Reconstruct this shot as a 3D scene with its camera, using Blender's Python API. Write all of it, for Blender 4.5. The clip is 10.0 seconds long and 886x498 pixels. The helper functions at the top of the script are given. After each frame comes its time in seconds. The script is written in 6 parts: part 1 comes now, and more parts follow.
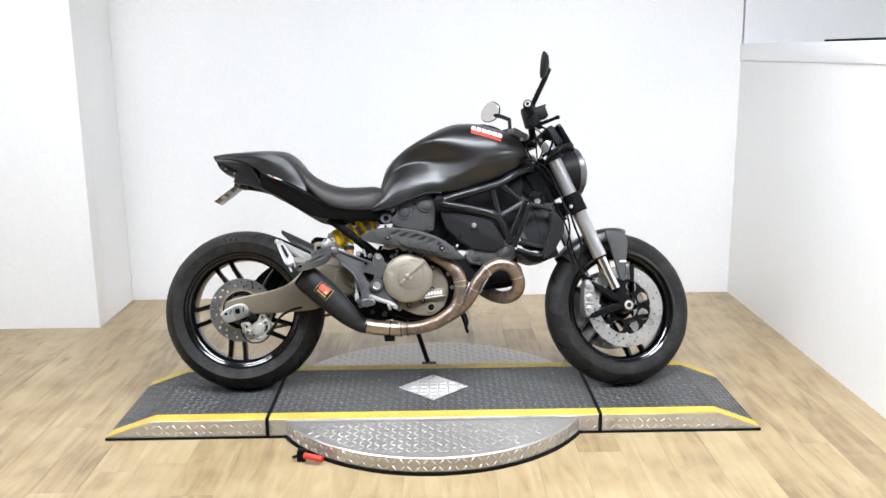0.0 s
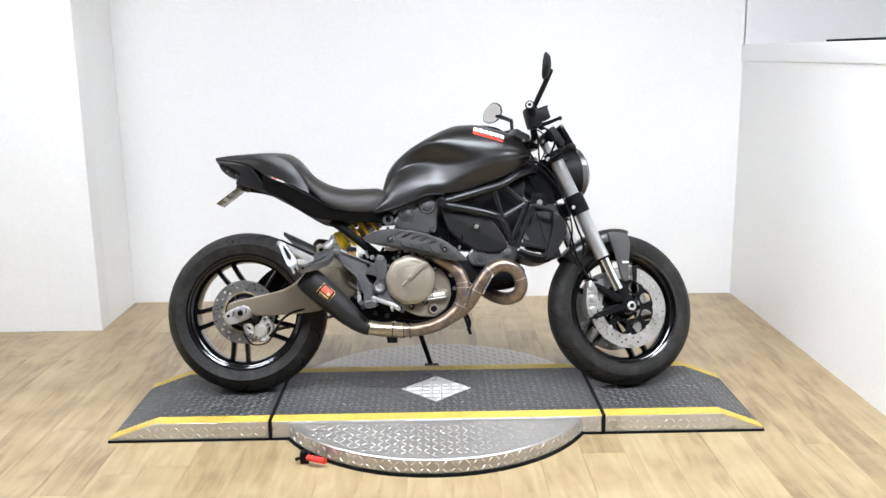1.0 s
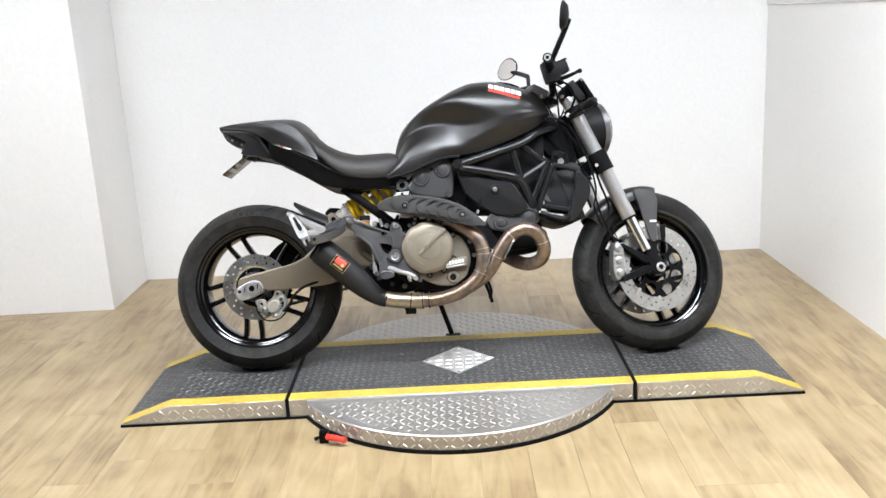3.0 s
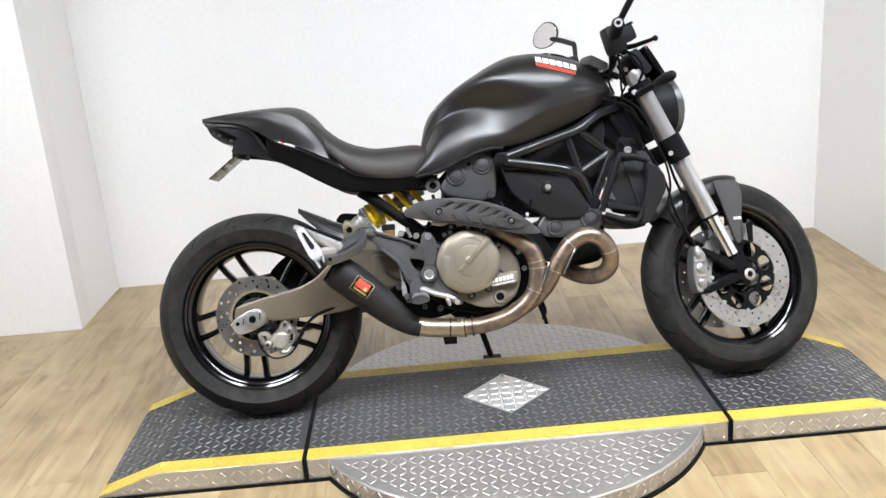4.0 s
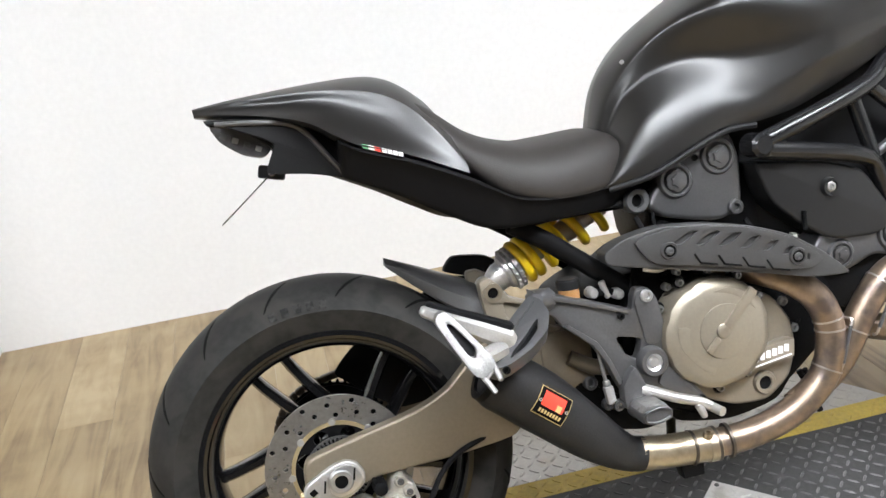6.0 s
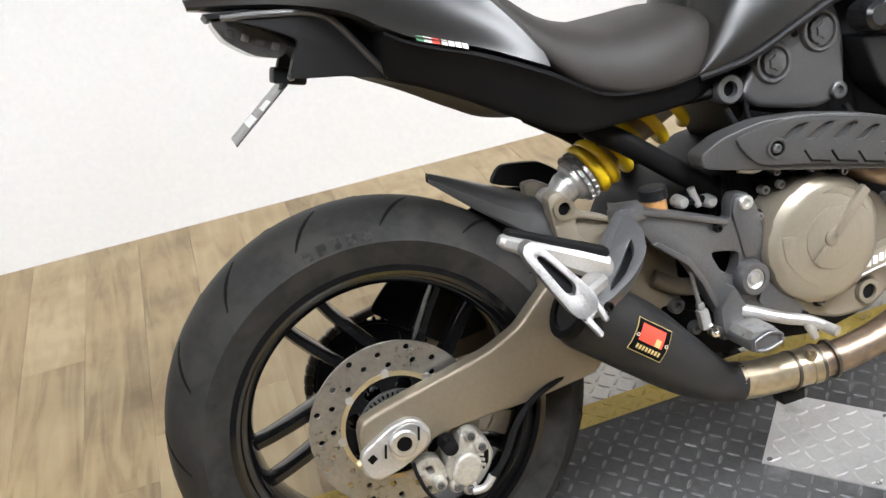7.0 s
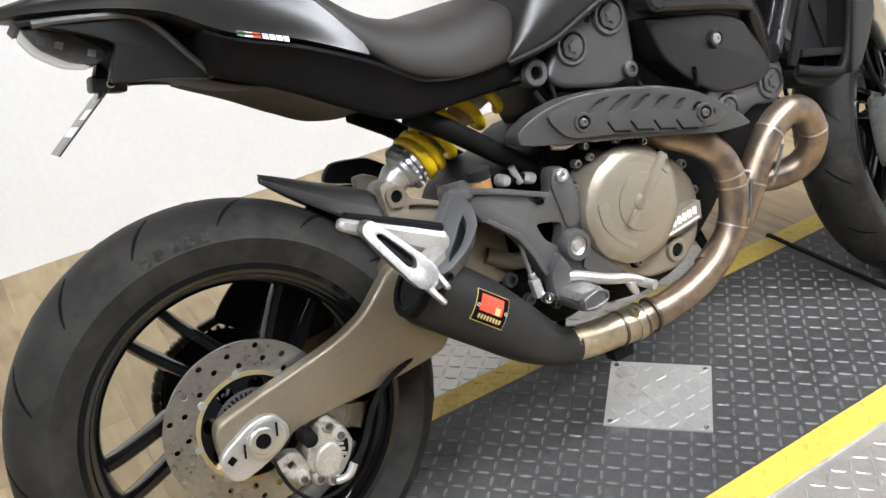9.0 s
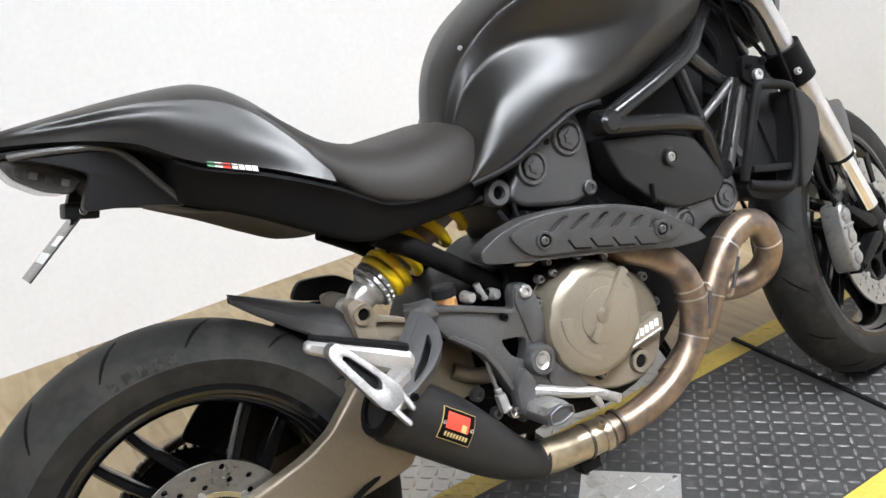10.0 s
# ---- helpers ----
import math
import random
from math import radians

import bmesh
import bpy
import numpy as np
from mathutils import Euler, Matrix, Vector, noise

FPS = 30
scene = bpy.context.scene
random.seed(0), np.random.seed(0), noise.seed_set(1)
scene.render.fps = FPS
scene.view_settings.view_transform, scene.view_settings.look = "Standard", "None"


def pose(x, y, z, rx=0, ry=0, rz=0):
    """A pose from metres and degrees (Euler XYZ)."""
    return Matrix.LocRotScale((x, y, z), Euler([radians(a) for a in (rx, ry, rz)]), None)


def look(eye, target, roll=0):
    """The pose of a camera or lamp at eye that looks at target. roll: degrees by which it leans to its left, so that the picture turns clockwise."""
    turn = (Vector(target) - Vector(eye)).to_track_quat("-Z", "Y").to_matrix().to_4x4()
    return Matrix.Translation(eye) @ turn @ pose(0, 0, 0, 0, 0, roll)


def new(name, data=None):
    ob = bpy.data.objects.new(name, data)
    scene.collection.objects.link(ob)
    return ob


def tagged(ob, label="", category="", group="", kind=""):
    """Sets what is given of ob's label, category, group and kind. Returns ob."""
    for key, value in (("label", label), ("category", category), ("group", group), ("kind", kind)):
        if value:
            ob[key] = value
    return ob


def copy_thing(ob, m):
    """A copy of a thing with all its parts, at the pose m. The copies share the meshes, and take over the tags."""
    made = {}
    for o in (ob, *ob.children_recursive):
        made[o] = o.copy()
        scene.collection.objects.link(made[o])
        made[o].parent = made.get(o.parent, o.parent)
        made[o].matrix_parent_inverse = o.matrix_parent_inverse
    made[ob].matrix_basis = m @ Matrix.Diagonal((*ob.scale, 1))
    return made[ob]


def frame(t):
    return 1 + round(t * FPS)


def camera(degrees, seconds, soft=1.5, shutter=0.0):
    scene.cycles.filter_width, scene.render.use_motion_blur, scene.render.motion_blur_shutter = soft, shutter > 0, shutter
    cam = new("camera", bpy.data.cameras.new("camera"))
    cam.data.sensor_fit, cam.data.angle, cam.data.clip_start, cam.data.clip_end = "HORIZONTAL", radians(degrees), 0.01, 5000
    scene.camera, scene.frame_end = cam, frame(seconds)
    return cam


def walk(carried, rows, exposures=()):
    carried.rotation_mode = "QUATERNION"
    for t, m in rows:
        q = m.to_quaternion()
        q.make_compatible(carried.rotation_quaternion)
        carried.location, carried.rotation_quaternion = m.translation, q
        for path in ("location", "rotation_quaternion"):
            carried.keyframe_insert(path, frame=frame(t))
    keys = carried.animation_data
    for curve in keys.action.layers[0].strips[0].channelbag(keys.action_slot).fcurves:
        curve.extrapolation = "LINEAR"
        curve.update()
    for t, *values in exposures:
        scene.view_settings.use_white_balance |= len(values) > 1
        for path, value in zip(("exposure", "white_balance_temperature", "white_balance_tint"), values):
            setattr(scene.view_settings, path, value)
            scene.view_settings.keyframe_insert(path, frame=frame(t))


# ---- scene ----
cam = camera(52.5, 10.0)
PATH = [
    (0, (0.733, -3.347, 1.362), (0.759, -1.393, 0.934), -0.6),
    (0.5, (0.727, -3.344, 1.357), (0.75, -1.39, 0.931), -0.8),
    (1, (0.729, -3.345, 1.358), (0.752, -1.39, 0.935), -0.8),
    (1.5, (0.728, -3.345, 1.363), (0.751, -1.39, 0.944), -1.0),
    (2, (0.742, -3.335, 1.36), (0.776, -1.381, 0.934), -1.3),
    (2.5, (0.743, -3.291, 1.344), (0.806, -1.342, 0.901), -1.1),
    (3, (0.729, -3.187, 1.328), (0.71, -1.25, 0.829), -3.1),
    (3.2, (0.728, -3.095, 1.318), (0.715, -1.16, 0.812), -2.0),
    (4.3, (0.443, -2.327, 1.363), (0.532, -0.426, 0.747), -6.3),
    (4.5, (0.42, -2.192, 1.305), (0.542, -0.281, 0.727), -7.0),
    (5, (0.304, -1.82, 1.332), (0.425, 0.083, 0.73), -5.8),
    (5.5, (0.117, -1.522, 1.308), (0.456, 0.346, 0.677), -8.1),
    (5.7, (0.038, -1.41, 1.287), (0.381, 0.437, 0.601), -7.3),
    (6.8, (-0.118, -0.946, 1.261), (0.288, 0.769, 0.315), -7.3),
    (7, (-0.158, -0.942, 1.235), (0.284, 0.724, 0.22), -8.2),
    (7.5, (-0.23, -0.96, 1.176), (0.31, 0.602, 0.05), -7.7),
    (8, (-0.257, -0.974, 1.147), (0.327, 0.552, -0.006), -6.7),
    (8.5, (-0.239, -0.99, 1.167), (0.431, 0.581, 0.126), -7.7),
    (9, (-0.205, -0.998, 1.19), (0.605, 0.546, 0.211), -7.7),
    (9.5, (-0.176, -1.022, 1.224), (0.771, 0.529, 0.389), -7.7),
    (10, (-0.192, -1.017, 1.234), (0.729, 0.567, 0.431), -7.2),
]
walk(cam, [(t, look(eye, target, roll)) for t, eye, target, roll in PATH], ((0, 0.12, 6350, 10), (3.2, 0.06, 6500, 10), (5.5, 0.11, 6560, 10), (7, 0.18, 6650, 10), (8.5, 0.18, 6650, 10), (10, 0.08, 6580, 10)))

# ---- light ----
world = bpy.data.worlds.new("world")
scene.world = world
world.use_nodes = True
world.node_tree.nodes["Background"].inputs[0].default_value = (0.9, 0.95, 1.0, 1)
world.node_tree.nodes["Background"].inputs[1].default_value = 0.3
PANEL_GLOW = 49.0


# ---- materials ----
def mat(name, col, rough=0.5, metal=0.0, var=0.10, scale=6.0, fine=90.0, bump=0.0, coat=0.0, stretch=(1, 1, 1), dirt=None, dirt_at=0.62, spec=0.5, rvar=0.12):
    m = bpy.data.materials.new(name)
    m.use_nodes = True
    nt = m.node_tree
    b = nt.nodes["Principled BSDF"]
    tc = nt.nodes.new("ShaderNodeTexCoord")
    mp = nt.nodes.new("ShaderNodeMapping")
    mp.inputs["Scale"].default_value = stretch
    nt.links.new(tc.outputs["Object"], mp.inputs[0])

    def noise_at(s, d=4.0):
        n = nt.nodes.new("ShaderNodeTexNoise")
        n.inputs["Scale"].default_value = s
        n.inputs["Detail"].default_value = d
        nt.links.new(mp.outputs[0], n.inputs["Vector"])
        return n

    big, small = noise_at(scale), noise_at(fine, 6.0)
    add = nt.nodes.new("ShaderNodeMath")
    add.operation = "MULTIPLY_ADD"
    nt.links.new(small.outputs[0], add.inputs[0])
    add.inputs[1].default_value = 0.5
    half = nt.nodes.new("ShaderNodeMath")
    half.operation = "MULTIPLY"
    half.inputs[1].default_value = 0.5
    nt.links.new(big.outputs[0], half.inputs[0])
    nt.links.new(half.outputs[0], add.inputs[2])
    ramp = nt.nodes.new("ShaderNodeValToRGB")
    ramp.color_ramp.elements[0].position, ramp.color_ramp.elements[1].position = 0.3, 0.7
    ramp.color_ramp.elements[0].color = (*[c * (1 - var) for c in col], 1)
    ramp.color_ramp.elements[1].color = (*[min(1, c * (1 + var)) for c in col], 1)
    nt.links.new(add.outputs[0], ramp.inputs[0])
    out = ramp.outputs[0]
    if dirt:
        patch = noise_at(scale * 2.7, 8.0)
        edge = nt.nodes.new("ShaderNodeValToRGB")
        edge.color_ramp.elements[0].position, edge.color_ramp.elements[1].position = dirt_at, dirt_at + 0.12
        nt.links.new(patch.outputs[0], edge.inputs[0])
        mix = nt.nodes.new("ShaderNodeMix")
        mix.data_type = "RGBA"
        nt.links.new(edge.outputs[0], mix.inputs[0])
        nt.links.new(out, mix.inputs[6])
        mix.inputs[7].default_value = (*dirt, 1)
        out = mix.outputs[2]
    nt.links.new(out, b.inputs["Base Color"])
    rr = nt.nodes.new("ShaderNodeMapRange")
    rr.inputs["To Min"].default_value, rr.inputs["To Max"].default_value = max(0.02, rough - rvar), min(1, rough + rvar)
    nt.links.new(add.outputs[0], rr.inputs[0])
    nt.links.new(rr.outputs[0], b.inputs["Roughness"])
    b.inputs["Metallic"].default_value = metal
    b.inputs["Coat Weight"].default_value = coat
    b.inputs["Coat Roughness"].default_value = 0.08
    b.inputs["Specular IOR Level"].default_value = spec
    if bump:
        bp = nt.nodes.new("ShaderNodeBump")
        bp.inputs["Strength"].default_value = bump
        bp.inputs["Distance"].default_value = 0.002
        nt.links.new(small.outputs[0], bp.inputs["Height"])
        nt.links.new(bp.outputs[0], b.inputs["Normal"])
    return m


WHITE_WALL = mat("white_wall_paint", (0.80, 0.79, 0.775), 0.6, var=0.045, scale=0.7, fine=60, bump=0.05)
# For the unseen south wall; its dark tone shapes reflections on the bike.
MID_WALL = mat("dark_unseen_wall", (0.10, 0.099, 0.098), 0.6, var=0.05, scale=0.8, fine=60, bump=0.05)
GREY_WALL = mat("grey_wall_paint", (0.76, 0.755, 0.75), 0.6, var=0.04, scale=1.0, bump=0.05)
TRIM_WHITE = mat("white_trim_paint", (0.82, 0.82, 0.82), 0.4, var=0.02)
# Ceiling is out of view; kept dark so the tank's top reflects less.
CEILING = mat("dark_unseen_ceiling", (0.12, 0.12, 0.118), 0.8, var=0.03, bump=0.2)
TREAD_BLACK = mat("worn_black_tread_paint", (0.044, 0.0435, 0.043), 0.48, var=0.40, scale=5, fine=120, bump=0.12, dirt=(0.10, 0.098, 0.096), dirt_at=0.62, spec=0.28)
# Paler than the deck: wear, plus the marks' glints put into the colour.
TREAD_TOPS = mat("worn_and_glinting_tread_tops", (0.088, 0.087, 0.086), 0.40, 0.15, var=0.7, scale=9, fine=60, dirt=(0.21, 0.207, 0.203), dirt_at=0.60, spec=0.8)
TREAD_YELLOW = mat("worn_yellow_tread_paint", (0.53, 0.38, 0.058), 0.5, var=0.22, scale=7, fine=100, bump=0.1, dirt=(0.36, 0.28, 0.10), dirt_at=0.64)
BARE_ALU = mat("scuffed_aluminium_plate", (0.58, 0.57, 0.555), 0.36, 0.85, var=0.12, scale=6, fine=140, bump=0.1, dirt=(0.42, 0.40, 0.37), dirt_at=0.62)
DULL_ALU = mat("dull_aluminium_plate", (0.44, 0.42, 0.39), 0.38, 0.75, var=0.12, scale=5, fine=120, bump=0.1, dirt=(0.44, 0.40, 0.34), dirt_at=0.62)
REAR_CALIPER = mat("pale_caliper_alloy", (0.46, 0.44, 0.39), 0.42, 0.6, var=0.25, scale=24, fine=200, bump=0.2, dirt=(0.20, 0.185, 0.16), dirt_at=0.60)
CALIPER = mat("dull_caliper_alloy", (0.34, 0.335, 0.325), 0.38, 0.8, var=0.2, scale=30, fine=200, bump=0.15, dirt=(0.20, 0.195, 0.19), dirt_at=0.58)
RUBBER = mat("black_rubber", (0.007, 0.007, 0.0075), 0.68, var=0.2, scale=9, bump=0.15, spec=0.07)
TYRE = mat("tyre_rubber", (0.0165, 0.016, 0.0153), 0.55, var=0.5, scale=6, fine=70, bump=0.16, dirt=(0.027, 0.0255, 0.0235), dirt_at=0.50, spec=0.14)
TYRE_GREY = mat("scrubbed_tyre_lettering", (0.025, 0.024, 0.023), 0.7, var=0.6, scale=40, dirt=(0.012, 0.0118, 0.0113), dirt_at=0.46, spec=0.14)
GLOSS_BLACK = mat("gloss_black_paint", (0.0035, 0.0035, 0.0037), 0.13, var=0.2, coat=0.15, rvar=0.05, spec=0.5)
SATIN_BLACK = mat("satin_black_paint", (0.0080, 0.0073, 0.0067), 0.36, 0.0, var=0.12, scale=4, coat=0.0, rvar=0.04, spec=0.60)
FRAME_BLACK = mat("black_frame_paint", (0.009, 0.009, 0.0097), 0.25, var=0.06, scale=3, coat=0.05, rvar=0.015, spec=0.4)
PLASTIC = mat("black_textured_plastic", (0.0105, 0.0105, 0.011), 0.48, var=0.15, scale=10, fine=400, bump=0.12, spec=0.12)
GREY_PLASTIC = mat("dark_grey_plastic", (0.044, 0.043, 0.0425), 0.38, var=0.2, scale=8, fine=300, bump=0.10, spec=0.5)
AIR_BLACK = mat("satin_black_duct_plastic", (0.0115, 0.0113, 0.0116), 0.34, var=0.15, scale=8, fine=300, bump=0.06, spec=0.36)
PANEL_BLACK = mat("semi_gloss_black_plastic", (0.006, 0.0058, 0.006), 0.52, var=0.15, scale=8, spec=0.05)
CAST_BLACK = mat("black_engine_casting", (0.006, 0.006, 0.0065), 0.46, 0.2, var=0.2, scale=14, fine=200, bump=0.25, spec=0.09)
CAST_DARK = mat("charcoal_casting", (0.085, 0.084, 0.085), 0.38, 0.6, var=0.15, scale=12, fine=220, bump=0.15, spec=0.6)
CAST_GREY = mat("dark_grey_casting", (0.112, 0.111, 0.113), 0.36, 0.6, var=0.15, scale=12, fine=220, bump=0.15, spec=0.8)
SEAT_VINYL = mat("black_seat_vinyl", (0.0235, 0.0205, 0.0185), 0.52, var=0.14, scale=6, fine=500, bump=0.22, spec=0.34)
BRONZE = mat("bronze_clutch_paint", (0.255, 0.222, 0.174), 0.40, 0.5, var=0.08, scale=10, fine=180, bump=0.08)
BRONZE_DARK = mat("bronze_swingarm_paint", (0.212, 0.178, 0.130), 0.38, 0.5, var=0.10, scale=5, fine=150, bump=0.06)
SILVER = mat("satin_silver_alloy", (0.60, 0.595, 0.59), 0.30, 0.88, var=0.08, scale=12, rvar=0.08)
PEG_ALLOY = mat("weathered_peg_alloy", (0.20, 0.195, 0.188), 0.42, 0.7, var=0.25, scale=24, fine=240, bump=0.25, dirt=(0.11, 0.105, 0.10), dirt_at=0.58)
CAST_SILVER = mat("cast_silver_alloy", (0.46, 0.45, 0.435), 0.40, 0.7, var=0.14, scale=20, fine=260, bump=0.15)
CHROME = mat("chrome", (0.85, 0.85, 0.86), 0.08, 1.0, var=0.03, rvar=0.03)
STEEL_DISC = mat("brushed_disc_steel", (0.37, 0.365, 0.35), 0.30, 0.92, var=0.2, scale=15, fine=160, bump=0.04)
BRASS = mat("dull_brass_carrier", (0.52, 0.43, 0.26), 0.42, 0.8, var=0.12, scale=20)
HEADER = mat("heat_tinted_exhaust_steel", (0.28, 0.212, 0.158), 0.40, 0.9, var=0.30, scale=8, fine=60, dirt=(0.17, 0.135, 0.12), dirt_at=0.52, rvar=0.1)
HEADER_WELD = mat("weld_seam_steel", (0.55, 0.50, 0.46), 0.35, 0.95, var=0.2, scale=30)
SLEEVE = mat("straw_tinted_exhaust_sleeve", (0.40, 0.335, 0.24), 0.34, 0.9, var=0.25, scale=22)
MUFFLER = mat("matt_black_exhaust_coating", (0.019, 0.0187, 0.019), 0.50, 0.1, var=0.25, scale=12, fine=260, bump=0.14, spec=0.22)
YELLOW = mat("yellow_spring_paint", (0.84, 0.57, 0.012), 0.35, var=0.06, coat=0.2)
RED = mat("red_print", (0.78, 0.055, 0.03), 0.45, var=0.06)
GOLD_PRINT = mat("gold_print", (0.55, 0.42, 0.18), 0.45, 0.2, var=0.1)
WHITE_PRINT = mat("white_print", (0.80, 0.80, 0.79), 0.5, var=0.05)
GREEN_PRINT = mat("green_print", (0.10, 0.30, 0.16), 0.5)
# Real black print, and painted shade for holes, slots and grooves.
BLACK_PRINT_SHADE = mat("black_print_and_shade", (0.004, 0.004, 0.004), 0.5, spec=0.04)
TAG_BLACK = mat("glossy_black_tag", (0.012, 0.012, 0.012), 0.2, var=0.2, spec=0.5)
AMBER = mat("amber_fluid_bottle", (0.34, 0.17, 0.06), 0.25, var=0.15, coat=0.2)
RED_RUBBER = mat("red_vinyl_grip", (0.66, 0.035, 0.02), 0.4, var=0.1)
TAIL_LENS = mat("smoked_tail_lens", (0.085, 0.083, 0.086), 0.14, 0.3, var=0.4, scale=40, coat=0.08, spec=0.3)
CHAIN = mat("oily_chain_steel", (0.09, 0.075, 0.06), 0.45, 0.8, var=0.3, scale=40)
CORE = mat("black_radiator_core", (0.014, 0.014, 0.015), 0.6, 0.4, var=0.2)
MIRROR = mat("mirror_glass", (0.9, 0.9, 0.9), 0.03, 1.0, var=0.0, rvar=0.01)
LENS = bpy.data.materials.new("clear_headlamp_lens")
LENS.use_nodes = True
LENS.node_tree.nodes["Principled BSDF"].inputs["Transmission Weight"].default_value = 1.0
LENS.node_tree.nodes["Principled BSDF"].inputs["Roughness"].default_value = 0.05
GLOW = bpy.data.materials.new("lit_diffuser")
GLOW.use_nodes = True
GLOW.node_tree.nodes["Principled BSDF"].inputs["Emission Color"].default_value = (0.92, 0.97, 1.045, 1)
GLOW.node_tree.nodes["Principled BSDF"].inputs["Emission Strength"].default_value = PANEL_GLOW


def plank_material():
    m = mat("pale_oak_plank", (0.50, 0.40, 0.265), 0.32, var=0.0, bump=0.05, stretch=(9, 0.9, 9), fine=30)
    nt = m.node_tree
    b = nt.nodes["Principled BSDF"]
    info = nt.nodes.new("ShaderNodeObjectInfo")
    geo = nt.nodes.new("ShaderNodeTexCoord")
    shift = nt.nodes.new("ShaderNodeVectorMath")
    shift.operation = "ADD"
    comb = nt.nodes.new("ShaderNodeCombineXYZ")
    mul = nt.nodes.new("ShaderNodeMath")
    mul.operation = "MULTIPLY"
    mul.inputs[1].default_value = 37.0
    nt.links.new(info.outputs["Random"], mul.inputs[0])
    for k in range(3):
        nt.links.new(mul.outputs[0], comb.inputs[k])
    nt.links.new(geo.outputs["Object"], shift.inputs[0])
    nt.links.new(comb.outputs[0], shift.inputs[1])
    mp = nt.nodes.new("ShaderNodeMapping")
    mp.inputs["Scale"].default_value = (14, 1.6, 1)
    nt.links.new(shift.outputs[0], mp.inputs[0])
    grain = nt.nodes.new("ShaderNodeTexNoise")
    grain.inputs["Scale"].default_value, grain.inputs["Detail"].default_value, grain.inputs["Distortion"].default_value = 1.6, 8.0, 1.2
    nt.links.new(mp.outputs[0], grain.inputs["Vector"])
    blot = nt.nodes.new("ShaderNodeTexNoise")
    blot.inputs["Scale"].default_value, blot.inputs["Detail"].default_value = 5.0, 5.0
    nt.links.new(shift.outputs[0], blot.inputs["Vector"])
    add = nt.nodes.new("ShaderNodeMath")
    add.operation = "MULTIPLY_ADD"
    add.inputs[1].default_value = 0.45
    nt.links.new(blot.outputs[0], add.inputs[0])
    half = nt.nodes.new("ShaderNodeMath")
    half.operation = "MULTIPLY"
    half.inputs[1].default_value = 0.55
    nt.links.new(grain.outputs[0], half.inputs[0])
    nt.links.new(half.outputs[0], add.inputs[2])
    tone = nt.nodes.new("ShaderNodeMath")
    tone.operation = "MULTIPLY_ADD"
    tone.inputs[1].default_value = 0.16
    nt.links.new(info.outputs["Random"], tone.inputs[0])
    nt.links.new(add.outputs[0], tone.inputs[2])
    ramp = nt.nodes.new("ShaderNodeValToRGB")
    els = ramp.color_ramp.elements
    els[0].position, els[0].color = 0.36, (0.152, 0.098, 0.046, 1)
    els[1].position, els[1].color = 0.76, (0.405, 0.312, 0.178, 1)
    mid = els.new(0.55)
    mid.color = (0.312, 0.226, 0.118, 1)
    nt.links.new(tone.outputs[0], ramp.inputs[0])
    nt.links.new(ramp.outputs[0], b.inputs["Base Color"])
    b.inputs["Specular IOR Level"].default_value = 0.6
    return m


PLANK = plank_material()


# ---- mesh tools ----
def knots(x, pts):
    """A smooth line through a few knots, without overshoot."""
    xs, ys = [p[0] for p in pts], [p[1] for p in pts]
    if x <= xs[0]:
        return ys[0]
    if x >= xs[-1]:
        return ys[-1]
    k = max(i for i in range(len(xs)) if xs[i] <= x)
    h = [xs[i + 1] - xs[i] for i in range(len(xs) - 1)]
    d = [(ys[i + 1] - ys[i]) / h[i] for i in range(len(h))]

    def slope(i):
        if i == 0:
            return d[0]
        if i == len(xs) - 1:
            return d[-1]
        return 0.0 if d[i - 1] * d[i] <= 0 else 2 * d[i - 1] * d[i] / (d[i - 1] + d[i])

    u = (x - xs[k]) / h[k]
    a, b2 = slope(k) * h[k], slope(k + 1) * h[k]
    return ys[k] * (2 * u**3 - 3 * u**2 + 1) + a * (u**3 - 2 * u**2 + u) + ys[k + 1] * (3 * u**2 - 2 * u**3) + b2 * (u**3 - u**2)


def spline(pts, per=6):
    """Points along a smooth way through the given ones."""
    p = [Vector(q) for q in pts]
    if len(p) < 3:
        return p
    out = []
    for i in range(len(p) - 1):
        a, b, c, d = p[max(i - 1, 0)], p[i], p[i + 1], p[min(i + 2, len(p) - 1)]
        for k in range(per):
            u = k / per
            out.append(0.5 * ((2 * b) + (c - a) * u + (2 * a - 5 * b + 4 * c - d) * u * u + (3 * b - a - 3 * c + d) * u**3))
    return out + [p[-1]]


def skin(rings, closed=True, ends=True, bm=None):
    bm = bm or bmesh.new()
    vs = [[bm.verts.new(q) for q in ring] for ring in rings]
    n = len(rings[0])
    for a, b in zip(vs, vs[1:]):
        for k in range(n if closed else n - 1):
            j = (k + 1) % n
            bm.faces.new((a[k], a[j], b[j], b[k]))
    if ends and closed:
        bm.faces.new(list(reversed(vs[0])))
        bm.faces.new(vs[-1])
    bmesh.ops.recalc_face_normals(bm, faces=bm.faces)
    return bm


def tube(pts, r, sides=12, per=6, flat=1.0, bm=None, smooth=True):
    way = spline(pts, per) if smooth else [Vector(p) for p in pts]
    n = len(way)
    radii = r if callable(r) else (lambda u: r)
    tang = [(way[min(i + 1, n - 1)] - way[max(i - 1, 0)]).normalized() for i in range(n)]
    side = tang[0].orthogonal().normalized()
    rings = []
    for i in range(n):
        side = (side - tang[i] * side.dot(tang[i])).normalized()
        up = tang[i].cross(side)
        rr = radii(i / (n - 1))
        rings.append([way[i] + side * (math.cos(a) * rr) + up * (math.sin(a) * rr * flat) for a in (2 * math.pi * k / sides for k in range(sides))])
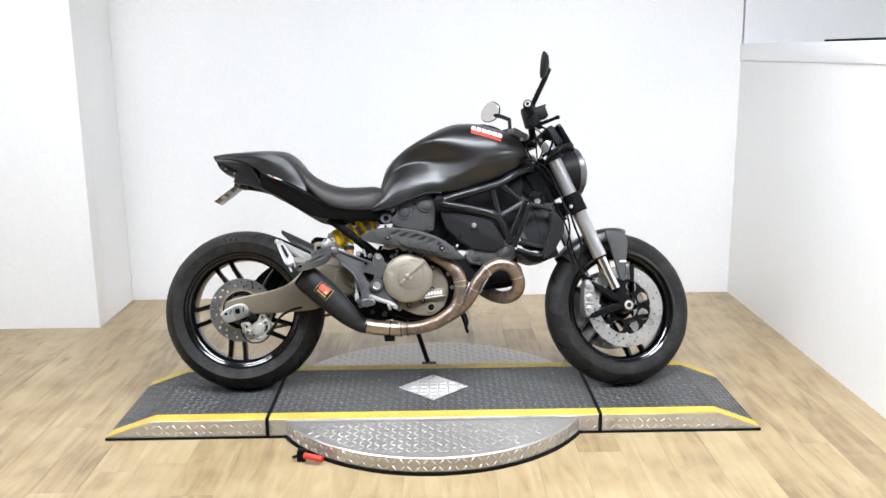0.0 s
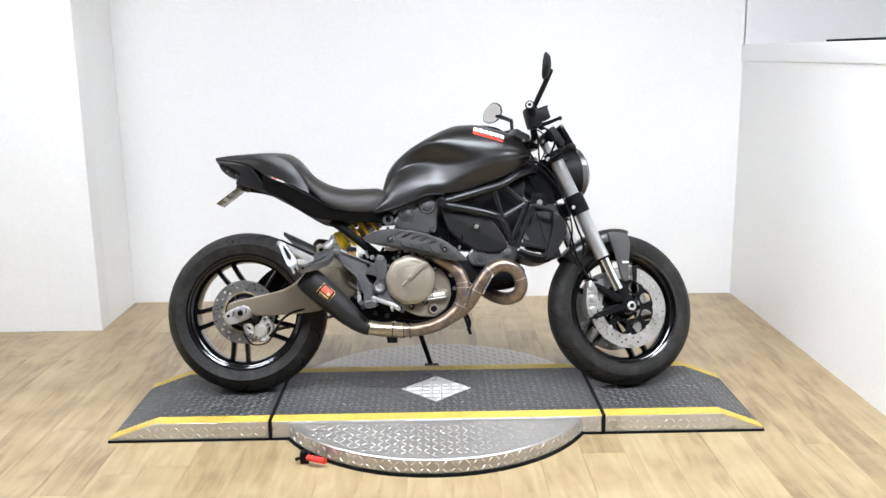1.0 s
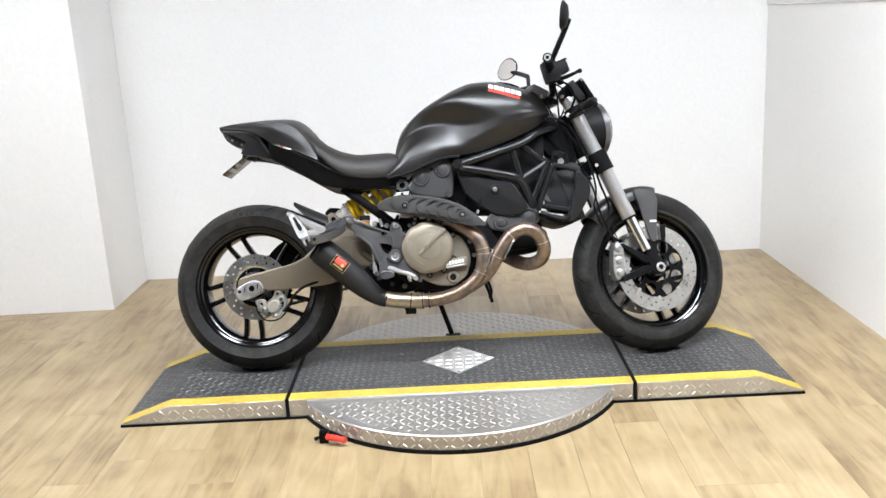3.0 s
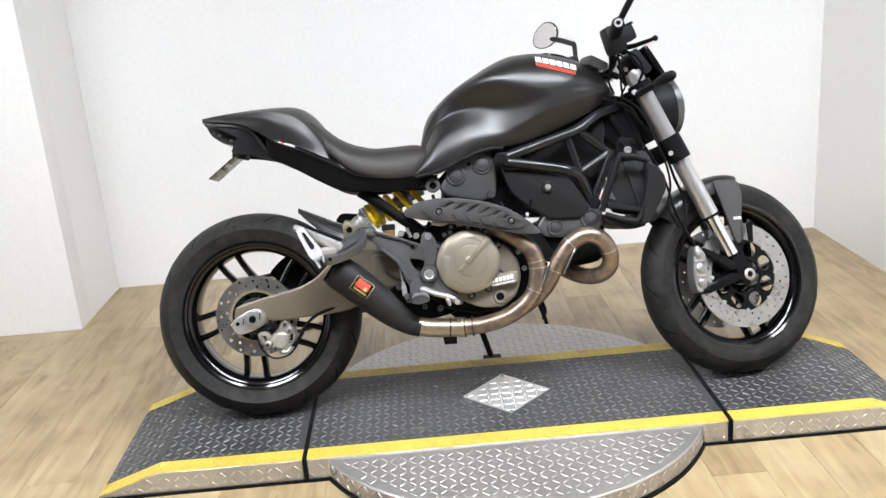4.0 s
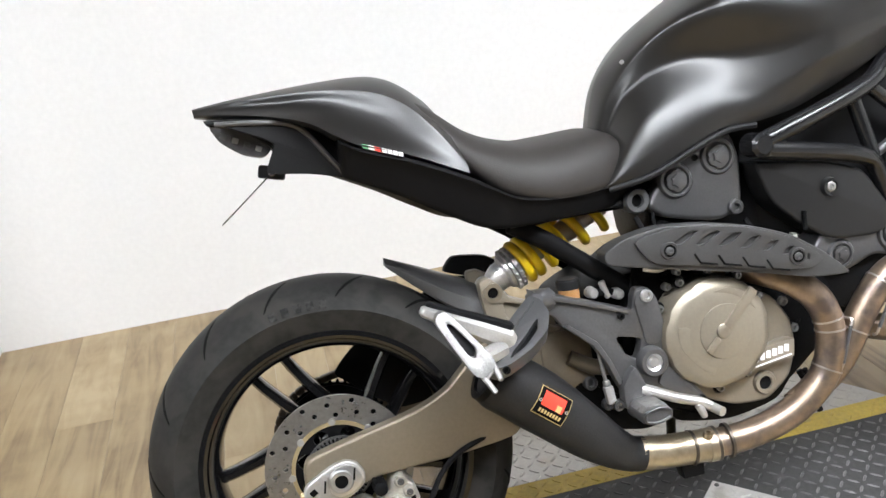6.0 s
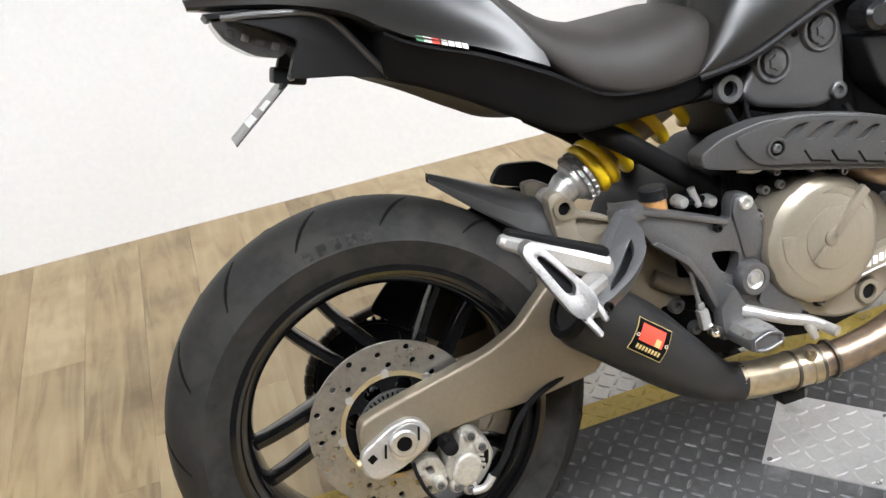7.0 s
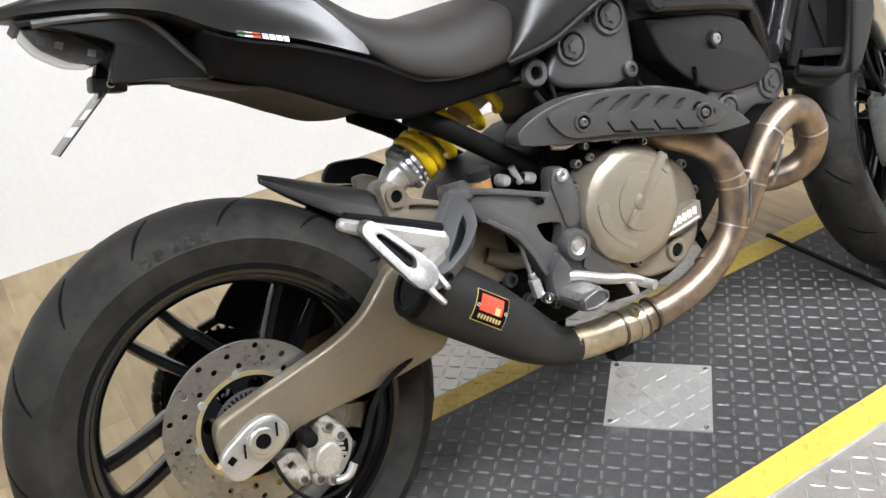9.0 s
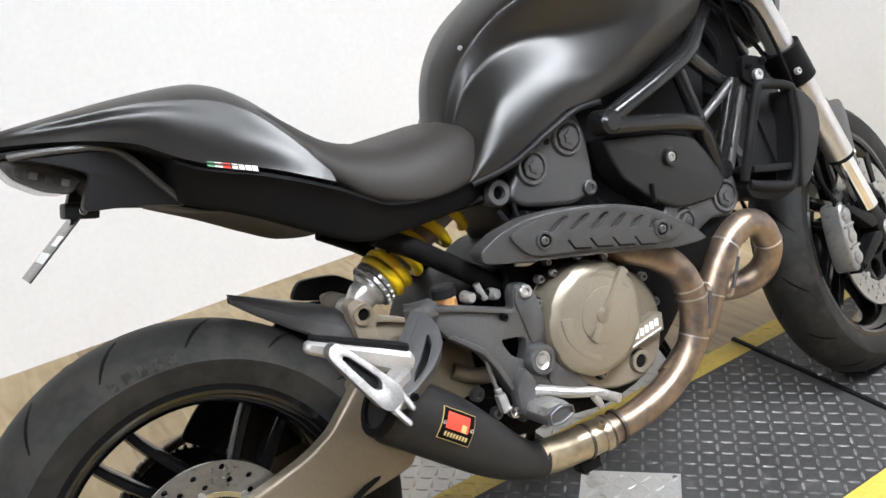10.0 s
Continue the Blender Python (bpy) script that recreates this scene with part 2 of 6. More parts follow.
    return skin(rings, bm=bm)


def lathe(profile, centre, axis=(0, 1, 0), sides=40, ring=False, bm=None):
    """profile: (along the axis, radius). ring: the profile closes on itself."""
    turn = Vector((0, 0, 1)).rotation_difference(Vector(axis)).to_matrix()
    c = Vector(centre)
    prof = list(profile) + ([profile[0]] if ring else [])
    rings = [[c + turn @ Vector((math.cos(a) * max(r, 1e-4), math.sin(a) * max(r, 1e-4), h)) for a in (2 * math.pi * k / sides for k in range(sides))] for h, r in prof]
    bm = skin(rings, ends=not ring, bm=bm)
    if ring:
        bmesh.ops.remove_doubles(bm, verts=bm.verts, dist=1e-6)
        bmesh.ops.recalc_face_normals(bm, faces=bm.faces)
    return bm


def rounded(outline, times=2, first=0.15):
    """Cuts the corners of a closed outline."""
    p = [Vector(q) for q in outline]
    for k in range(times + 1):
        c = first if k == 0 else 0.25
        p = [q for a, b in zip(p, p[1:] + p[:1]) for q in (a * (1 - c) + b * c, a * c + b * (1 - c))]
    return p


def prism(outline, y0, y1, bevel=0.003, soft=0, bm=None, seg=2):
    """An outline in x and z, drawn out from y0 to y1, with eased edges."""
    pts = rounded(outline, soft) if soft else [Vector(q) for q in outline]
    own = bmesh.new()
    lo = [own.verts.new((p.x, y0, p.y)) for p in pts]
    hi = [own.verts.new((p.x, y1, p.y)) for p in pts]
    own.faces.new(lo)
    own.faces.new(list(reversed(hi)))
    for k in range(len(pts)):
        j = (k + 1) % len(pts)
        own.faces.new((lo[j], lo[k], hi[k], hi[j]))
    bmesh.ops.recalc_face_normals(own, faces=own.faces)
    if bevel:
        rim = [e for e in own.edges if abs(e.verts[0].co.y - e.verts[1].co.y) < 1e-6]
        bmesh.ops.bevel(own, geom=rim, offset=bevel, segments=seg, profile=0.6, affect="EDGES", clamp_overlap=True)
    return merge(bm, own)


def merge(bm, own):
    if bm is None:
        return own
    me = bpy.data.meshes.new("join")
    own.to_mesh(me)
    own.free()
    bm.from_mesh(me)
    bpy.data.meshes.remove(me)
    return bm


def block(centre, size, bevel=0.004, turn=None, bm=None, seg=2):
    own = bmesh.new()
    bmesh.ops.create_cube(own, size=1.0)
    bmesh.ops.scale(own, vec=size, verts=own.verts)
    if bevel:
        bmesh.ops.bevel(own, geom=own.edges[:], offset=bevel, segments=seg, profile=0.6, affect="EDGES", clamp_overlap=True)
    m = Matrix.Translation(centre) @ (turn.to_4x4() if turn else Matrix())
    bmesh.ops.transform(own, matrix=m, verts=own.verts)
    return merge(bm, own)


def turned(rx=0, ry=0, rz=0):
    return Euler((radians(rx), radians(ry), radians(rz))).to_matrix()


def plate_with_holes(outer, inner, holes, y0, y1, hole_sides=10, bm=None):
    """A flat ring in the x-z plane round the origin, drilled through."""
    own = bmesh.new()
    edges = []

    def loop(cx, cz, r, n):
        v = [own.verts.new((cx + r * math.cos(2 * math.pi * k / n), y0, cz + r * math.sin(2 * math.pi * k / n))) for k in range(n)]
        edges.extend(own.edges.new((v[k], v[(k + 1) % n])) for k in range(n))

    loop(0, 0, outer, 72)
    loop(0, 0, inner, 48)
    for cx, cz, r in holes:
        loop(cx, cz, r, hole_sides)
    bmesh.ops.triangle_fill(own, use_beauty=True, edges=edges)
    made = bmesh.ops.extrude_face_region(own, geom=own.faces[:])
    bmesh.ops.translate(own, vec=(0, y1 - y0, 0), verts=[g for g in made["geom"] if isinstance(g, bmesh.types.BMVert)])
    bmesh.ops.recalc_face_normals(own, faces=own.faces)
    return merge(bm, own)


def cut_plate(outline, holes, y0, y1, bevel=0.003, soft=1):
    """A plate with any outline in x and z and openings right through it."""
    own = bmesh.new()
    edges = []
    for loop in [outline] + holes:
        pts = rounded(loop, soft)
        v = [own.verts.new((p.x, y0, p.y)) for p in pts]
        edges.extend(own.edges.new((v[k], v[(k + 1) % len(v)])) for k in range(len(v)))
    bmesh.ops.triangle_fill(own, use_beauty=True, edges=edges)
    made = bmesh.ops.extrude_face_region(own, geom=own.faces[:])
    bmesh.ops.translate(own, vec=(0, y1 - y0, 0), verts=[g for g in made["geom"] if isinstance(g, bmesh.types.BMVert)])
    bmesh.ops.recalc_face_normals(own, faces=own.faces)
    bmesh.ops.dissolve_limit(own, angle_limit=radians(1), verts=own.verts, edges=own.edges)
    rim = [e for e in own.edges if len(e.link_faces) == 2 and e.calc_face_angle(0) > 1.2 and abs(e.verts[0].co.y - e.verts[1].co.y) < 1e-6]
    bmesh.ops.bevel(own, geom=rim, offset=bevel, segments=2, profile=0.6, affect="EDGES", clamp_overlap=True)
    return own


def hoop(outline, thick, y0, y1, soft=1):
    """A closed strap: the outline and the same line set inwards."""
    pts = rounded(outline, soft)
    n = len(pts)
    area = sum(pts[k].x * pts[(k + 1) % n].y - pts[(k + 1) % n].x * pts[k].y for k in range(n))
    inner = []
    for k in range(n):
        d = (pts[(k + 1) % n] - pts[k - 1]).normalized()
        inner.append(pts[k] + Vector((-d.y, d.x)) * (thick if area > 0 else -thick))
    ease = min(0.002, thick * 0.3)
    mid = [(p + q) / 2 for p, q in zip(pts, inner)]

    def near(line, f):
        return [p.lerp(m, f) for p, m in zip(line, mid)]

    f = ease / (thick / 2)
    loops = [(pts, y0 + ease), (near(pts, f), y0), (near(inner, f), y0), (inner, y0 + ease), (inner, y1 - ease), (near(inner, f), y1), (near(pts, f), y1), (pts, y1 - ease)]
    rings = [[Vector((line[k].x, y, line[k].y)) for line, y in loops] for k in range(n)]
    bm = skin(rings + [rings[0]], ends=False)
    bmesh.ops.remove_doubles(bm, verts=bm.verts, dist=1e-6)
    bmesh.ops.recalc_face_normals(bm, faces=bm.faces)
    return bm


def bar(a, b, up, size_a, size_b, ease=0.25, bm=None):
    """A straight bar between two places; sizes are (across, along up)."""
    a, b, up = Vector(a), Vector(b), Vector(up)
    d = (b - a).normalized()
    s = d.cross(up).normalized()
    u = s.cross(d)
    rings = []
    for p, (w, h) in ((a, (size_a[0] * 0.6, size_a[1] * 0.6)), (a + d * min(size_a) * 0.3, size_a), (b - d * min(size_b) * 0.3, size_b), (b, (size_b[0] * 0.6, size_b[1] * 0.6))):
        e = ease * min(w, h)
        rings.append([p + s * x + u * z for x, z in ((w / 2 - e, h / 2), (-w / 2 + e, h / 2), (-w / 2, h / 2 - e), (-w / 2, -h / 2 + e), (-w / 2 + e, -h / 2), (w / 2 - e, -h / 2), (w / 2, -h / 2 + e), (w / 2, h / 2 - e))])
    return skin(rings, bm=bm)


SET = {"now": None}


def part(name, bm, material, parent, label="", sharp=38, by=None):
    """One mesh object under a thing or under a part of one."""
    by = by or SET.get("now")
    if by is not None:
        bmesh.ops.transform(bm, matrix=by, verts=bm.verts)
    me = bpy.data.meshes.new(name)
    bm.to_mesh(me)
    bm.free()
    me.materials.append(material)
    me.shade_smooth()
    me.set_sharp_from_angle(angle=radians(sharp))
    ob = new(name, me)
    while parent and parent.parent and parent.parent.parent:
        parent = parent.parent
    ob.parent = parent
    if label:
        ob["label"] = label
    return ob


def thing(name, label, category, m=None, group="", kind=""):
    ob = new(name)
    ob.empty_display_size = 0.1
    if m is not None:
        ob.matrix_basis = m
    return tagged(ob, label, category, group, kind)


def bolt(centre, axis, r, h, bm=None):
    return lathe([(0, r), (h * 0.8, r), (h, r * 0.85), (h, r * 0.5), (h * 0.4, r * 0.45), (h * 0.4, 0)], centre, axis, 14, bm=bm)


def setting(name, bm, material, label, category):
    return tagged(part(name, bm, material, None), label, category, kind="structure")


# ---- room ----
BACK, RIGHT, JUT_X, JUT_Y = 1.62, 2.43, -0.97, 1.09
setting("wall_north", block((0.73, BACK + 0.06, 1.5), (3.40, 0.12, 3.0), 0), WHITE_WALL, "smooth white painted back wall behind the motorcycle", "wall")
setting("wall_return", block((JUT_X - 0.051, (JUT_Y + BACK) / 2 + 0.12, 1.5), (0.10, BACK - JUT_Y, 3.0), 0), WHITE_WALL, "short white return wall beside the recess", "wall")
setting("wall_west_front", block((-2.485, JUT_Y + 0.06, 1.5), (3.03, 0.12, 3.0), 0.003), WHITE_WALL, "white painted wall standing forward of the recess", "wall")
setting("wall_east", block((RIGHT + 0.06, -1.66, 0.65), (0.12, 6.68, 1.30), 0), WHITE_WALL, "low white painted partition wall beside the recess", "wall")
setting("trim", block((RIGHT + 0.055, -1.67, 1.345), (0.126, 6.66, 0.09), 0.010), TRIM_WHITE, "white painted cap along the low partition", "trim")
setting("wall_far_east", block((4.56, -1.69, 1.5), (0.12, 6.86, 3.0), 0), GREY_WALL, "pale grey wall beyond the low partition", "wall")
setting("wall_far_north", block((3.47, BACK + 0.06, 1.5), (2.06, 0.12, 3.0), 0), GREY_WALL, "pale grey end wall beyond the low partition", "wall")
# Added unseen to close the room; dark so black bodywork reflects little.
setting("wall_south", block((0.28, -5.06, 1.5), (8.68, 0.12, 3.0), 0), MID_WALL, "unseen closing wall, dark grey to keep reflections on the motorcycle deep", "wall")
setting("wall_west", block((-4.06, -1.92, 1.5), (0.12, 6.14, 3.0), 0), WHITE_WALL, "white painted side wall", "wall")
setting("ceiling", block((0.28, -1.66, 3.05), (8.8, 7.0, 0.10), 0), CEILING, "unseen ceiling over the whole room, dark grey to keep reflections deep", "ceiling")
part("cable", tube([(RIGHT + 0.02, 0.62, 1.394), (RIGHT + 0.05, 0.3, 1.396), (RIGHT + 0.01, 0.0, 1.395), (RIGHT + 0.03, -0.5, 1.395)], 0.005, 8), RUBBER, None)
tagged(bpy.data.objects["cable"], "thin black cable lying on the partition cap", "cable")


def ceiling_light():
    t = thing("ceiling_light", "white framed rectangular ceiling light panel, lit", "ceiling light", pose(0, 0, 2.99), "ceiling lights")
    bm = bmesh.new()
    for x, y, sx, sy in ((0, 0.32, 1.28, 0.04), (0, -0.32, 1.28, 0.04), (0.62, 0, 0.04, 0.60), (-0.62, 0, 0.04, 0.60)):
        block((x, y, -0.015), (sx, sy, 0.05), 0.004, bm=bm)
    part("frame", bm, TRIM_WHITE, t)
    part("diffuser", block((0, 0, -0.012), (1.2, 0.6, 0.012), 0), GLOW, t)
    return t


lamp = ceiling_light()
spots = [(-1.4, -1.35), (0.7, -1.35), (2.1, -1.1)]
lamp.matrix_basis = pose(*spots[0], 2.99)
for x, y in spots[1:]:
    copy_thing(lamp, pose(x, y, 2.99))


# ---- lifting platform ----
TOP = 0.07
platform = thing("turntable_platform", "low display platform of black tread plate with yellow edge stripes", "platform")
NEAR, FAR, SEAM_L, SEAM_R = -0.295, 0.270, 0.130, 1.340


def lozenges(where, pitch, size, z, keep, height=0.0024, seed=3):
    """Raised tread marks, turned one way and the other, on a plane given by where(u, v, w)."""
    rnd = random.Random(seed)
    verts, faces = [], []
    (u0, u1), (v0, v1) = keep[0], keep[1]
    nu, nv = int((u1 - u0) / pitch), int((v1 - v0) / pitch)
    for i in range(nu + 1):
        for j in range(nv + 1):
            u, v = u0 + (i + 0.5) * pitch, v0 + (j + 0.5) * pitch
            if not keep[2](u, v) or u + 0.75 * size > u1 or v + 0.75 * size > v1:
                continue
            a = radians(45 if (i + j) % 2 else -45)
            h = height * rnd.uniform(0.8, 1.1)
            ca, sa = math.cos(a), math.sin(a)
            base = len(verts)
            for p, q, w in ((-1, 0, 0), (-0.5, -0.25, 0), (0.5, -0.25, 0), (1, 0, 0), (0.5, 0.25, 0), (-0.5, 0.25, 0), (-0.72, 0, 0.9), (-0.4, -0.09, 1), (0.4, -0.09, 1), (0.72, 0, 0.9), (0.4, 0.09, 1), (-0.4, 0.09, 1)):
                x, y = p * size, q * size
                verts.append(where(u + ca * x - sa * y, v + sa * x + ca * y, w * h))
            for f in ((0, 1, 7, 6), (1, 2, 8, 7), (2, 3, 9, 8), (3, 4, 10, 9), (4, 5, 11, 10), (5, 0, 6, 11), (6, 7, 8, 9, 10, 11)):
                faces.append(tuple(base + k for k in f))
    me = bpy.data.meshes.new("tread")
    me.from_pydata(verts, [], faces)
    bm = bmesh.new()
    bm.from_mesh(me)
    bpy.data.meshes.remove(me)
    bmesh.ops.recalc_face_normals(bm, faces=bm.faces)
    return bm


def stuff(name, bm, material, parent, label):
    ob = part(name, bm, material, parent, label, sharp=20)
    ob["kind"] = "stuff"
    return ob


def deck_piece(name, outline, label):
    """A hollow aluminium box with the given side outline, from the near edge to the far one."""
    return part(name, prism(outline, NEAR, FAR, 0.002, seg=1), BARE_ALU, platform, label)


def skin_strip(x0, z0, x1, z1, y0, y1, lift, material, parent, name, label=""):
    """A thin painted sheet on the deck, from x0 to x1 between two depths."""
    d = Vector((x1 - x0, 0, z1 - z0))
    nrm = Vector((-d.z, 0, d.x)).normalized()
    a = [Vector((x0, y0, z0)), Vector((x1, y0, z1)), Vector((x1, y1, z1)), Vector((x0, y1, z0))]
    return part(name, skin([[p + nrm * 0.0002 for p in a], [p + nrm * lift for p in a]]), material, parent, label)


Y_IN, Y_OUT = NEAR + 0.058, FAR - 0.056
decks = {}
for key, x0, x1, outline in (
    ("left", -0.452, SEAM_L - 0.006, [(-0.452, 0.006), (SEAM_L - 0.006, 0.006), (SEAM_L - 0.006, TOP), (-0.285, TOP), (-0.452, 0.012)]),
    ("middle", SEAM_L + 0.006, SEAM_R - 0.006, [(SEAM_L + 0.006, 0.006), (SEAM_R - 0.006, 0.006), (SEAM_R - 0.006, TOP), (SEAM_L + 0.006, TOP)]),
    ("right", SEAM_R + 0.006, 1.923, [(SEAM_R + 0.006, 0.006), (1.923, 0.006), (1.923, 0.012), (1.770, TOP), (SEAM_R + 0.006, TOP)]),
):
    d = deck_piece("deck" if key == "middle" else "ramp", outline, "bare tread-plate sides" if key == "middle" else "sloping end with bare tread-plate sides")
    decks[key] = d
    runs = {"left": [(-0.452, 0.012, -0.285, TOP), (-0.285, TOP, x1, TOP)], "middle": [(x0, TOP, x1, TOP)], "right": [(x0, TOP, 1.770, TOP), (1.770, TOP, 1.923, 0.012)]}[key]
    for a, za, b, zb in runs:
        skin_strip(a, za, b, zb, Y_IN, Y_OUT, 0.0012, TREAD_BLACK, d, "black_sheet")
        skin_strip(a, za, b, zb, NEAR, Y_IN, 0.0016, TREAD_YELLOW, d, "yellow_stripe", "worn yellow painted stripe")
        skin_strip(a, za, b, zb, Y_OUT, FAR, 0.0016, TREAD_YELLOW, d, "yellow_stripe", "worn yellow painted stripe")
        length = math.hypot(b - a, zb - za)
        ux, uz = (b - a) / length, (zb - za) / length

        def on_top(u, v, w, a=a, za=za, ux=ux, uz=uz):
            return (a + ux * u - uz * (w + 0.001), v, za + uz * u + ux * (w + 0.001))

        clear = (lambda u, v, a=a: abs(a + u - 0.734) + abs(v) > 0.15) if key == "middle" else (lambda u, v: True)
        stuff("tread", lozenges(on_top, 0.0262, 0.0128, 0, ((0.0, length), (Y_IN, Y_OUT), clear)), TREAD_TOPS, d, "raised black tread marks")
        for v0, v1 in ((NEAR, Y_IN), (Y_OUT, FAR)):
            stuff("tread", lozenges(on_top, 0.0262, 0.0122, 0, ((0.0, length), (v0, v1), lambda u, v, v0=v0, v1=v1: v0 + 0.009 < v < v1 - 0.009), 0.0020), TREAD_YELLOW, d, "raised yellow tread marks")
    for y, s in ((NEAR, -1), (FAR, 1)):
        def on_side(u, v, w, y=y, s=s):
            return (u, y + s * w, v)

        slope = {"left": lambda u: 0.012 + min(1, (u + 0.452) / 0.167) * 0.058, "middle": lambda u: TOP, "right": lambda u: 0.012 + min(1, (1.923 - u) / 0.153) * 0.058}[key]
        stuff("tread", lozenges(on_side, 0.026, 0.0108, 0, ((x0, x1), (0.006, TOP), lambda u, v, slope=slope: v < slope(u) - 0.012), 0.0018), BARE_ALU, d, "raised tread marks on the side")
part("inset_plate", skin([[Vector((0.734, -0.136, z)), Vector((0.870, 0.0, z)), Vector((0.734, 0.136, z)), Vector((0.598, 0.0, z))] for z in (TOP + 0.0013, TOP + 0.004)]), BARE_ALU, decks["middle"], "bare aluminium diamond plate inset")
stuff("tread", lozenges(lambda u, v, w: (0.734 + (u - v) * 0.7071, (u + v) * 0.7071, TOP + 0.0038 + w), 0.0265, 0.0135, 0, ((-0.0955, 0.0955), (-0.0955, 0.0955), lambda u, v: abs(u) < 0.088 and abs(v) < 0.088)), BARE_ALU, decks["middle"], "raised tread marks on the inset")
for u, v in ((0.734, -0.12), (0.734, 0.12), (0.614, 0), (0.854, 0)):
    part("rivet", bolt((u, v, TOP + 0.003), (0, 0, 1), 0.005, 0.003), CAST_GREY, decks["middle"])
for x in (SEAM_L, SEAM_R):
    part("seam_gasket", block((x, (NEAR + FAR) / 2, 0.04), (0.011, FAR - NEAR + 0.012, 0.074), 0.002), RUBBER, platform, "black rubber strip in the joint")
part("floor_gasket", block(((-0.452 + 1.923) / 2, (NEAR + FAR) / 2, 0.004), (2.385, FAR - NEAR + 0.012, 0.008), 0.001), RUBBER, platform, "black rubber foot")

# round turntable under the deck
DISC = (0.730, -0.010, 0.604)
disc = part("turntable", lathe([(0.008, 0.0), (0.008, DISC[2] - 0.006), (0.012, DISC[2]), (0.058, DISC[2]), (0.062, DISC[2] - 0.004), (0.062, 0.0)], (DISC[0], DISC[1], 0), (0, 0, 1), 120), DULL_ALU, platform, "round bare aluminium turntable")
part("foot_ring", lathe([(0.0, 0.0), (0.0, DISC[2] + 0.006), (0.010, DISC[2] + 0.006), (0.010, 0.0)], (DISC[0], DISC[1], 0), (0, 0, 1), 96), RUBBER, disc, "black rubber foot ring")
stuff("tread", lozenges(lambda u, v, w: (DISC[0] + u, v, 0.0618 + w), 0.0265, 0.0135, 0, ((-0.6, 0.6), (-0.6, 0.6), lambda u, v: math.hypot(u, v) < 0.587 and (v < NEAR - 0.01 or v > FAR + 0.01)), 0.0020), DULL_ALU, disc, "raised tread marks on the turntable")
stuff("tread", lozenges(lambda u, v, w: (DISC[0] + (DISC[2] + w) * math.cos(u / DISC[2]), DISC[1] + (DISC[2] + w) * math.sin(u / DISC[2]), v), 0.026, 0.0108, 0, ((0, 2 * math.pi * DISC[2]), (0.008, 0.062), lambda u, v: True)), BARE_ALU, disc, "raised tread marks on the rim")

lever = thing("release_lever", "red-gripped steel release lever at the turntable's edge", "lever", pose(-0.012, -0.016, 0))
part("arm", tube([(0.262, -0.485, 0.018), (0.285, -0.478, 0.022), (0.315, -0.492, 0.026)], 0.006, 8), CAST_BLACK, lever)
part("pivot", block((0.292, -0.470, 0.020), (0.03, 0.03, 0.04), 0.004), CAST_BLACK, lever)
part("grip", tube([(0.305, -0.488, 0.026), (0.325, -0.498, 0.026), (0.368, -0.516, 0.024)], 0.011, 10), RED_RUBBER, lever, "red vinyl grip")

# ---- motorcycle ----
LEAN_DEG = 16.0
bike = thing("motorcycle", "satin black naked motorcycle leaning on its side stand on the platform", "motorcycle", pose(0, 0.012, TOP, -LEAN_DEG, 0, -0.3))
FRONT = Vector((1.473, 0.0, 0.302))
REAR = Vector((-0.006, 0.0, 0.313))
UPWAY = Vector((-0.4115, 0.0, 0.9114))
PIVOT = FRONT + Vector((-0.041, 0, -0.0185))
STEER = Matrix.Translation(PIVOT) @ Matrix.Rotation(radians(15.0), 4, UPWAY) @ Matrix.Translation(-PIVOT)

# slight shifts of whole groups of parts against the wheels
AT_BODY = Matrix(((1.0099, -0.0042, -0.0037, -0.0058), (0.0000, 1.0000, 0.0000, -0.0000), (0.0008, 0.0251, 1.0128, -0.0097), (0, 0, 0, 1)))
AT_ENG = Matrix(((1.0113, -0.0104, 0.0096, -0.0183), (0.0000, 1.0000, 0.0000, -0.0000), (0.0024, 0.0284, 1.0084, -0.0114), (0, 0, 0, 1)))
AT_HEEL = Matrix(((1.0130, -0.0068, 0.0021, -0.0040), (-0.0000, 1.0000, 0.0000, -0.0000), (0.0026, 0.0293, 1.0074, -0.0112), (0, 0, 0, 1)))
AT_REAR = Matrix(((1.0179, -0.0106, 0.0064, -0.0096), (-0.0000, 1.0000, 0.0000, -0.0000), (0.0033, 0.0331, 1.0093, -0.0142), (0, 0, 0, 1)))


def along(dist, y=0.0, ahead=0.0):
    """A point up the fork from the front axle."""
    return FRONT + UPWAY * dist + Vector((0.9114 * ahead, y, 0.4115 * ahead))


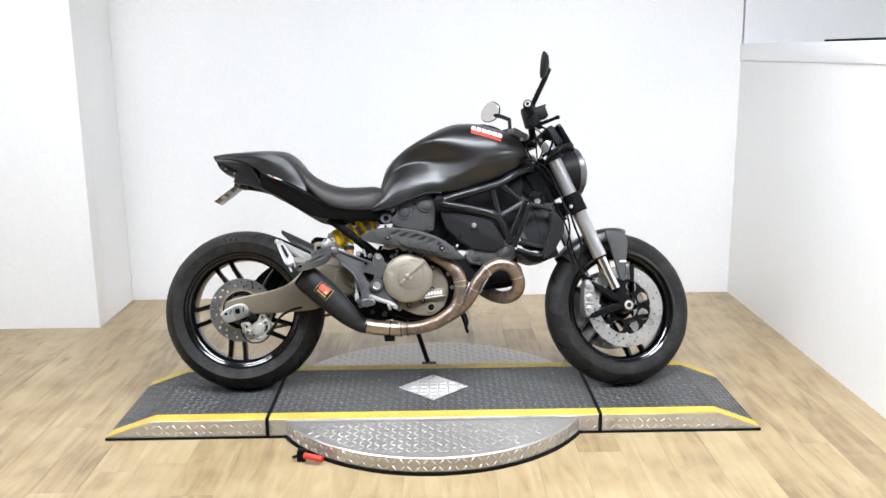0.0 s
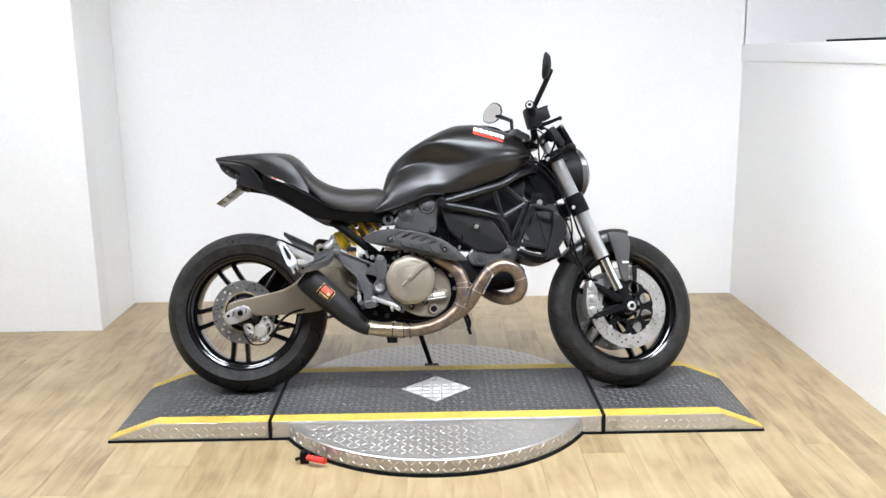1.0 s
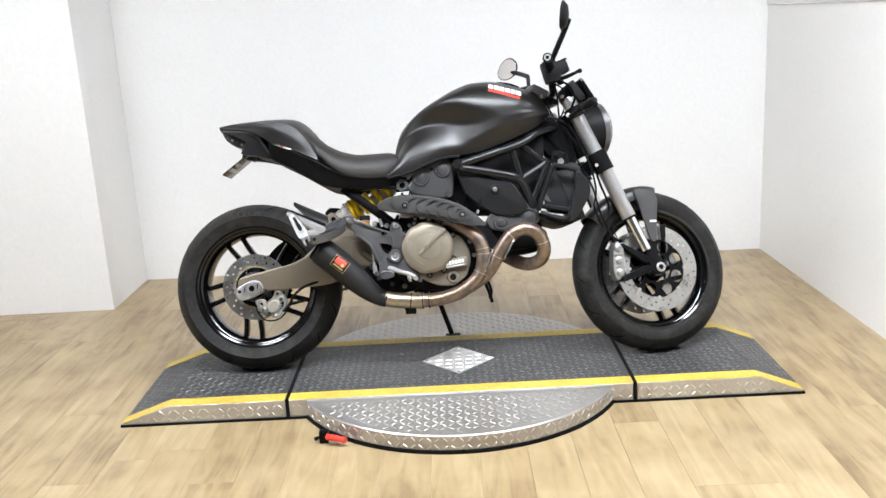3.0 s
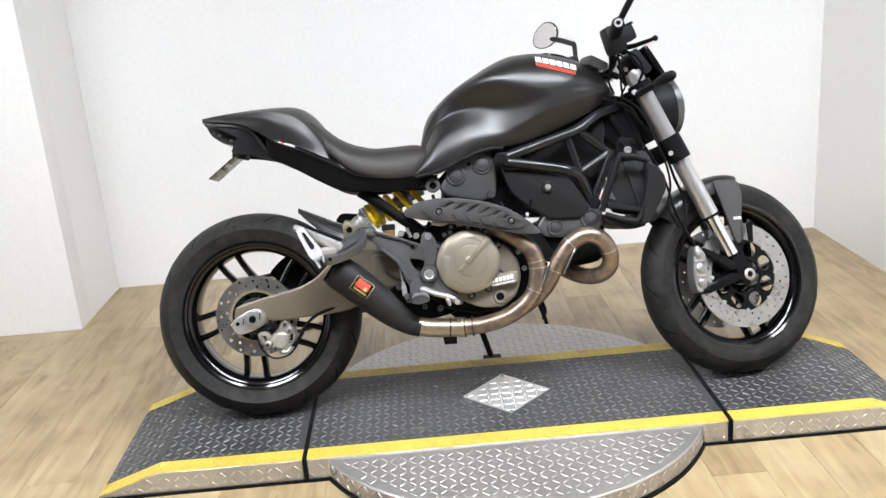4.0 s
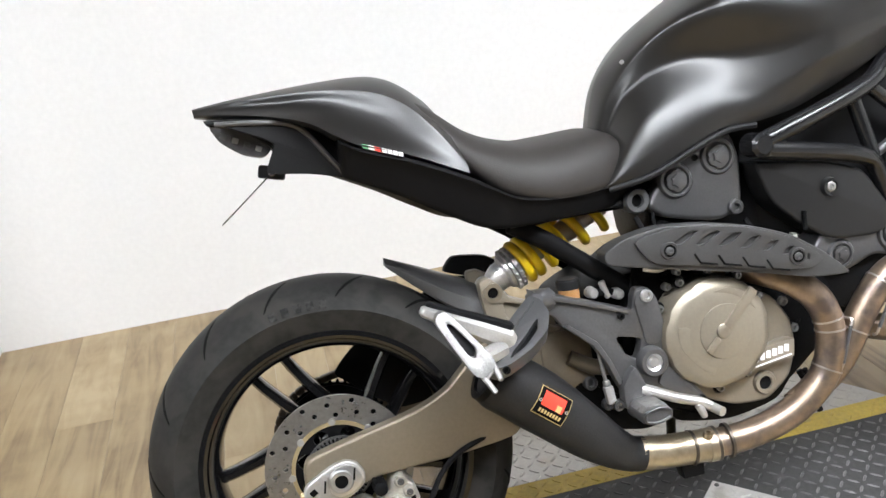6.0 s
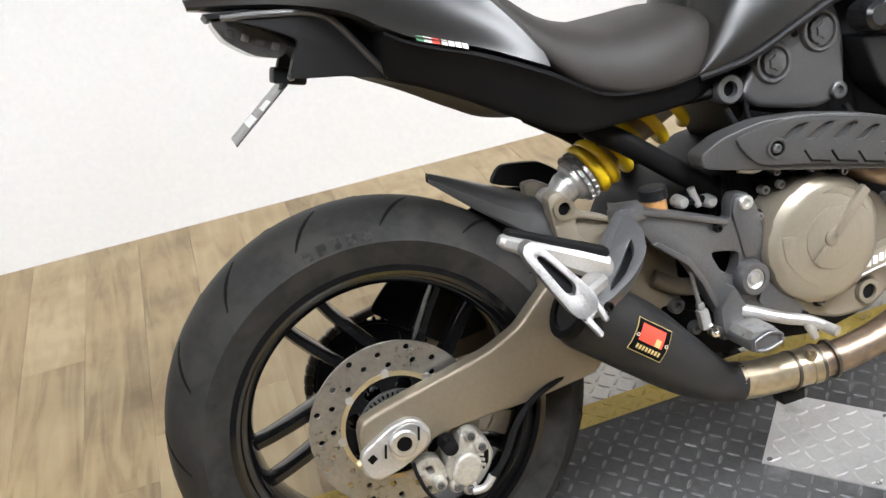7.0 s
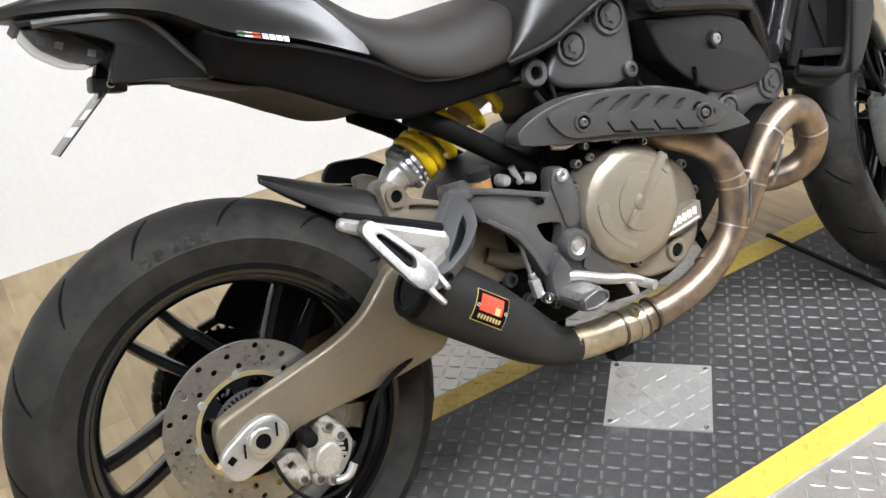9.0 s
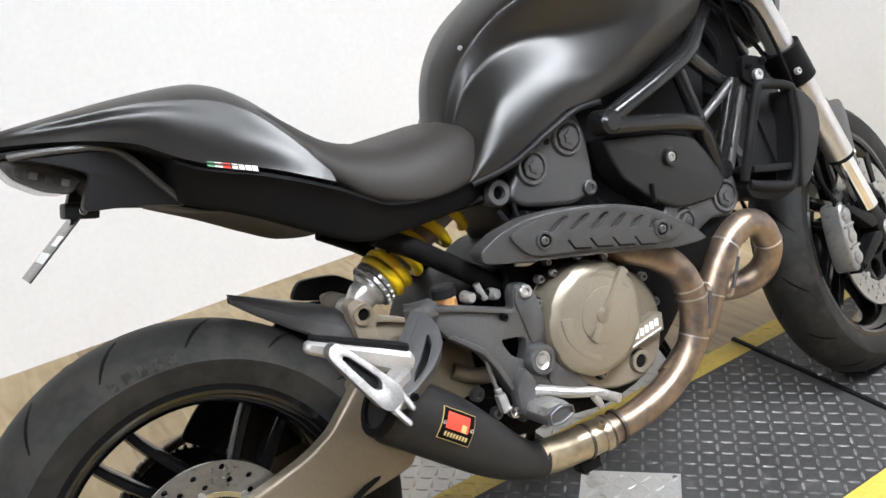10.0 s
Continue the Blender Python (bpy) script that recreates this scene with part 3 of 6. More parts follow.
def wheel(name, centre, radius, half, rim_half, phase, by=None):
    c = Vector(centre)
    hub = part(name, lathe([(-0.07, 0.0), (-0.07, 0.030), (-0.055, 0.042), (-0.03, 0.048), (0.03, 0.048), (0.055, 0.042), (0.07, 0.030), (0.07, 0.0)], c, sides=32), GLOSS_BLACK, bike, "gloss black wheel", by=by)
    bead = 0.219
    side = []
    for k in range(17):
        a = math.pi * k / 16
        y = -math.cos(a) * half
        r = radius - (radius - bead - 0.045) * (abs(math.cos(a)) ** 2.3)
        side.append((y, r))
    prof = [(-rim_half, bead), (-rim_half - 0.006, bead + 0.012)] + side + [(rim_half + 0.006, bead + 0.012), (rim_half, bead), (rim_half - 0.02, bead + 0.012), (-rim_half + 0.02, bead + 0.012)]
    tyre = part("tyre", lathe(prof, c, sides=96, ring=True), TYRE, hub, "worn black road tyre", sharp=50, by=by)
    rw = rim_half
    rim = [(-rw - 0.006, 0.2195), (-rw - 0.005, 0.228), (-rw + 0.004, 0.230), (-rw + 0.010, 0.221), (-rw + 0.03, 0.212), (rw - 0.03, 0.212), (rw - 0.010, 0.221), (rw - 0.004, 0.230), (rw + 0.005, 0.228), (rw + 0.006, 0.2195), (rw + 0.003, 0.2140),
           (rw - 0.004, 0.2115), (rw - 0.007, 0.2045), (rw - 0.014, 0.1990), (0.02, 0.193), (-0.02, 0.193), (-rw + 0.014, 0.1990), (-rw + 0.007, 0.2045), (-rw + 0.004, 0.2115), (-rw - 0.003, 0.2140)]
    part("rim", lathe(rim, c, sides=96, ring=True), GLOSS_BLACK, hub, "gloss black cast rim", sharp=30, by=by)
    for k in range(5):
        a = radians(phase + 72 * k)
        rad, tan = Vector((math.cos(a), 0, math.sin(a))), Vector((-math.sin(a), 0, math.cos(a)))
        for s in (-1, 1):
            rings = []
            for u in range(6):
                f = u / 5
                r = 0.036 + f * 0.164
                mid = c + rad * r + tan * (s * (0.021 + 0.010 * f) - 0.034 * (1 - f) ** 1.4)
                w, d = 0.0112 - 0.0026 * f, 0.026 - 0.008 * f
                rings.append([mid + tan * (w * p) + Vector((0, d * q, 0)) for p, q in ((-1, -0.6), (-0.5, -1), (0.5, -1), (1, -0.6), (1, 0.6), (0.5, 1), (-0.5, 1), (-1, 0.6))])
            part("spoke", skin(rings), GLOSS_BLACK, hub, by=by)
    return hub, tyre


rear, rear_tyre = wheel("rear_wheel", REAR, REAR.z, 0.090, 0.070, 261)
front, front_tyre = wheel("front_wheel", FRONT, 0.302, 0.060, 0.046, 291.5, STEER)


def grooves(centre, radius, half, tyre, count, by=None):
    """Slanting tread cuts, laid as slim dark strips on the crown, their shade painted black."""
    c = Vector(centre)
    bm = bmesh.new()
    for k in range(count):
        for s in (-1, 1):
            base = 2 * math.pi * (k + (0.5 if s > 0 else 0)) / count
            rings = []
            for u in range(7):
                f = u / 6
                th = math.acos(max(-1, min(1, s * (0.18 + 0.62 * f))))
                a = base + 0.16 * f
                ab = abs(math.cos(th))
                r = radius - (radius - 0.264) * ab**2.3 + 0.0006
                y = math.cos(th) * half
                w = 0.010 * math.sin(math.pi * (0.12 + 0.76 * f))
                rings.append([c + Vector((math.cos(a + d * w) * (r - drop), y, math.sin(a + d * w) * (r - drop))) for d, drop in ((-1, 0), (1, 0), (1, 0.002), (-1, 0.002))])
            skin(rings, bm=bm)
    ob = part("tread_pattern", bm, BLACK_PRINT_SHADE, tyre, "black strips painting the shade of slanting tread grooves", by=by)
    ob["kind"] = "stuff"


grooves(REAR, REAR.z, 0.090, rear_tyre, 15)
grooves(FRONT, 0.302, 0.060, front_tyre, 14, STEER)
# pale scuffed maker's marks on the rear sidewall, as plain bars
for k in range(5):
    a = radians(103 - 4.3 * k)
    rr, w = 0.274, 0.0085
    rings = [[REAR + Vector((math.cos(a + d) * r, -0.0893 - lift + (0.004 if r > 0.28 else 0), math.sin(a + d) * r)) for r, lift in ((rr - 0.006, 0.0006), (rr + 0.008, 0.0012))] for d in (-0.022, -0.008, 0.008, 0.022)]
    part("sidewall_mark", skin(rings, closed=False), TYRE_GREY, rear_tyre)


# brake discs
def brake_disc(parent, centre, y, outer, inner, by, carrier, label):
    rnd = random.Random(5)
    holes = []
    n = 17 if outer < 0.14 else 26
    for k in range(n):
        a = 2 * math.pi * k / n
        for j in range(2):
            r = inner + (outer - inner) * (0.28 + 0.42 * j) + (0.004 if k % 2 else -0.003)
            holes.append(((r) * math.cos(a + 0.12 * j), (r) * math.sin(a + 0.12 * j), 0.0047 if outer < 0.14 else 0.0039))
    bm = plate_with_holes(outer, inner, holes, y - 0.0025, y + 0.0025)
    bmesh.ops.translate(bm, vec=centre, verts=bm.verts)
    d = part("brake_disc", bm, STEEL_DISC, parent, label, by=by)
    hr = 0.022 if outer < 0.14 else 0.027
    holes2 = [((inner - hr) * math.cos(2 * math.pi * (k + 0.5) / 8), (inner - hr) * math.sin(2 * math.pi * (k + 0.5) / 8), 0.0125 if outer < 0.14 else 0.0235) for k in range(8)]
    bm = plate_with_holes(inner - 0.003, inner - (0.042 if outer < 0.14 else 0.055), holes2, y - 0.002, y + 0.004, 14)
    bmesh.ops.translate(bm, vec=centre, verts=bm.verts)
    part("carrier", bm, carrier, d, by=by)
    for k in range(8):
        a = 2 * math.pi * k / 8
        part("rivet", lathe([(-0.005, 0), (-0.005, 0.006), (0.004, 0.006), (0.004, 0)], Vector(centre) + Vector((math.cos(a) * (inner - 0.001), y, math.sin(a) * (inner - 0.001))), sides=12), CAST_SILVER, d, by=by)
    return d


rd = brake_disc(rear, REAR, -0.082, 0.1225, 0.080, None, CAST_BLACK, "drilled steel rear disc")
part("brass_ring", lathe([(-0.0862, 0.0795), (-0.0862, 0.073), (-0.081, 0.073), (-0.081, 0.0795)], REAR, sides=64, ring=True), BRASS, rd, "dull brass inner ring")
bm = bmesh.new()
for k in range(44):
    a = 2 * math.pi * k / 44
    block((REAR.x + math.cos(a) * 0.049, -0.092, REAR.z + math.sin(a) * 0.049), (0.007, 0.003, 0.0034), 0, turned(0, -math.degrees(a), 0), bm=bm)
lathe([(-0.0935, 0.045), (-0.0935, 0.041), (-0.090, 0.041), (-0.090, 0.045)], REAR, sides=48, ring=True, bm=bm)
lathe([(-0.0935, 0.056), (-0.0935, 0.053), (-0.090, 0.053), (-0.090, 0.056)], REAR, sides=48, ring=True, bm=bm)
part("sensor_ring", bm, CAST_GREY, rd, "slotted wheel-speed sensor ring")
for s in (-1, 1):
    brake_disc(front, FRONT, 0.072 * s, 0.160, 0.110, STEER, CAST_BLACK, "drilled steel front disc")

# sprocket and chain, on the far side
teeth = []
for k in range(46):
    for off, r in ((-0.25, 0.098), (-0.1, 0.104), (0.1, 0.104), (0.25, 0.098)):
        a = 2 * math.pi * (k + off) / 46
        teeth.append((math.cos(a) * r, 0.317 + math.sin(a) * r))
sprocket = part("sprocket", prism(teeth, 0.086, 0.093, 0), CAST_BLACK, bike, "black rear sprocket")
cut = [((0.072) * math.cos(2 * math.pi * k / 6), 0.072 * math.sin(2 * math.pi * k / 6), 0.018) for k in range(6)]
bm = plate_with_holes(0.094, 0.04, cut, 0.080, 0.086, 16)
bmesh.ops.translate(bm, vec=(0, 0, 0.317), verts=bm.verts)
part("sprocket_carrier", bm, CAST_BLACK, sprocket)
bm = bmesh.new()
path = [(0.106 * math.cos(radians(a)), 0.317 + 0.106 * math.sin(radians(a))) for a in range(95, 275, 9)]
path = [(0.52 - 0.025 * i, 0.452 - 0.001 * i) for i in range(20)] + path + [(0.025 * i, 0.219 + 0.0056 * i) for i in range(1, 21)]
for (x0, z0), (x1, z1) in zip(path, path[1:]):
    block(((x0 + x1) / 2, 0.0895, (z0 + z1) / 2), (math.hypot(x1 - x0, z1 - z0) * 1.04, 0.016, 0.013), 0.003, turned(0, -math.degrees(math.atan2(z1 - z0, x1 - x0)), 0), bm=bm, seg=1)
part("chain", bm, CHAIN, bike, "oily drive chain")

SET["now"] = AT_REAR
# swingarm
arm_line = [(-0.058, 0.345), (-0.050, 0.362), (-0.018, 0.372), (0.137, 0.404), (0.185, 0.425), (0.215, 0.452), (0.240, 0.475), (0.275, 0.480), (0.300, 0.450), (0.305, 0.400), (0.305, 0.345), (0.289, 0.325), (0.188, 0.315), (0.050, 0.312), (-0.010, 0.286), (-0.052, 0.282), (-0.060, 0.30)]
swing = part("swingarm", prism(arm_line, -0.121, -0.095, 0.006, soft=2, seg=3), BRONZE_DARK, bike, "bronze-grey painted swingarm")
part("far_arm", prism(arm_line, 0.095, 0.121, 0.006, soft=2), BRONZE_DARK, swing)
root_line = [(0.235, 0.470), (0.300, 0.505), (0.42, 0.48), (0.45, 0.40), (0.36, 0.345), (0.285, 0.326), (0.240, 0.330)]
for s in (-1, 1):
    part("arm_root", prism(root_line, *sorted((0.098 * s, 0.066 * s)), 0.006, soft=1), BRONZE_DARK, swing)
part("cross_member", block((0.40, 0, 0.43), (0.09, 0.21, 0.10), 0.012), BRONZE_DARK, swing)
SET["now"] = AT_REAR @ Matrix.Translation((-0.016, 0, -0.002))
ear = part("shock_mount", cut_plate([(0.290, 0.583), (0.308, 0.588), (0.326, 0.572), (0.336, 0.550), (0.378, 0.532), (0.412, 0.505), (0.41, 0.455), (0.33, 0.460), (0.306, 0.495), (0.294, 0.53)], [[(0.326, 0.545), (0.384, 0.521), (0.388, 0.502), (0.378, 0.490), (0.344, 0.498), (0.328, 0.518)]], -0.082, -0.055, 0.004), BRONZE, bike, "bronze cast lower shock mount")
part("web", prism([(0.300, 0.55), (0.34, 0.54), (0.40, 0.52), (0.40, 0.47), (0.33, 0.47), (0.305, 0.51)], -0.072, -0.050, 0.002), BRONZE, ear)
part("far_ear", prism([(0.288, 0.590), (0.310, 0.590), (0.338, 0.572), (0.352, 0.545), (0.40, 0.455), (0.33, 0.455), (0.292, 0.53)], 0.0, 0.022, 0.005, soft=1), BRONZE, ear)
part("bolt", lathe([(-0.088, 0.0095), (-0.088, 0.016), (-0.076, 0.016), (-0.076, 0.0095)], (0.311, 0, 0.562), ring=True, sides=24), BRONZE_DARK, ear)
# Black plug paints the shade inside the bolt's bore.
part("bolt_core", lathe([(-0.0832, 0.0), (-0.0832, 0.0094), (-0.06, 0.0094), (-0.06, 0)], (0.311, 0, 0.562), sides=16), BLACK_PRINT_SHADE, ear)
SET["now"] = AT_REAR
adj = part("axle_adjuster", prism([(-0.068, 0.310), (-0.022, 0.334), (0.002, 0.339), (0.020, 0.332), (0.031, 0.313), (0.028, 0.295), (0.012, 0.283), (-0.020, 0.270), (-0.050, 0.263), (-0.064, 0.270), (-0.073, 0.290)], -0.133, -0.119, 0.004, soft=1, seg=3), CAST_SILVER, bike, "silver chain-adjuster block", by=Matrix())
part("step", prism([(-0.030, 0.318), (-0.014, 0.331), (0.003, 0.334), (0.016, 0.328), (0.025, 0.312), (0.022, 0.297), (0.006, 0.286), (-0.014, 0.282), (-0.028, 0.290)], -0.1375, -0.132, 0.003, soft=1), SILVER, adj, by=Matrix())
# Black bars on the step stand in for shaded slots.
for x, z in ((-0.036, 0.305), (0.013, 0.316)):
    part("slot", block((x, -0.1377, z), (0.003, 0.002, 0.020), 0.0005, turned(0, 12, 0)), BLACK_PRINT_SHADE, adj, by=Matrix())
part("nut", lathe([(-0.140, 0.011), (-0.140, 0.017), (-0.137, 0.020), (-0.132, 0.020), (-0.132, 0.011)], (-0.009, 0, 0.308), sides=32, ring=True), SILVER, adj, "hollow axle nut", by=Matrix())
# Black fillings paint the shade in the axle bore and the square hole.
part("nut_hole", lathe([(-0.1385, 0), (-0.1385, 0.0108), (-0.129, 0.0108), (-0.129, 0)], (-0.009, 0, 0.308), sides=24), BLACK_PRINT_SHADE, adj, by=Matrix())
part("slot", block((-0.055, -0.1332, 0.298), (0.011, 0.002, 0.010), 0.001, turned(0, -30, 0)), BLACK_PRINT_SHADE, adj, by=Matrix())
part("screw", bolt((-0.064, -0.126, 0.296), (-0.95, 0, -0.25), 0.0060, 0.012), BRASS, adj, by=Matrix())
part("axle", lathe([(-0.12, 0), (-0.12, 0.012), (0.13, 0.012), (0.13, 0)], REAR, sides=20), CAST_SILVER, swing)

# rear caliper
cal = part("rear_caliper", prism([(0.040, 0.242), (0.046, 0.262), (0.066, 0.272), (0.070, 0.288), (0.086, 0.291), (0.107, 0.271), (0.113, 0.246), (0.103, 0.226), (0.084, 0.206), (0.064, 0.201), (0.045, 0.212)], -0.126, -0.072, 0.008, soft=1, seg=3), REAR_CALIPER, bike, "pale cast alloy rear brake caliper", by=Matrix())
part("cover", prism([(0.047, 0.240), (0.058, 0.259), (0.076, 0.264), (0.088, 0.254), (0.092, 0.236), (0.080, 0.217), (0.060, 0.213), (0.047, 0.224)], -0.136, -0.125, 0.006, soft=1, seg=3), REAR_CALIPER, cal, by=Matrix())
# Black sheet on the caliper stands in for the shaded pad opening.
part("pad_gap", prism([(0.086, 0.240), (0.098, 0.258), (0.106, 0.254), (0.102, 0.236), (0.092, 0.226)], -0.1268, -0.120, 0.0006, soft=1), BLACK_PRINT_SHADE, cal, by=Matrix())
for z in (0.252, 0.244, 0.236):
    part("rib", block((0.092, -0.1275, z), (0.010, 0.006, 0.004), 0.001, turned(0, 25, 0)), REAR_CALIPER, cal, by=Matrix())
part("cap", lathe([(-0.150, 0), (-0.150, 0.007), (-0.147, 0.011), (-0.120, 0.0125), (-0.120, 0)], (0.050, 0, 0.284), sides=20), RUBBER, cal, "black rubber bleed cap", by=Matrix())
part("cap_strap", tube([(0.050, -0.140, 0.284), (0.042, -0.138, 0.300), (0.050, -0.128, 0.268)], 0.004, 8), RUBBER, cal, by=Matrix())
for x, z, r in ((0.084, 0.284, 0.008), (0.096, 0.264, 0.008), (0.050, 0.216, 0.0075), (0.068, 0.207, 0.008), (0.028, 0.227, 0.0075)):
    part("boss", lathe([(-0.131, 0), (-0.131, r), (-0.127, r + 0.003), (-0.100, r + 0.003), (-0.100, 0)], (x, 0, z), sides=18), REAR_CALIPER, cal, by=Matrix())
    part("bolt", bolt((x, -0.130, z), (0, -1, 0), r * 0.72, 0.005), CAST_GREY, cal, by=Matrix())
part("bracket", cut_plate([(-0.004, 0.262), (0.020, 0.268), (0.036, 0.262), (0.044, 0.236), (0.034, 0.218), (0.020, 0.222), (0.006, 0.238)], [[(0.012, 0.255), (0.024, 0.254), (0.026, 0.242), (0.016, 0.242)]], -0.120, -0.098, 0.003), REAR_CALIPER, cal, by=Matrix())
part("hose", tube([(0.098, -0.135, 0.216), (0.113, -0.138, 0.228), (0.130, -0.138, 0.250), (0.146, -0.136, 0.276), (0.170, -0.130, 0.298), (0.20, -0.124, 0.312), (0.26, -0.112, 0.325), (0.34, -0.10, 0.335)], 0.0048, 8), RUBBER, bike, "black brake hose", by=Matrix())
part("hose_fitting", tube([(0.070, -0.132, 0.203), (0.088, -0.136, 0.205), (0.101, -0.136, 0.219)], 0.0060, 10), CAST_SILVER, cal, by=Matrix())
part("sensor_cable", tube([(-0.002, -0.124, 0.270), (0.000, -0.130, 0.250), (0.011, -0.132, 0.217), (0.039, -0.132, 0.189), (0.082, -0.132, 0.191), (0.110, -0.132, 0.214), (0.138, -0.130, 0.258)], 0.0028, 6), RUBBER, bike, "thin sensor cable", by=Matrix())

# rear hugger
rings = []
for k in range(9):
    f = k / 8
    x, z = knots(f, [(0, 0.137), (0.5, 0.22), (1, 0.335)]), knots(f, [(0, 0.632), (0.5, 0.592), (1, 0.535)])
    w = knots(f, [(0, 0.010), (0.25, 0.045), (0.6, 0.078), (1, 0.085)])
    drop = knots(f, [(0, 0.004), (0.3, 0.025), (1, 0.065)])
    row = [(-w, -drop), (-w * 0.96, -drop * 0.4), (-w * 0.75, -0.002), (-w * 0.3, 0.006), (w * 0.3, 0.006), (w * 0.75, -0.002), (w * 0.96, -drop * 0.4), (w, -drop)]
    rings.append([Vector((x, y + 0.012, z + dz)) for y, dz in row] + [Vector((x, y * 0.94 + 0.012, z + dz - 0.005)) for y, dz in reversed(row)])
# Grey plastic on a black part: the guard's sheen is put into the colour.
part("rear_hugger", skin(rings), GREY_PLASTIC, bike, "matt black rear mudguard")
# Guard drawn wide: its black sheet also stands in for shade behind the wheel.
part("chain_guard", prism([(0.020, 0.440), (0.060, 0.480), (0.150, 0.530), (0.260, 0.575), (0.330, 0.555), (0.350, 0.400), (0.215, 0.360), (0.130, 0.350), (0.090, 0.380), (0.050, 0.415)], 0.074, 0.080, 0.002, soft=1), PLASTIC, bike, "black plastic chain guard")
part("hugger_bracket", prism([(0.240, 0.585), (0.262, 0.612), (0.325, 0.602), (0.36, 0.575), (0.35, 0.55), (0.30, 0.565)], 0.058, 0.074, 0.006, soft=1), PLASTIC, bike, "black chain guard arm")


SET["now"] = AT_BODY
# ---- bodywork ----
def half_sections(stations, section, n=14):
    """Rings across the bike: each station gives x at the foot and crown, foot height, crown height and half width."""
    rings = []
    for xb, xt, zb, zt, w, shape in stations:
        pts = []
        for k in range(n + 1):
            v = k / n
            f, s = shape(v)
            pts.append((xb + (xt - xb) * s, w * f, zb + (zt - zb) * s))
        right = [Vector((x, -y, z)) for x, y, z in pts]
        left = [Vector((x, y, z)) for x, y, z in reversed(pts[:-1])]
        rings.append(right + left)
    return rings


def shape_of(points):
    way = spline([(f, s, 0) for f, s in points], 8)
    n = len(way) - 1

    def at(v):
        k = min(int(v * n), n - 1)
        u = v * n - k
        p = way[k].lerp(way[k + 1], u)
        return max(p.x, 0.0), p.y

    return at


# tank: lines along its side, as heights and half widths against x
SET["now"] = None
TANK_TOP = [(0.503, 0.700), (0.518, 0.735), (0.531, 0.788), (0.552, 0.861), (0.591, 0.910), (0.652, 0.957), (0.711, 0.991), (0.771, 1.022), (0.837, 1.042), (0.900, 1.044), (0.962, 1.032), (1.023, 1.012), (1.083, 0.982), (1.103, 0.955), (1.116, 0.915)]
TANK_FOOT = [(0.503, 0.690), (0.578, 0.706), (0.657, 0.738), (0.719, 0.757), (0.763, 0.757), (0.838, 0.765), (0.916, 0.788), (1.011, 0.825), (1.080, 0.862), (1.116, 0.895)]
EDGE = [(0.503, 0.696), (0.531, 0.726), (0.555, 0.754), (0.587, 0.789), (0.622, 0.806), (0.675, 0.818), (0.720, 0.816), (0.770, 0.808), (0.820, 0.812), (0.860, 0.826), (0.900, 0.845), (0.960, 0.862), (1.040, 0.885), (1.116, 0.902)]
DIP = [(0.503, 0.697), (0.531, 0.746), (0.555, 0.800), (0.587, 0.845), (0.640, 0.873), (0.690, 0.880), (0.776, 0.868), (0.840, 0.866), (0.890, 0.876), (0.960, 0.888), (1.040, 0.900), (1.116, 0.905)]
LIP = [(0.503, 0.698), (0.531, 0.764), (0.555, 0.828), (0.587, 0.878), (0.640, 0.925), (0.690, 0.945), (0.744, 0.951), (0.800, 0.944), (0.850, 0.930), (0.900, 0.918), (0.960, 0.914), (1.040, 0.914), (1.116, 0.908)]
WIDE_FOOT = [(0.503, 0.130), (0.578, 0.141), (0.660, 0.146), (0.720, 0.143), (0.800, 0.135), (0.900, 0.128), (1.000, 0.120), (1.060, 0.110), (1.116, 0.080)]
WIDE_EDGE = [(0.503, 0.127), (0.555, 0.128), (0.589, 0.129), (0.622, 0.131), (0.675, 0.135), (0.720, 0.139), (0.770, 0.143), (0.820, 0.150), (0.870, 0.159), (0.920, 0.165), (1.000, 0.158), (1.060, 0.138), (1.116, 0.096)]
WIDE_DIP = [(0.503, 0.036), (0.531, 0.050), (0.555, 0.062), (0.600, 0.082), (0.660, 0.101), (0.700, 0.109), (0.744, 0.122), (0.800, 0.138), (0.850, 0.152), (0.890, 0.162), (0.930, 0.167), (1.000, 0.160), (1.060, 0.140), (1.116, 0.096)]
WIDE_LIP = [(0.503, 0.022), (0.531, 0.037), (0.555, 0.053), (0.600, 0.080), (0.660, 0.114), (0.744, 0.158), (0.831, 0.167), (0.890, 0.169), (0.950, 0.166), (1.000, 0.158), (1.060, 0.138), (1.116, 0.094)]


DOME = [(0.503, 1.45), (0.65, 1.35), (0.75, 1.10), (0.86, 0.92), (1.116, 0.92)]


def ease(u):
    u = min(1.0, max(0.0, u))
    return u * u * (3 - 2 * u)


def tank_mesh():
    """The side of each section runs from the foot over the flank's crease and the knee hollow to the lip, then as a dome to the crown."""
    rings = []
    for k in range(125):
        x = 0.503 + 0.613 * k / 124
        foot, edge, dip, lip, top = (knots(x, line) for line in (TANK_FOOT, EDGE, DIP, LIP, TANK_TOP))
        wf, we, wd, wl = (knots(x, line) for line in (WIDE_FOOT, WIDE_EDGE, WIDE_DIP, WIDE_LIP))
        pts = []
        for i in range(8):
            u = i / 8
            pts.append((wf + (we - wf) * u + 0.006 * math.sin(math.pi * u) * (1 - ease((x - 0.78) / 0.1)), foot + (edge - foot) * u))
        for i in range(9):
            u = i / 9
            pts.append((we + (wd - we) * (0.8 * u + 0.2 * ease(u)), edge + (dip - edge) * u))
        for i in range(9):
            u = i / 9
            pts.append((wd + (wl - wd) * ease(u), dip + (lip - dip) * u))
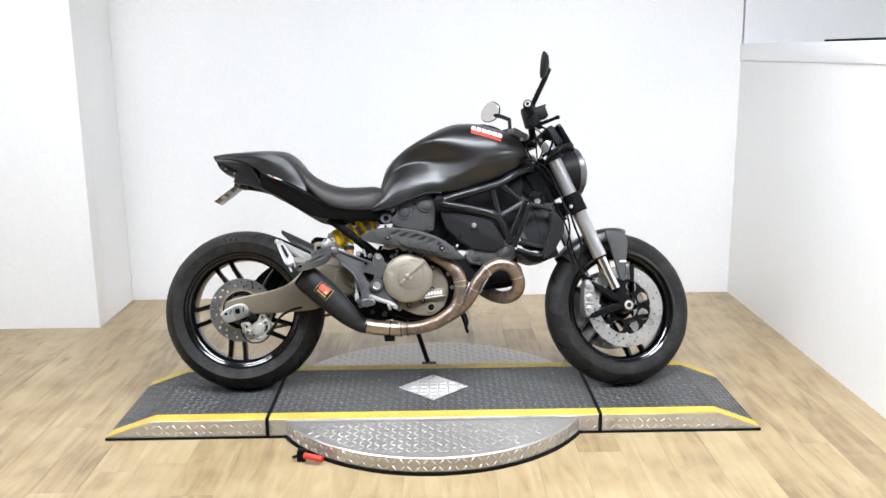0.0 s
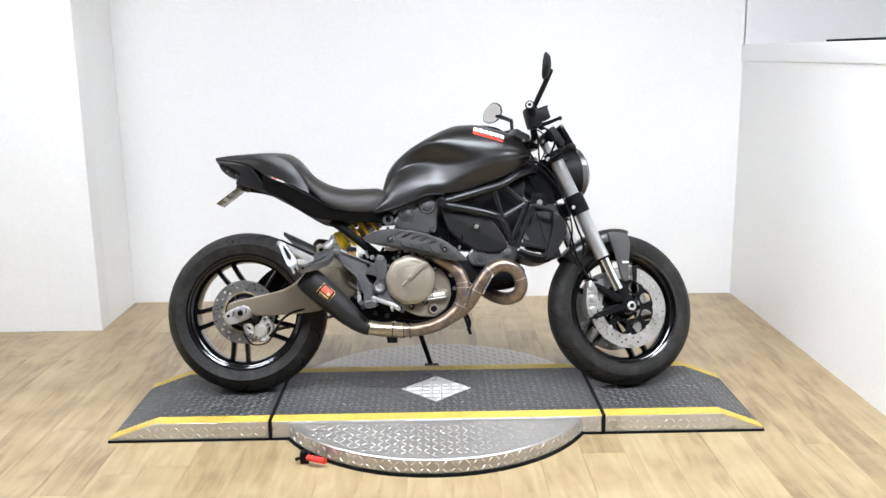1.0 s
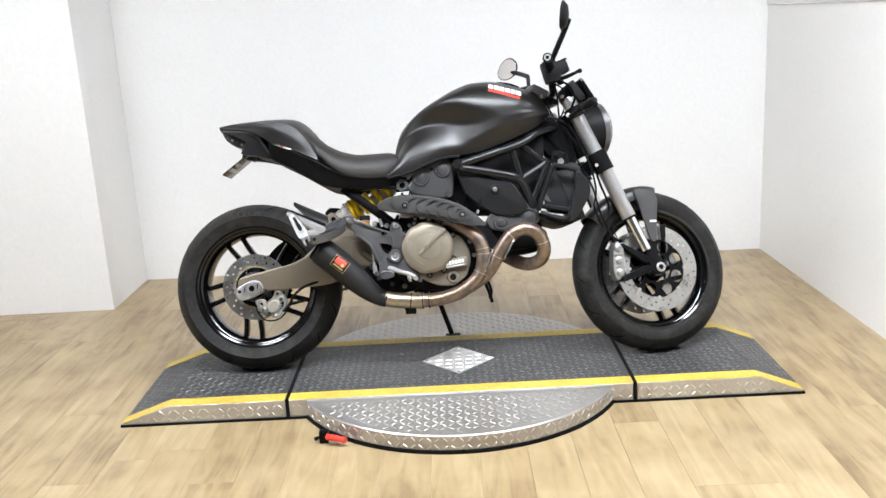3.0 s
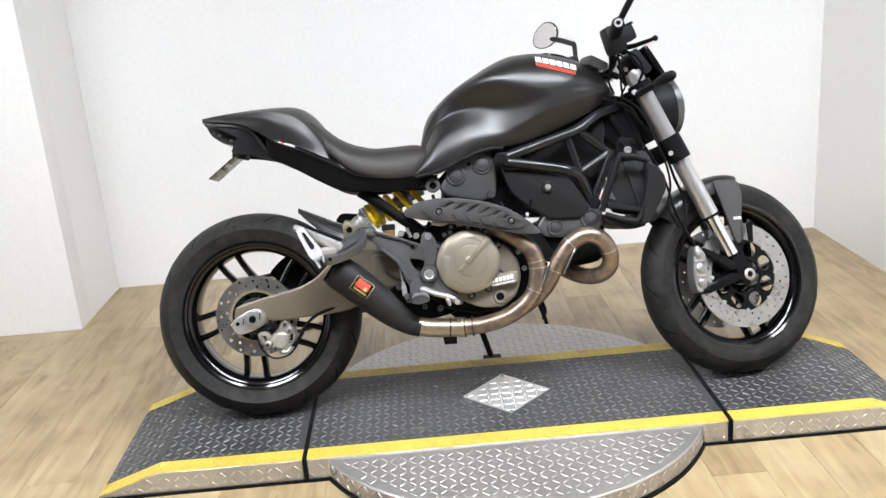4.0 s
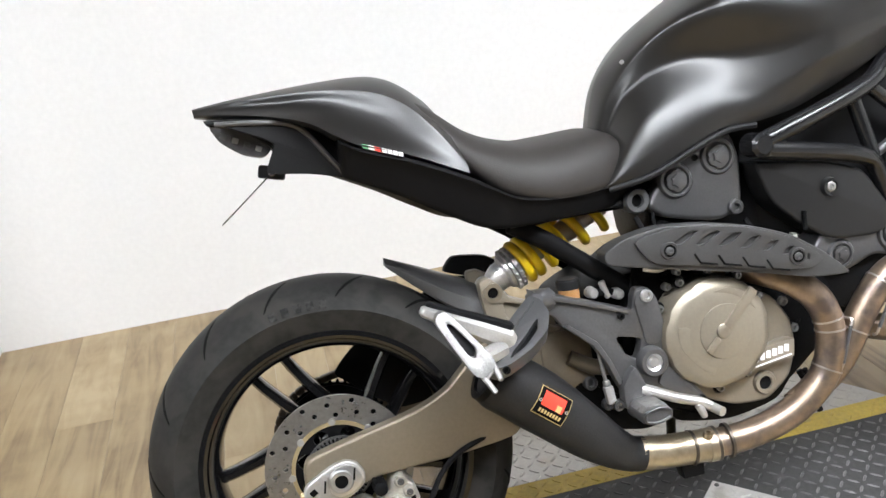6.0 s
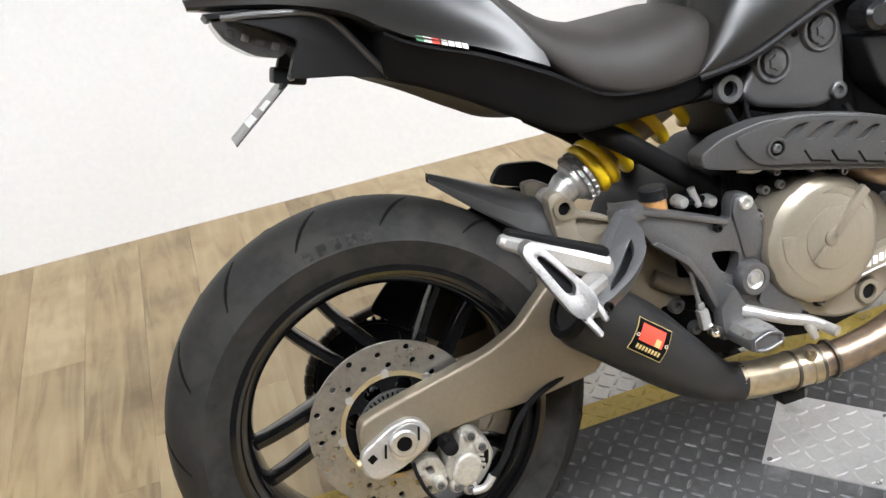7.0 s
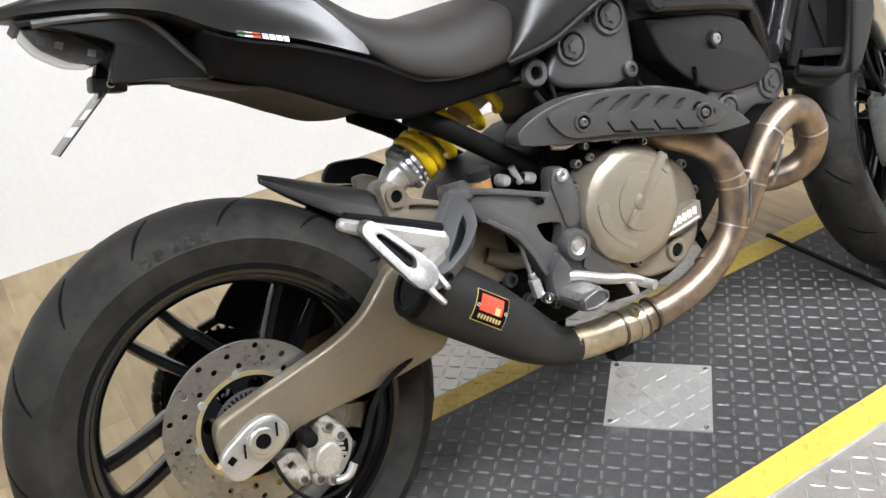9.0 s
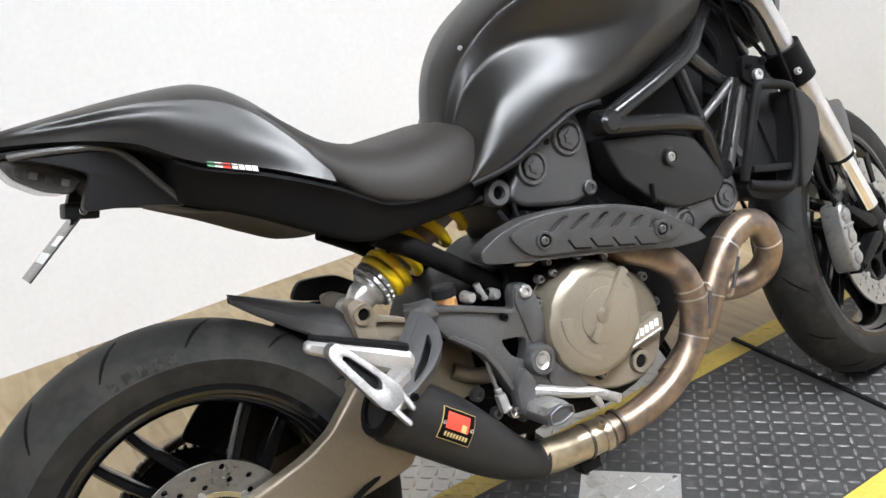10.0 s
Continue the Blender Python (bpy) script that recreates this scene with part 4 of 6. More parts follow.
        for i in range(25):
            a = math.pi / 2 * i / 24
            pts.append((wl * math.cos(a) ** knots(x, DOME), lip + (top - lip) * math.sin(a)))
        right = [Vector((x, -max(y, 0.0), z)) for y, z in pts]
        left = [Vector((q.x, -q.y, q.z)) for q in reversed(right[:-1])]
        rings.append(right + left)
    for turn in range(3):
        old = [[q.copy() for q in ring] for ring in rings]
        for k in range(1, len(rings) - 1):
            for i in range(len(rings[k])):
                rings[k][i].y = (old[k - 1][i].y + 2 * old[k][i].y + old[k + 1][i].y) / 4
                rings[k][i].z = (old[k - 1][i].z + 2 * old[k][i].z + old[k + 1][i].z) / 4
    return skin(rings)


tank = part("fuel_tank", tank_mesh(), SATIN_BLACK, bike, "satin black fuel tank with scooped knee panels", sharp=40)
part("tank_seam", tube([(0.508, -0.128, 0.688), (0.578, -0.143, 0.700), (0.657, -0.148, 0.731), (0.719, -0.145, 0.751), (0.775, -0.140, 0.752)], 0.0055, 8), PLASTIC, tank, "black rubber edge under the tank")
cap = part("filler_cap", lathe([(0, 0), (0, 0.048), (0.004, 0.048), (0.006, 0.042), (0.007, 0)], (0.972, 0, 1.028), (0.26, 0, 0.96), 32), GLOSS_BLACK, tank, "black filler cap")
part("tank_stud", bolt((0.585, -0.070, 0.893), (-0.7, -0.6, 0.5), 0.004, 0.003), SILVER, tank, "small bright stud")


def on_tank(x, z):
    """Depth of the tank's near side above the lip."""
    lip, top = knots(x, LIP), knots(x, TANK_TOP)
    u = min(1.0, max(0.0, (z - lip) / (top - lip)))
    return -knots(x, WIDE_LIP) * math.cos(math.asin(u)) ** knots(x, DOME)


def tank_strip(name, a, b, c, d, material, label="", lift=0.0012, n=10):
    """A printed strip that lies on the tank: corners a b c d in x and z."""
    rings = []
    for i in range(n + 1):
        f = i / n
        lo, hi = Vector(a).lerp(Vector(b), f), Vector(d).lerp(Vector(c), f)
        rings.append([Vector((p.x, on_tank(p.x, p.y) - lift, p.y + lift * 0.6)) for p in (lo.lerp(hi, g / 3) for g in range(4))])
    part(name, skin(rings, closed=False), material, tank, label)


def tank_logo():
    """The maker's lettering as plain white blocks over a red bar."""
    for k in range(6):
        f0, f1 = k / 6 + 0.008, (k + 1) / 6 - 0.022
        lo0, lo1 = (0.893 + 0.121 * f0, 1.000 - 0.038 * f0), (0.893 + 0.121 * f1, 1.000 - 0.038 * f1)
        tank_strip("white_mark", lo0, lo1, (lo1[0] + 0.002, lo1[1] + 0.019), (lo0[0] + 0.002, lo0[1] + 0.019), WHITE_PRINT, "white printed mark" if k == 0 else "", n=3)
    tank_strip("red_bar", (0.892, 0.985), (1.006, 0.949), (1.008, 0.958), (0.892, 0.996), RED, "red printed bar")


tank_logo()

SET["now"] = AT_BODY
# seat
SEAT = shape_of([(0.93, 0.0), (1.0, 0.10), (1.01, 0.35), (0.95, 0.62), (0.78, 0.85), (0.42, 0.97), (0.0, 1.0)])
stations = []
for k in range(25):
    f = k / 24
    xb, xt = 0.235 + 0.325 * f, 0.150 + 0.412 * f
    stations.append((xb, xt, knots(xb, [(0.235, 0.790), (0.277, 0.763), (0.33, 0.718), (0.38, 0.698), (0.43, 0.689), (0.49, 0.691), (0.525, 0.702), (0.548, 0.730), (0.562, 0.752)]),
                     knots(xt, [(0.150, 0.926), (0.175, 0.920), (0.206, 0.903), (0.249, 0.866), (0.291, 0.831), (0.345, 0.805), (0.406, 0.792), (0.460, 0.793), (0.515, 0.795), (0.545, 0.784), (0.562, 0.765)]),
                     knots(xb, [(0.235, 0.165), (0.30, 0.170), (0.37, 0.166), (0.45, 0.154), (0.52, 0.128), (0.562, 0.096)]), SEAT))
seat = part("seat", skin(half_sections(stations, None, 16)), SEAT_VINYL, bike, "black vinyl rider seat", sharp=60)

# tail cowl: crown, shoulder ridge and lower edge, each as x, half width and height along the cowl
SET["now"] = None
COWL_CROWN = [(-0.134, 0.0, 0.928), (-0.080, 0.0, 0.933), (-0.015, 0.0, 0.937), (0.050, 0.0, 0.940), (0.105, 0.0, 0.941), (0.145, 0.0, 0.939), (0.175, 0.0, 0.931), (0.198, 0.0, 0.916), (0.214, 0.0, 0.900)]
COWL_RIDGE = [(-0.133, 0.016, 0.926), (-0.075, 0.050, 0.928), (-0.010, 0.079, 0.926), (0.055, 0.104, 0.923), (0.108, 0.124, 0.915), (0.150, 0.140, 0.903), (0.188, 0.158, 0.879), (0.226, 0.180, 0.833), (0.262, 0.203, 0.772)]
COWL_LOW = [(-0.132, 0.020, 0.919), (-0.082, 0.066, 0.909), (-0.033, 0.103, 0.898), (0.004, 0.128, 0.887), (0.042, 0.150, 0.872), (0.078, 0.170, 0.846), (0.104, 0.184, 0.829), (0.180, 0.199, 0.800), (0.264, 0.206, 0.758)]


def cowl_at(line, f):
    return Vector([knots(f, [(k / 8, row[i]) for k, row in enumerate(line)]) for i in range(3)])


def cowl_mesh():
    rings = []
    for k in range(57):
        f = k / 56
        crown, ridge, low = cowl_at(COWL_CROWN, f), cowl_at(COWL_RIDGE, f), cowl_at(COWL_LOW, f)
        hollow = 0.016 * ease(f / 0.35) * (1 - ease((f - 0.68) / 0.32))
        side = []
        for i in range(4):
            side.append(low.lerp(Vector((low.x, low.y * 0.90, low.z - 0.004)), 1 - i / 4))
        for i in range(13):
            u = i / 13
            q = low.lerp(ridge, u)
            q.y -= hollow * math.sin(math.pi * u) ** 1.4
            side.append(q)
        for i in range(13):
            u = i / 12
            bow = Vector((ridge.x * 0.4 + crown.x * 0.6, ridge.y * 0.55, crown.z + 0.004))
            q = ridge * (1 - u) ** 2 + bow * 2 * u * (1 - u) + crown * u * u
            side.append(q)
        right = [Vector((q.x, -q.y, q.z)) for q in side]
        left = [q for q in reversed(side[:-1])]
        rings.append(right + left)
    return skin(rings)


cowl = part("tail_cowl", cowl_mesh(), SATIN_BLACK, bike, "satin black single-seat tail cowl", sharp=34)

# panel below the cowl and seat
BOX = shape_of([(0.40, 0.16), (0.80, 0.03), (0.87, 0.02), (0.91, 0.28), (0.97, 0.75), (1.0, 0.96), (0.6, 1.0), (0.0, 1.0)])
stations = []
for k in range(33):
    x = 0.080 + 0.495 * k / 32
    stations.append((x, x, knots(x, [(0.080, 0.782), (0.157, 0.741), (0.227, 0.698), (0.286, 0.667), (0.335, 0.658), (0.48, 0.655), (0.575, 0.672)]),
                     knots(x, [(0.080, 0.843), (0.104, 0.826), (0.180, 0.797), (0.262, 0.757), (0.305, 0.730), (0.345, 0.708), (0.40, 0.697), (0.46, 0.694), (0.50, 0.696), (0.575, 0.692)]),
                     knots(x, [(0.080, 0.160), (0.105, 0.178), (0.18, 0.194), (0.262, 0.199), (0.33, 0.178), (0.40, 0.160), (0.48, 0.138), (0.575, 0.105)]), BOX))
under = part("side_panel", skin(half_sections(stations, None, 14)), PANEL_BLACK, bike, "black side panel under the seat", sharp=50)
x = 0.112
for m, length in ((GREEN_PRINT, 0.0085), (WHITE_PRINT, 0.0085), (RED, 0.0085), (BLACK_PRINT_SHADE, 0.002), (WHITE_PRINT, 0.0065), (BLACK_PRINT_SHADE, 0.0012), (WHITE_PRINT, 0.0065), (BLACK_PRINT_SHADE, 0.0012), (WHITE_PRINT, 0.0065), (BLACK_PRINT_SHADE, 0.0012), (WHITE_PRINT, 0.0065)):
    x2 = x + length
    corner = []
    for q, down in ((x, 0.0), (x2, 0.0), (x2, 0.0065), (x, 0.0065)):
        corner.append(Vector((q, -knots(q, [(0.105, 0.1800), (0.18, 0.1958), (0.262, 0.2005)]) - 0.0016, 0.8285 - 0.40 * (q - 0.112) - down)))
    part("sticker", skin([[p + Vector((0, -0.0008, 0)) for p in corner], [p + Vector((0, -0.0018, 0)) for p in corner]]), m, under)
    x = x2
# Solid black block paints the shade of the open space below the cowl.
core = part("tail_underside", prism([(-0.095, 0.905), (0.050, 0.876), (0.095, 0.838), (0.210, 0.790), (0.210, 0.735), (0.120, 0.762), (0.060, 0.792), (0.000, 0.808), (-0.020, 0.850)], -0.088, 0.088, 0.008, soft=1), BLACK_PRINT_SHADE, bike, "black core standing in for the shaded hollow under the tail")
fin = [(-0.106, 0.898), (-0.051, 0.893), (0.011, 0.882), (0.038, 0.863), (0.070, 0.815), (0.092, 0.778), (0.070, 0.786), (0.030, 0.797), (-0.036, 0.807), (-0.026, 0.828), (-0.012, 0.852), (-0.050, 0.873)]
for s in (-1, 1):
    part("tail_fin", prism(fin, *sorted((0.074 * s, 0.106 * s)), 0.007, soft=1, seg=3), PLASTIC, core, "matt black moulded tail side")
    # Paler tube along the fin's edge paints its highlight.
    part("fin_edge", tube([(-0.098, 0.104 * s, 0.894), (-0.045, 0.107 * s, 0.889), (0.010, 0.107 * s, 0.879), (0.036, 0.107 * s, 0.861), (0.068, 0.107 * s, 0.813), (0.088, 0.107 * s, 0.783)], 0.0045, 8), GREY_PLASTIC, core)
tail = part("tail_light", prism([(-0.112, 0.898), (-0.060, 0.893), (-0.024, 0.862), (-0.020, 0.844), (-0.036, 0.833), (-0.067, 0.843), (-0.098, 0.868)], -0.066, 0.066, 0.010, soft=1, seg=3), TAIL_LENS, bike, "smoked clear tail light lens")
for k in range(4):
    part("reflector_cell", block((-0.090 + 0.017 * k, -0.0665, 0.876 - 0.009 * k), (0.010, 0.002, 0.009), 0.001, turned(0, 28, 0)), CALIPER if k % 2 else GREY_PLASTIC, tail)
part("light_hood", prism([(-0.116, 0.905), (-0.060, 0.900), (-0.010, 0.893), (-0.010, 0.886), (-0.060, 0.893), (-0.112, 0.897)], -0.074, 0.074, 0.002), PLASTIC, tail)
hold = part("plate_holder", block((-0.026, 0, 0.808), (0.045, 0.06, 0.022), 0.005, turned(0, 15, 0)), PLASTIC, bike, "black plate bracket")
for s in (-1, 1):
    part("bolt", bolt((-0.026, 0.035 * s, 0.808), (0, s, 0), 0.006, 0.008), CHROME, hold)
slope = turned(0, -37, 0)
plate = part("number_plate", block((-0.076, 0, 0.770), (0.105, 0.130, 0.002), 0.0008, slope), TAG_BLACK, bike, "small dark dealer plate")
for dx, dy, w in ((0.012, -0.02, 0.06), (-0.016, 0.0, 0.10)):
    for s in (-1, 1):
        part("plate_bar", block(Vector((-0.076, dy, 0.770)) + slope @ Vector((dx, 0, 0.0014 * s)), (0.016, w, 0.0008), 0, slope), WHITE_PRINT, plate)

SET["now"] = AT_ENG
# ---- frame ----
frame_part = None
TUBES = [
    ([(0.766, -0.150, 0.727), (0.90, -0.143, 0.765), (1.000, -0.126, 0.796), (1.060, -0.100, 0.832), (1.130, -0.055, 0.856)], 0.0160),
    ([(0.774, -0.150, 0.718), (0.88, -0.145, 0.698), (0.960, -0.140, 0.678), (1.000, -0.126, 0.652), (1.030, -0.112, 0.575)], 0.0160),
    ([(0.967, -0.126, 0.780), (0.996, -0.126, 0.672)], 0.0130),
    ([(1.006, -0.120, 0.790), (1.097, -0.105, 0.716)], 0.0130),
    ([(1.000, -0.122, 0.670), (1.090, -0.128, 0.722)], 0.0085),
    ([(1.097, -0.128, 0.728), (1.034, -0.112, 0.578)], 0.0125),
    ([(1.132, -0.122, 0.735), (1.117, -0.120, 0.700), (1.060, -0.112, 0.570)], 0.0095),
]
for pts, r in TUBES:
    for s in (1, -1):
        ob = part("frame_tube", tube([(x, y * s, z) for x, y, z in pts], r, 14), CAST_DARK if r < 0.0100 else FRAME_BLACK, frame_part or bike, "" if frame_part else "gloss black steel trellis frame")
        frame_part = frame_part or ob
part("head_tube", tube([along(0.50, 0, -0.03), along(0.66, 0, -0.03)], 0.038, 20), FRAME_BLACK, frame_part)
part("joint", lathe([(-0.178, 0), (-0.178, 0.014), (-0.172, 0.020), (-0.135, 0.021), (-0.135, 0)], (0.766, 0, 0.727), sides=24), FRAME_BLACK, frame_part)
part("joint", lathe([(-0.130, 0), (-0.130, 0.016), (-0.124, 0.019), (-0.095, 0.019), (-0.095, 0)], (1.036, 0, 0.575), sides=24), FRAME_BLACK, frame_part)
part("frame_plate", prism([(1.115, 0.765), (1.165, 0.752), (1.170, 0.705), (1.135, 0.700), (1.105, 0.722)], -0.142, -0.127, 0.003, soft=1), CAST_BLACK, frame_part)
for x, y, z, r, m in ((1.140, -0.142, 0.722, 0.011, SILVER), (1.158, -0.142, 0.745, 0.007, CAST_BLACK), (1.122, -0.142, 0.742, 0.006, CAST_BLACK)):
    part("bolt", bolt((x, y, z), (0, -1, 0), r, 0.009), m, frame_part)
for s in (1, -1):
    part("subframe_tube", tube([(0.345, -0.105 * s, 0.668), (0.40, -0.105 * s, 0.630), (0.540, -0.108 * s, 0.516)], 0.0160, 16, smooth=False), PANEL_BLACK, frame_part)
    part("subframe_rail", tube([(0.36, -0.09 * s, 0.668), (0.46, -0.092 * s, 0.672), (0.570, -0.094 * s, 0.672), (0.62, -0.070 * s, 0.695), (0.70, -0.060 * s, 0.715)], 0.0135, 12), FRAME_BLACK, frame_part)
ringb = part("subframe_lug", lathe([(-0.118, 0.011), (-0.118, 0.019), (-0.114, 0.022), (-0.090, 0.022), (-0.090, 0.011)], (0.563, 0, 0.668), sides=28, ring=True), CAST_GREY, frame_part)
# Shade in the lug's bore, painted as a black core.
part("lug_core", lathe([(-0.108, 0), (-0.108, 0.0108), (-0.09, 0.0108), (-0.09, 0)], (0.563, 0, 0.668), sides=20), BLACK_PRINT_SHADE, ringb)

# ---- engine ----
engine = part("crankcase", prism([(0.50, 0.46), (0.515, 0.37), (0.56, 0.305), (0.66, 0.275), (0.78, 0.29), (0.86, 0.35), (0.92, 0.41), (0.88, 0.50), (0.80, 0.56), (0.60, 0.58), (0.53, 0.54)], -0.115, 0.12, 0.012, soft=1), CAST_BLACK, bike, "black V-twin engine crankcase")
part("front_cylinder", prism([(0.84, 0.375), (1.05, 0.395), (1.075, 0.44), (1.065, 0.535), (0.98, 0.555), (0.84, 0.52)], -0.085, 0.085, 0.012, soft=1), CAST_BLACK, engine)
part("rear_cylinder", prism([(0.600, 0.55), (0.585, 0.70), (0.66, 0.745), (0.76, 0.735), (0.79, 0.66), (0.80, 0.55)], -0.085, 0.085, 0.012, soft=1), CAST_BLACK, engine)
part("airbox", prism([(0.66, 0.76), (1.07, 0.86), (1.10, 0.80), (1.06, 0.62), (0.98, 0.54), (0.76, 0.55), (0.70, 0.66)], -0.070, 0.070, 0.012, soft=1), PLASTIC, engine, "black plastic airbox")
cyl = part("cam_cover", prism([(0.578, 0.656), (0.612, 0.706), (0.662, 0.748), (0.712, 0.764), (0.742, 0.752), (0.754, 0.708), (0.748, 0.622), (0.702, 0.608), (0.602, 0.632)], -0.118, -0.080, 0.010, soft=2, seg=3), CAST_DARK, bike, "dark grey cylinder head cover")


def cam_cap(x, z, y, r, parent):
    # Rim paler than the face: the cap's bright highlight is put into its colour.
    ring = part("cap_rim", lathe([(y + 0.02, r + 0.007), (y + 0.002, r + 0.007), (y - 0.002, r + 0.004), (y - 0.002, r), (y + 0.008, r - 0.001)], (x, 0, z), sides=36), CAST_GREY, parent)
    flower = []
    for k in range(36):
        a = 2 * math.pi * k / 36
        rr = (r - 0.004) * (1 - 0.10 * max(0, math.cos(6 * a)) ** 2)
        flower.append((x + rr * math.cos(a), z + rr * math.sin(a)))
    part("cap_face", prism(flower, y - 0.004, y + 0.012, 0.003), CAST_DARK, ring)
    part("cap_boss", prism([(x + (0.5 * r if k % 2 else 0.36 * r) * math.cos(math.pi * k / 6), z + (0.5 * r if k % 2 else 0.36 * r) * math.sin(math.pi * k / 6)) for k in range(12)], y - 0.007, y, 0.001), CAST_DARK, ring)


cam_cap(0.632, 0.690, -0.122, 0.023, cyl)
cam_cap(0.712, 0.718, -0.122, 0.024, cyl)
part("bolt", bolt((0.733, -0.118, 0.628), (0, -1, 0), 0.013, 0.008), CAST_DARK, cyl)
# Black disc on the cover stands in for a shaded vent.
part("vent_hole", lathe([(-0.1185, 0), (-0.1185, 0.006), (-0.115, 0.006), (-0.115, 0)], (0.672, 0, 0.722), sides=14), BLACK_PRINT_SHADE, cyl)
for k in range(5):
    part("fin", block((0.598 + 0.011 * k, -0.1, 0.617 - 0.004 * k), (0.004, 0.05, 0.022), 0.001, turned(0, 25, 0)), CAST_BLACK, cyl)
air = part("air_cover", prism([(0.765, 0.700), (0.80, 0.694), (0.90, 0.678), (0.965, 0.655), (1.000, 0.600), (1.022, 0.560), (0.985, 0.535), (0.90, 0.540), (0.845, 0.575), (0.79, 0.625)], -0.138, -0.075, 0.010, soft=1, seg=3), AIR_BLACK, bike, "dark plastic air duct cover")
part("bolt", lathe([(-0.143, 0.0), (-0.143, 0.010), (-0.147, 0.011), (-0.147, 0.015), (-0.136, 0.017), (-0.136, 0)], (0.899, 0, 0.634), sides=28), AIR_BLACK, air)
part("bolt", bolt((0.899, -0.142, 0.634), (0, -1, 0), 0.0085, 0.004), CALIPER, air, "countersunk bolt")
part("drain_tube", tube([(0.846, -0.141, 0.602), (0.844, -0.141, 0.570)], 0.004, 8), CAST_BLACK, air)
belt = part("front_head_cover", prism([(0.86, 0.520), (0.885, 0.555), (0.925, 0.552), (0.985, 0.572), (1.02, 0.580), (1.055, 0.560), (1.062, 0.515), (1.03, 0.488), (0.98, 0.500), (0.93, 0.480), (0.88, 0.488)], -0.125, -0.060, 0.008, soft=2, seg=3), CAST_GREY, bike, "dark grey front head cover")
cam_cap(0.915, 0.512, -0.128, 0.019, belt)
cam_cap(1.020, 0.530, -0.128, 0.024, belt)
part("head_guard", prism([(0.80, 0.525), (0.86, 0.505), (1.05, 0.500), (1.085, 0.470), (1.085, 0.425), (0.93, 0.405), (0.86, 0.45)], -0.105, -0.055, 0.006, soft=1), CAST_BLACK, engine)

# clutch cover
cc = Vector((0.648, 0, 0.436))
clutch = part("clutch_cover", lathe([(-0.110, 0), (-0.110, 0.092), (-0.146, 0.092), (-0.156, 0.090), (-0.158, 0.085), (-0.158, 0.0)], cc, sides=64), BRONZE, bike, "bronze painted clutch cover", sharp=28)
face = lathe([(-0.152, 0.0905), (-0.156, 0.0935), (-0.167, 0.0935), (-0.173, 0.0915), (-0.180, 0.083), (-0.183, 0.077), (-0.186, 0.052), (-0.187, 0.0)], cc, sides=44)
for v in face.verts:
    out = v.co - cc
    turn = math.atan2(out.z, out.x)
    if math.hypot(out.x, out.z) > 0.075:
        dent = 1 - 0.030 * max(0.0, math.cos(9 * turn + 0.6)) ** 3
        v.co.x, v.co.z = cc.x + out.x * dent, cc.z + out.z * dent
part("face", face, BRONZE, clutch, sharp=30)
part("wedge", prism([(0.572, 0.462), (0.600, 0.458), (0.622, 0.440), (0.640, 0.395), (0.628, 0.368), (0.598, 0.392), (0.575, 0.425)], -0.1855, -0.175, 0.003, soft=1), BRONZE, clutch)
part("wedge", prism([(0.640, 0.508), (0.672, 0.500), (0.700, 0.482), (0.716, 0.462), (0.700, 0.492), (0.672, 0.512)], -0.1845, -0.172, 0.003, soft=1), BRONZE, clutch)
part("hub_ring", lathe([(-0.184, 0.0465), (-0.1876, 0.0455), (-0.1884, 0.043), (-0.1884, 0.0)], (0.655, 0, 0.440), sides=48), BRONZE, clutch, sharp=25)
part("sump_cover", prism([(0.60, 0.352), (0.625, 0.320), (0.68, 0.296), (0.740, 0.292), (0.785, 0.325), (0.802, 0.375), (0.798, 0.425), (0.765, 0.475), (0.70, 0.49), (0.62, 0.44)], -0.143, -0.105, 0.006, soft=2, seg=3), BRONZE, clutch)
for k in range(11):
    a = radians(24 + 31 * k)
    at = cc + Vector((math.cos(a) * 0.101, 0, math.sin(a) * 0.101))
    part("boss", lathe([(-0.147, 0), (-0.147, 0.0095), (-0.143, 0.011), (-0.110, 0.012), (-0.110, 0)], at, sides=16), CAST_BLACK, clutch)
    part("bolt", bolt(at + Vector((0, -0.146, 0)), (0, -1, 0), 0.0065, 0.009), CALIPER, clutch)
part("emblem_bar", block((0.680, -0.1875, 0.470), (0.088, 0.010, 0.016), 0.004, turned(0, -44, 0)), BRONZE, clutch)
part("emblem_hub", lathe([(-0.1925, 0), (-0.1925, 0.009), (-0.1905, 0.012), (-0.184, 0.013), (-0.184, 0)], (0.650, 0, 0.442), sides=28), BRONZE, clutch)
part("emblem_bar", block((0.628, -0.193, 0.422), (0.030, 0.006, 0.011), 0.003, turned(0, -44, 0)), BRONZE, clutch)
# Darker threads laid on the face paint the shade of its grooves.
for pts in ([(0.574, -0.181, 0.43), (0.60, -0.184, 0.43), (0.618, -0.184, 0.412), (0.635, -0.184, 0.392)], [(0.64, -0.180, 0.512), (0.672, -0.181, 0.510), (0.70, -0.181, 0.498)]):
    part("groove", tube(pts, 0.0016, 6), BRONZE_DARK, clutch)
part("oil_window", lathe([(-0.1495, 0.012), (-0.1495, 0.018), (-0.144, 0.021), (-0.138, 0.021), (-0.138, 0.012)], (0.735, 0, 0.325), sides=32, ring=True), BRONZE, clutch)
part("oil_glass", lathe([(-0.145, 0), (-0.145, 0.012), (-0.138, 0.012), (-0.138, 0)], (0.735, 0, 0.325), sides=24), CAST_BLACK, clutch)
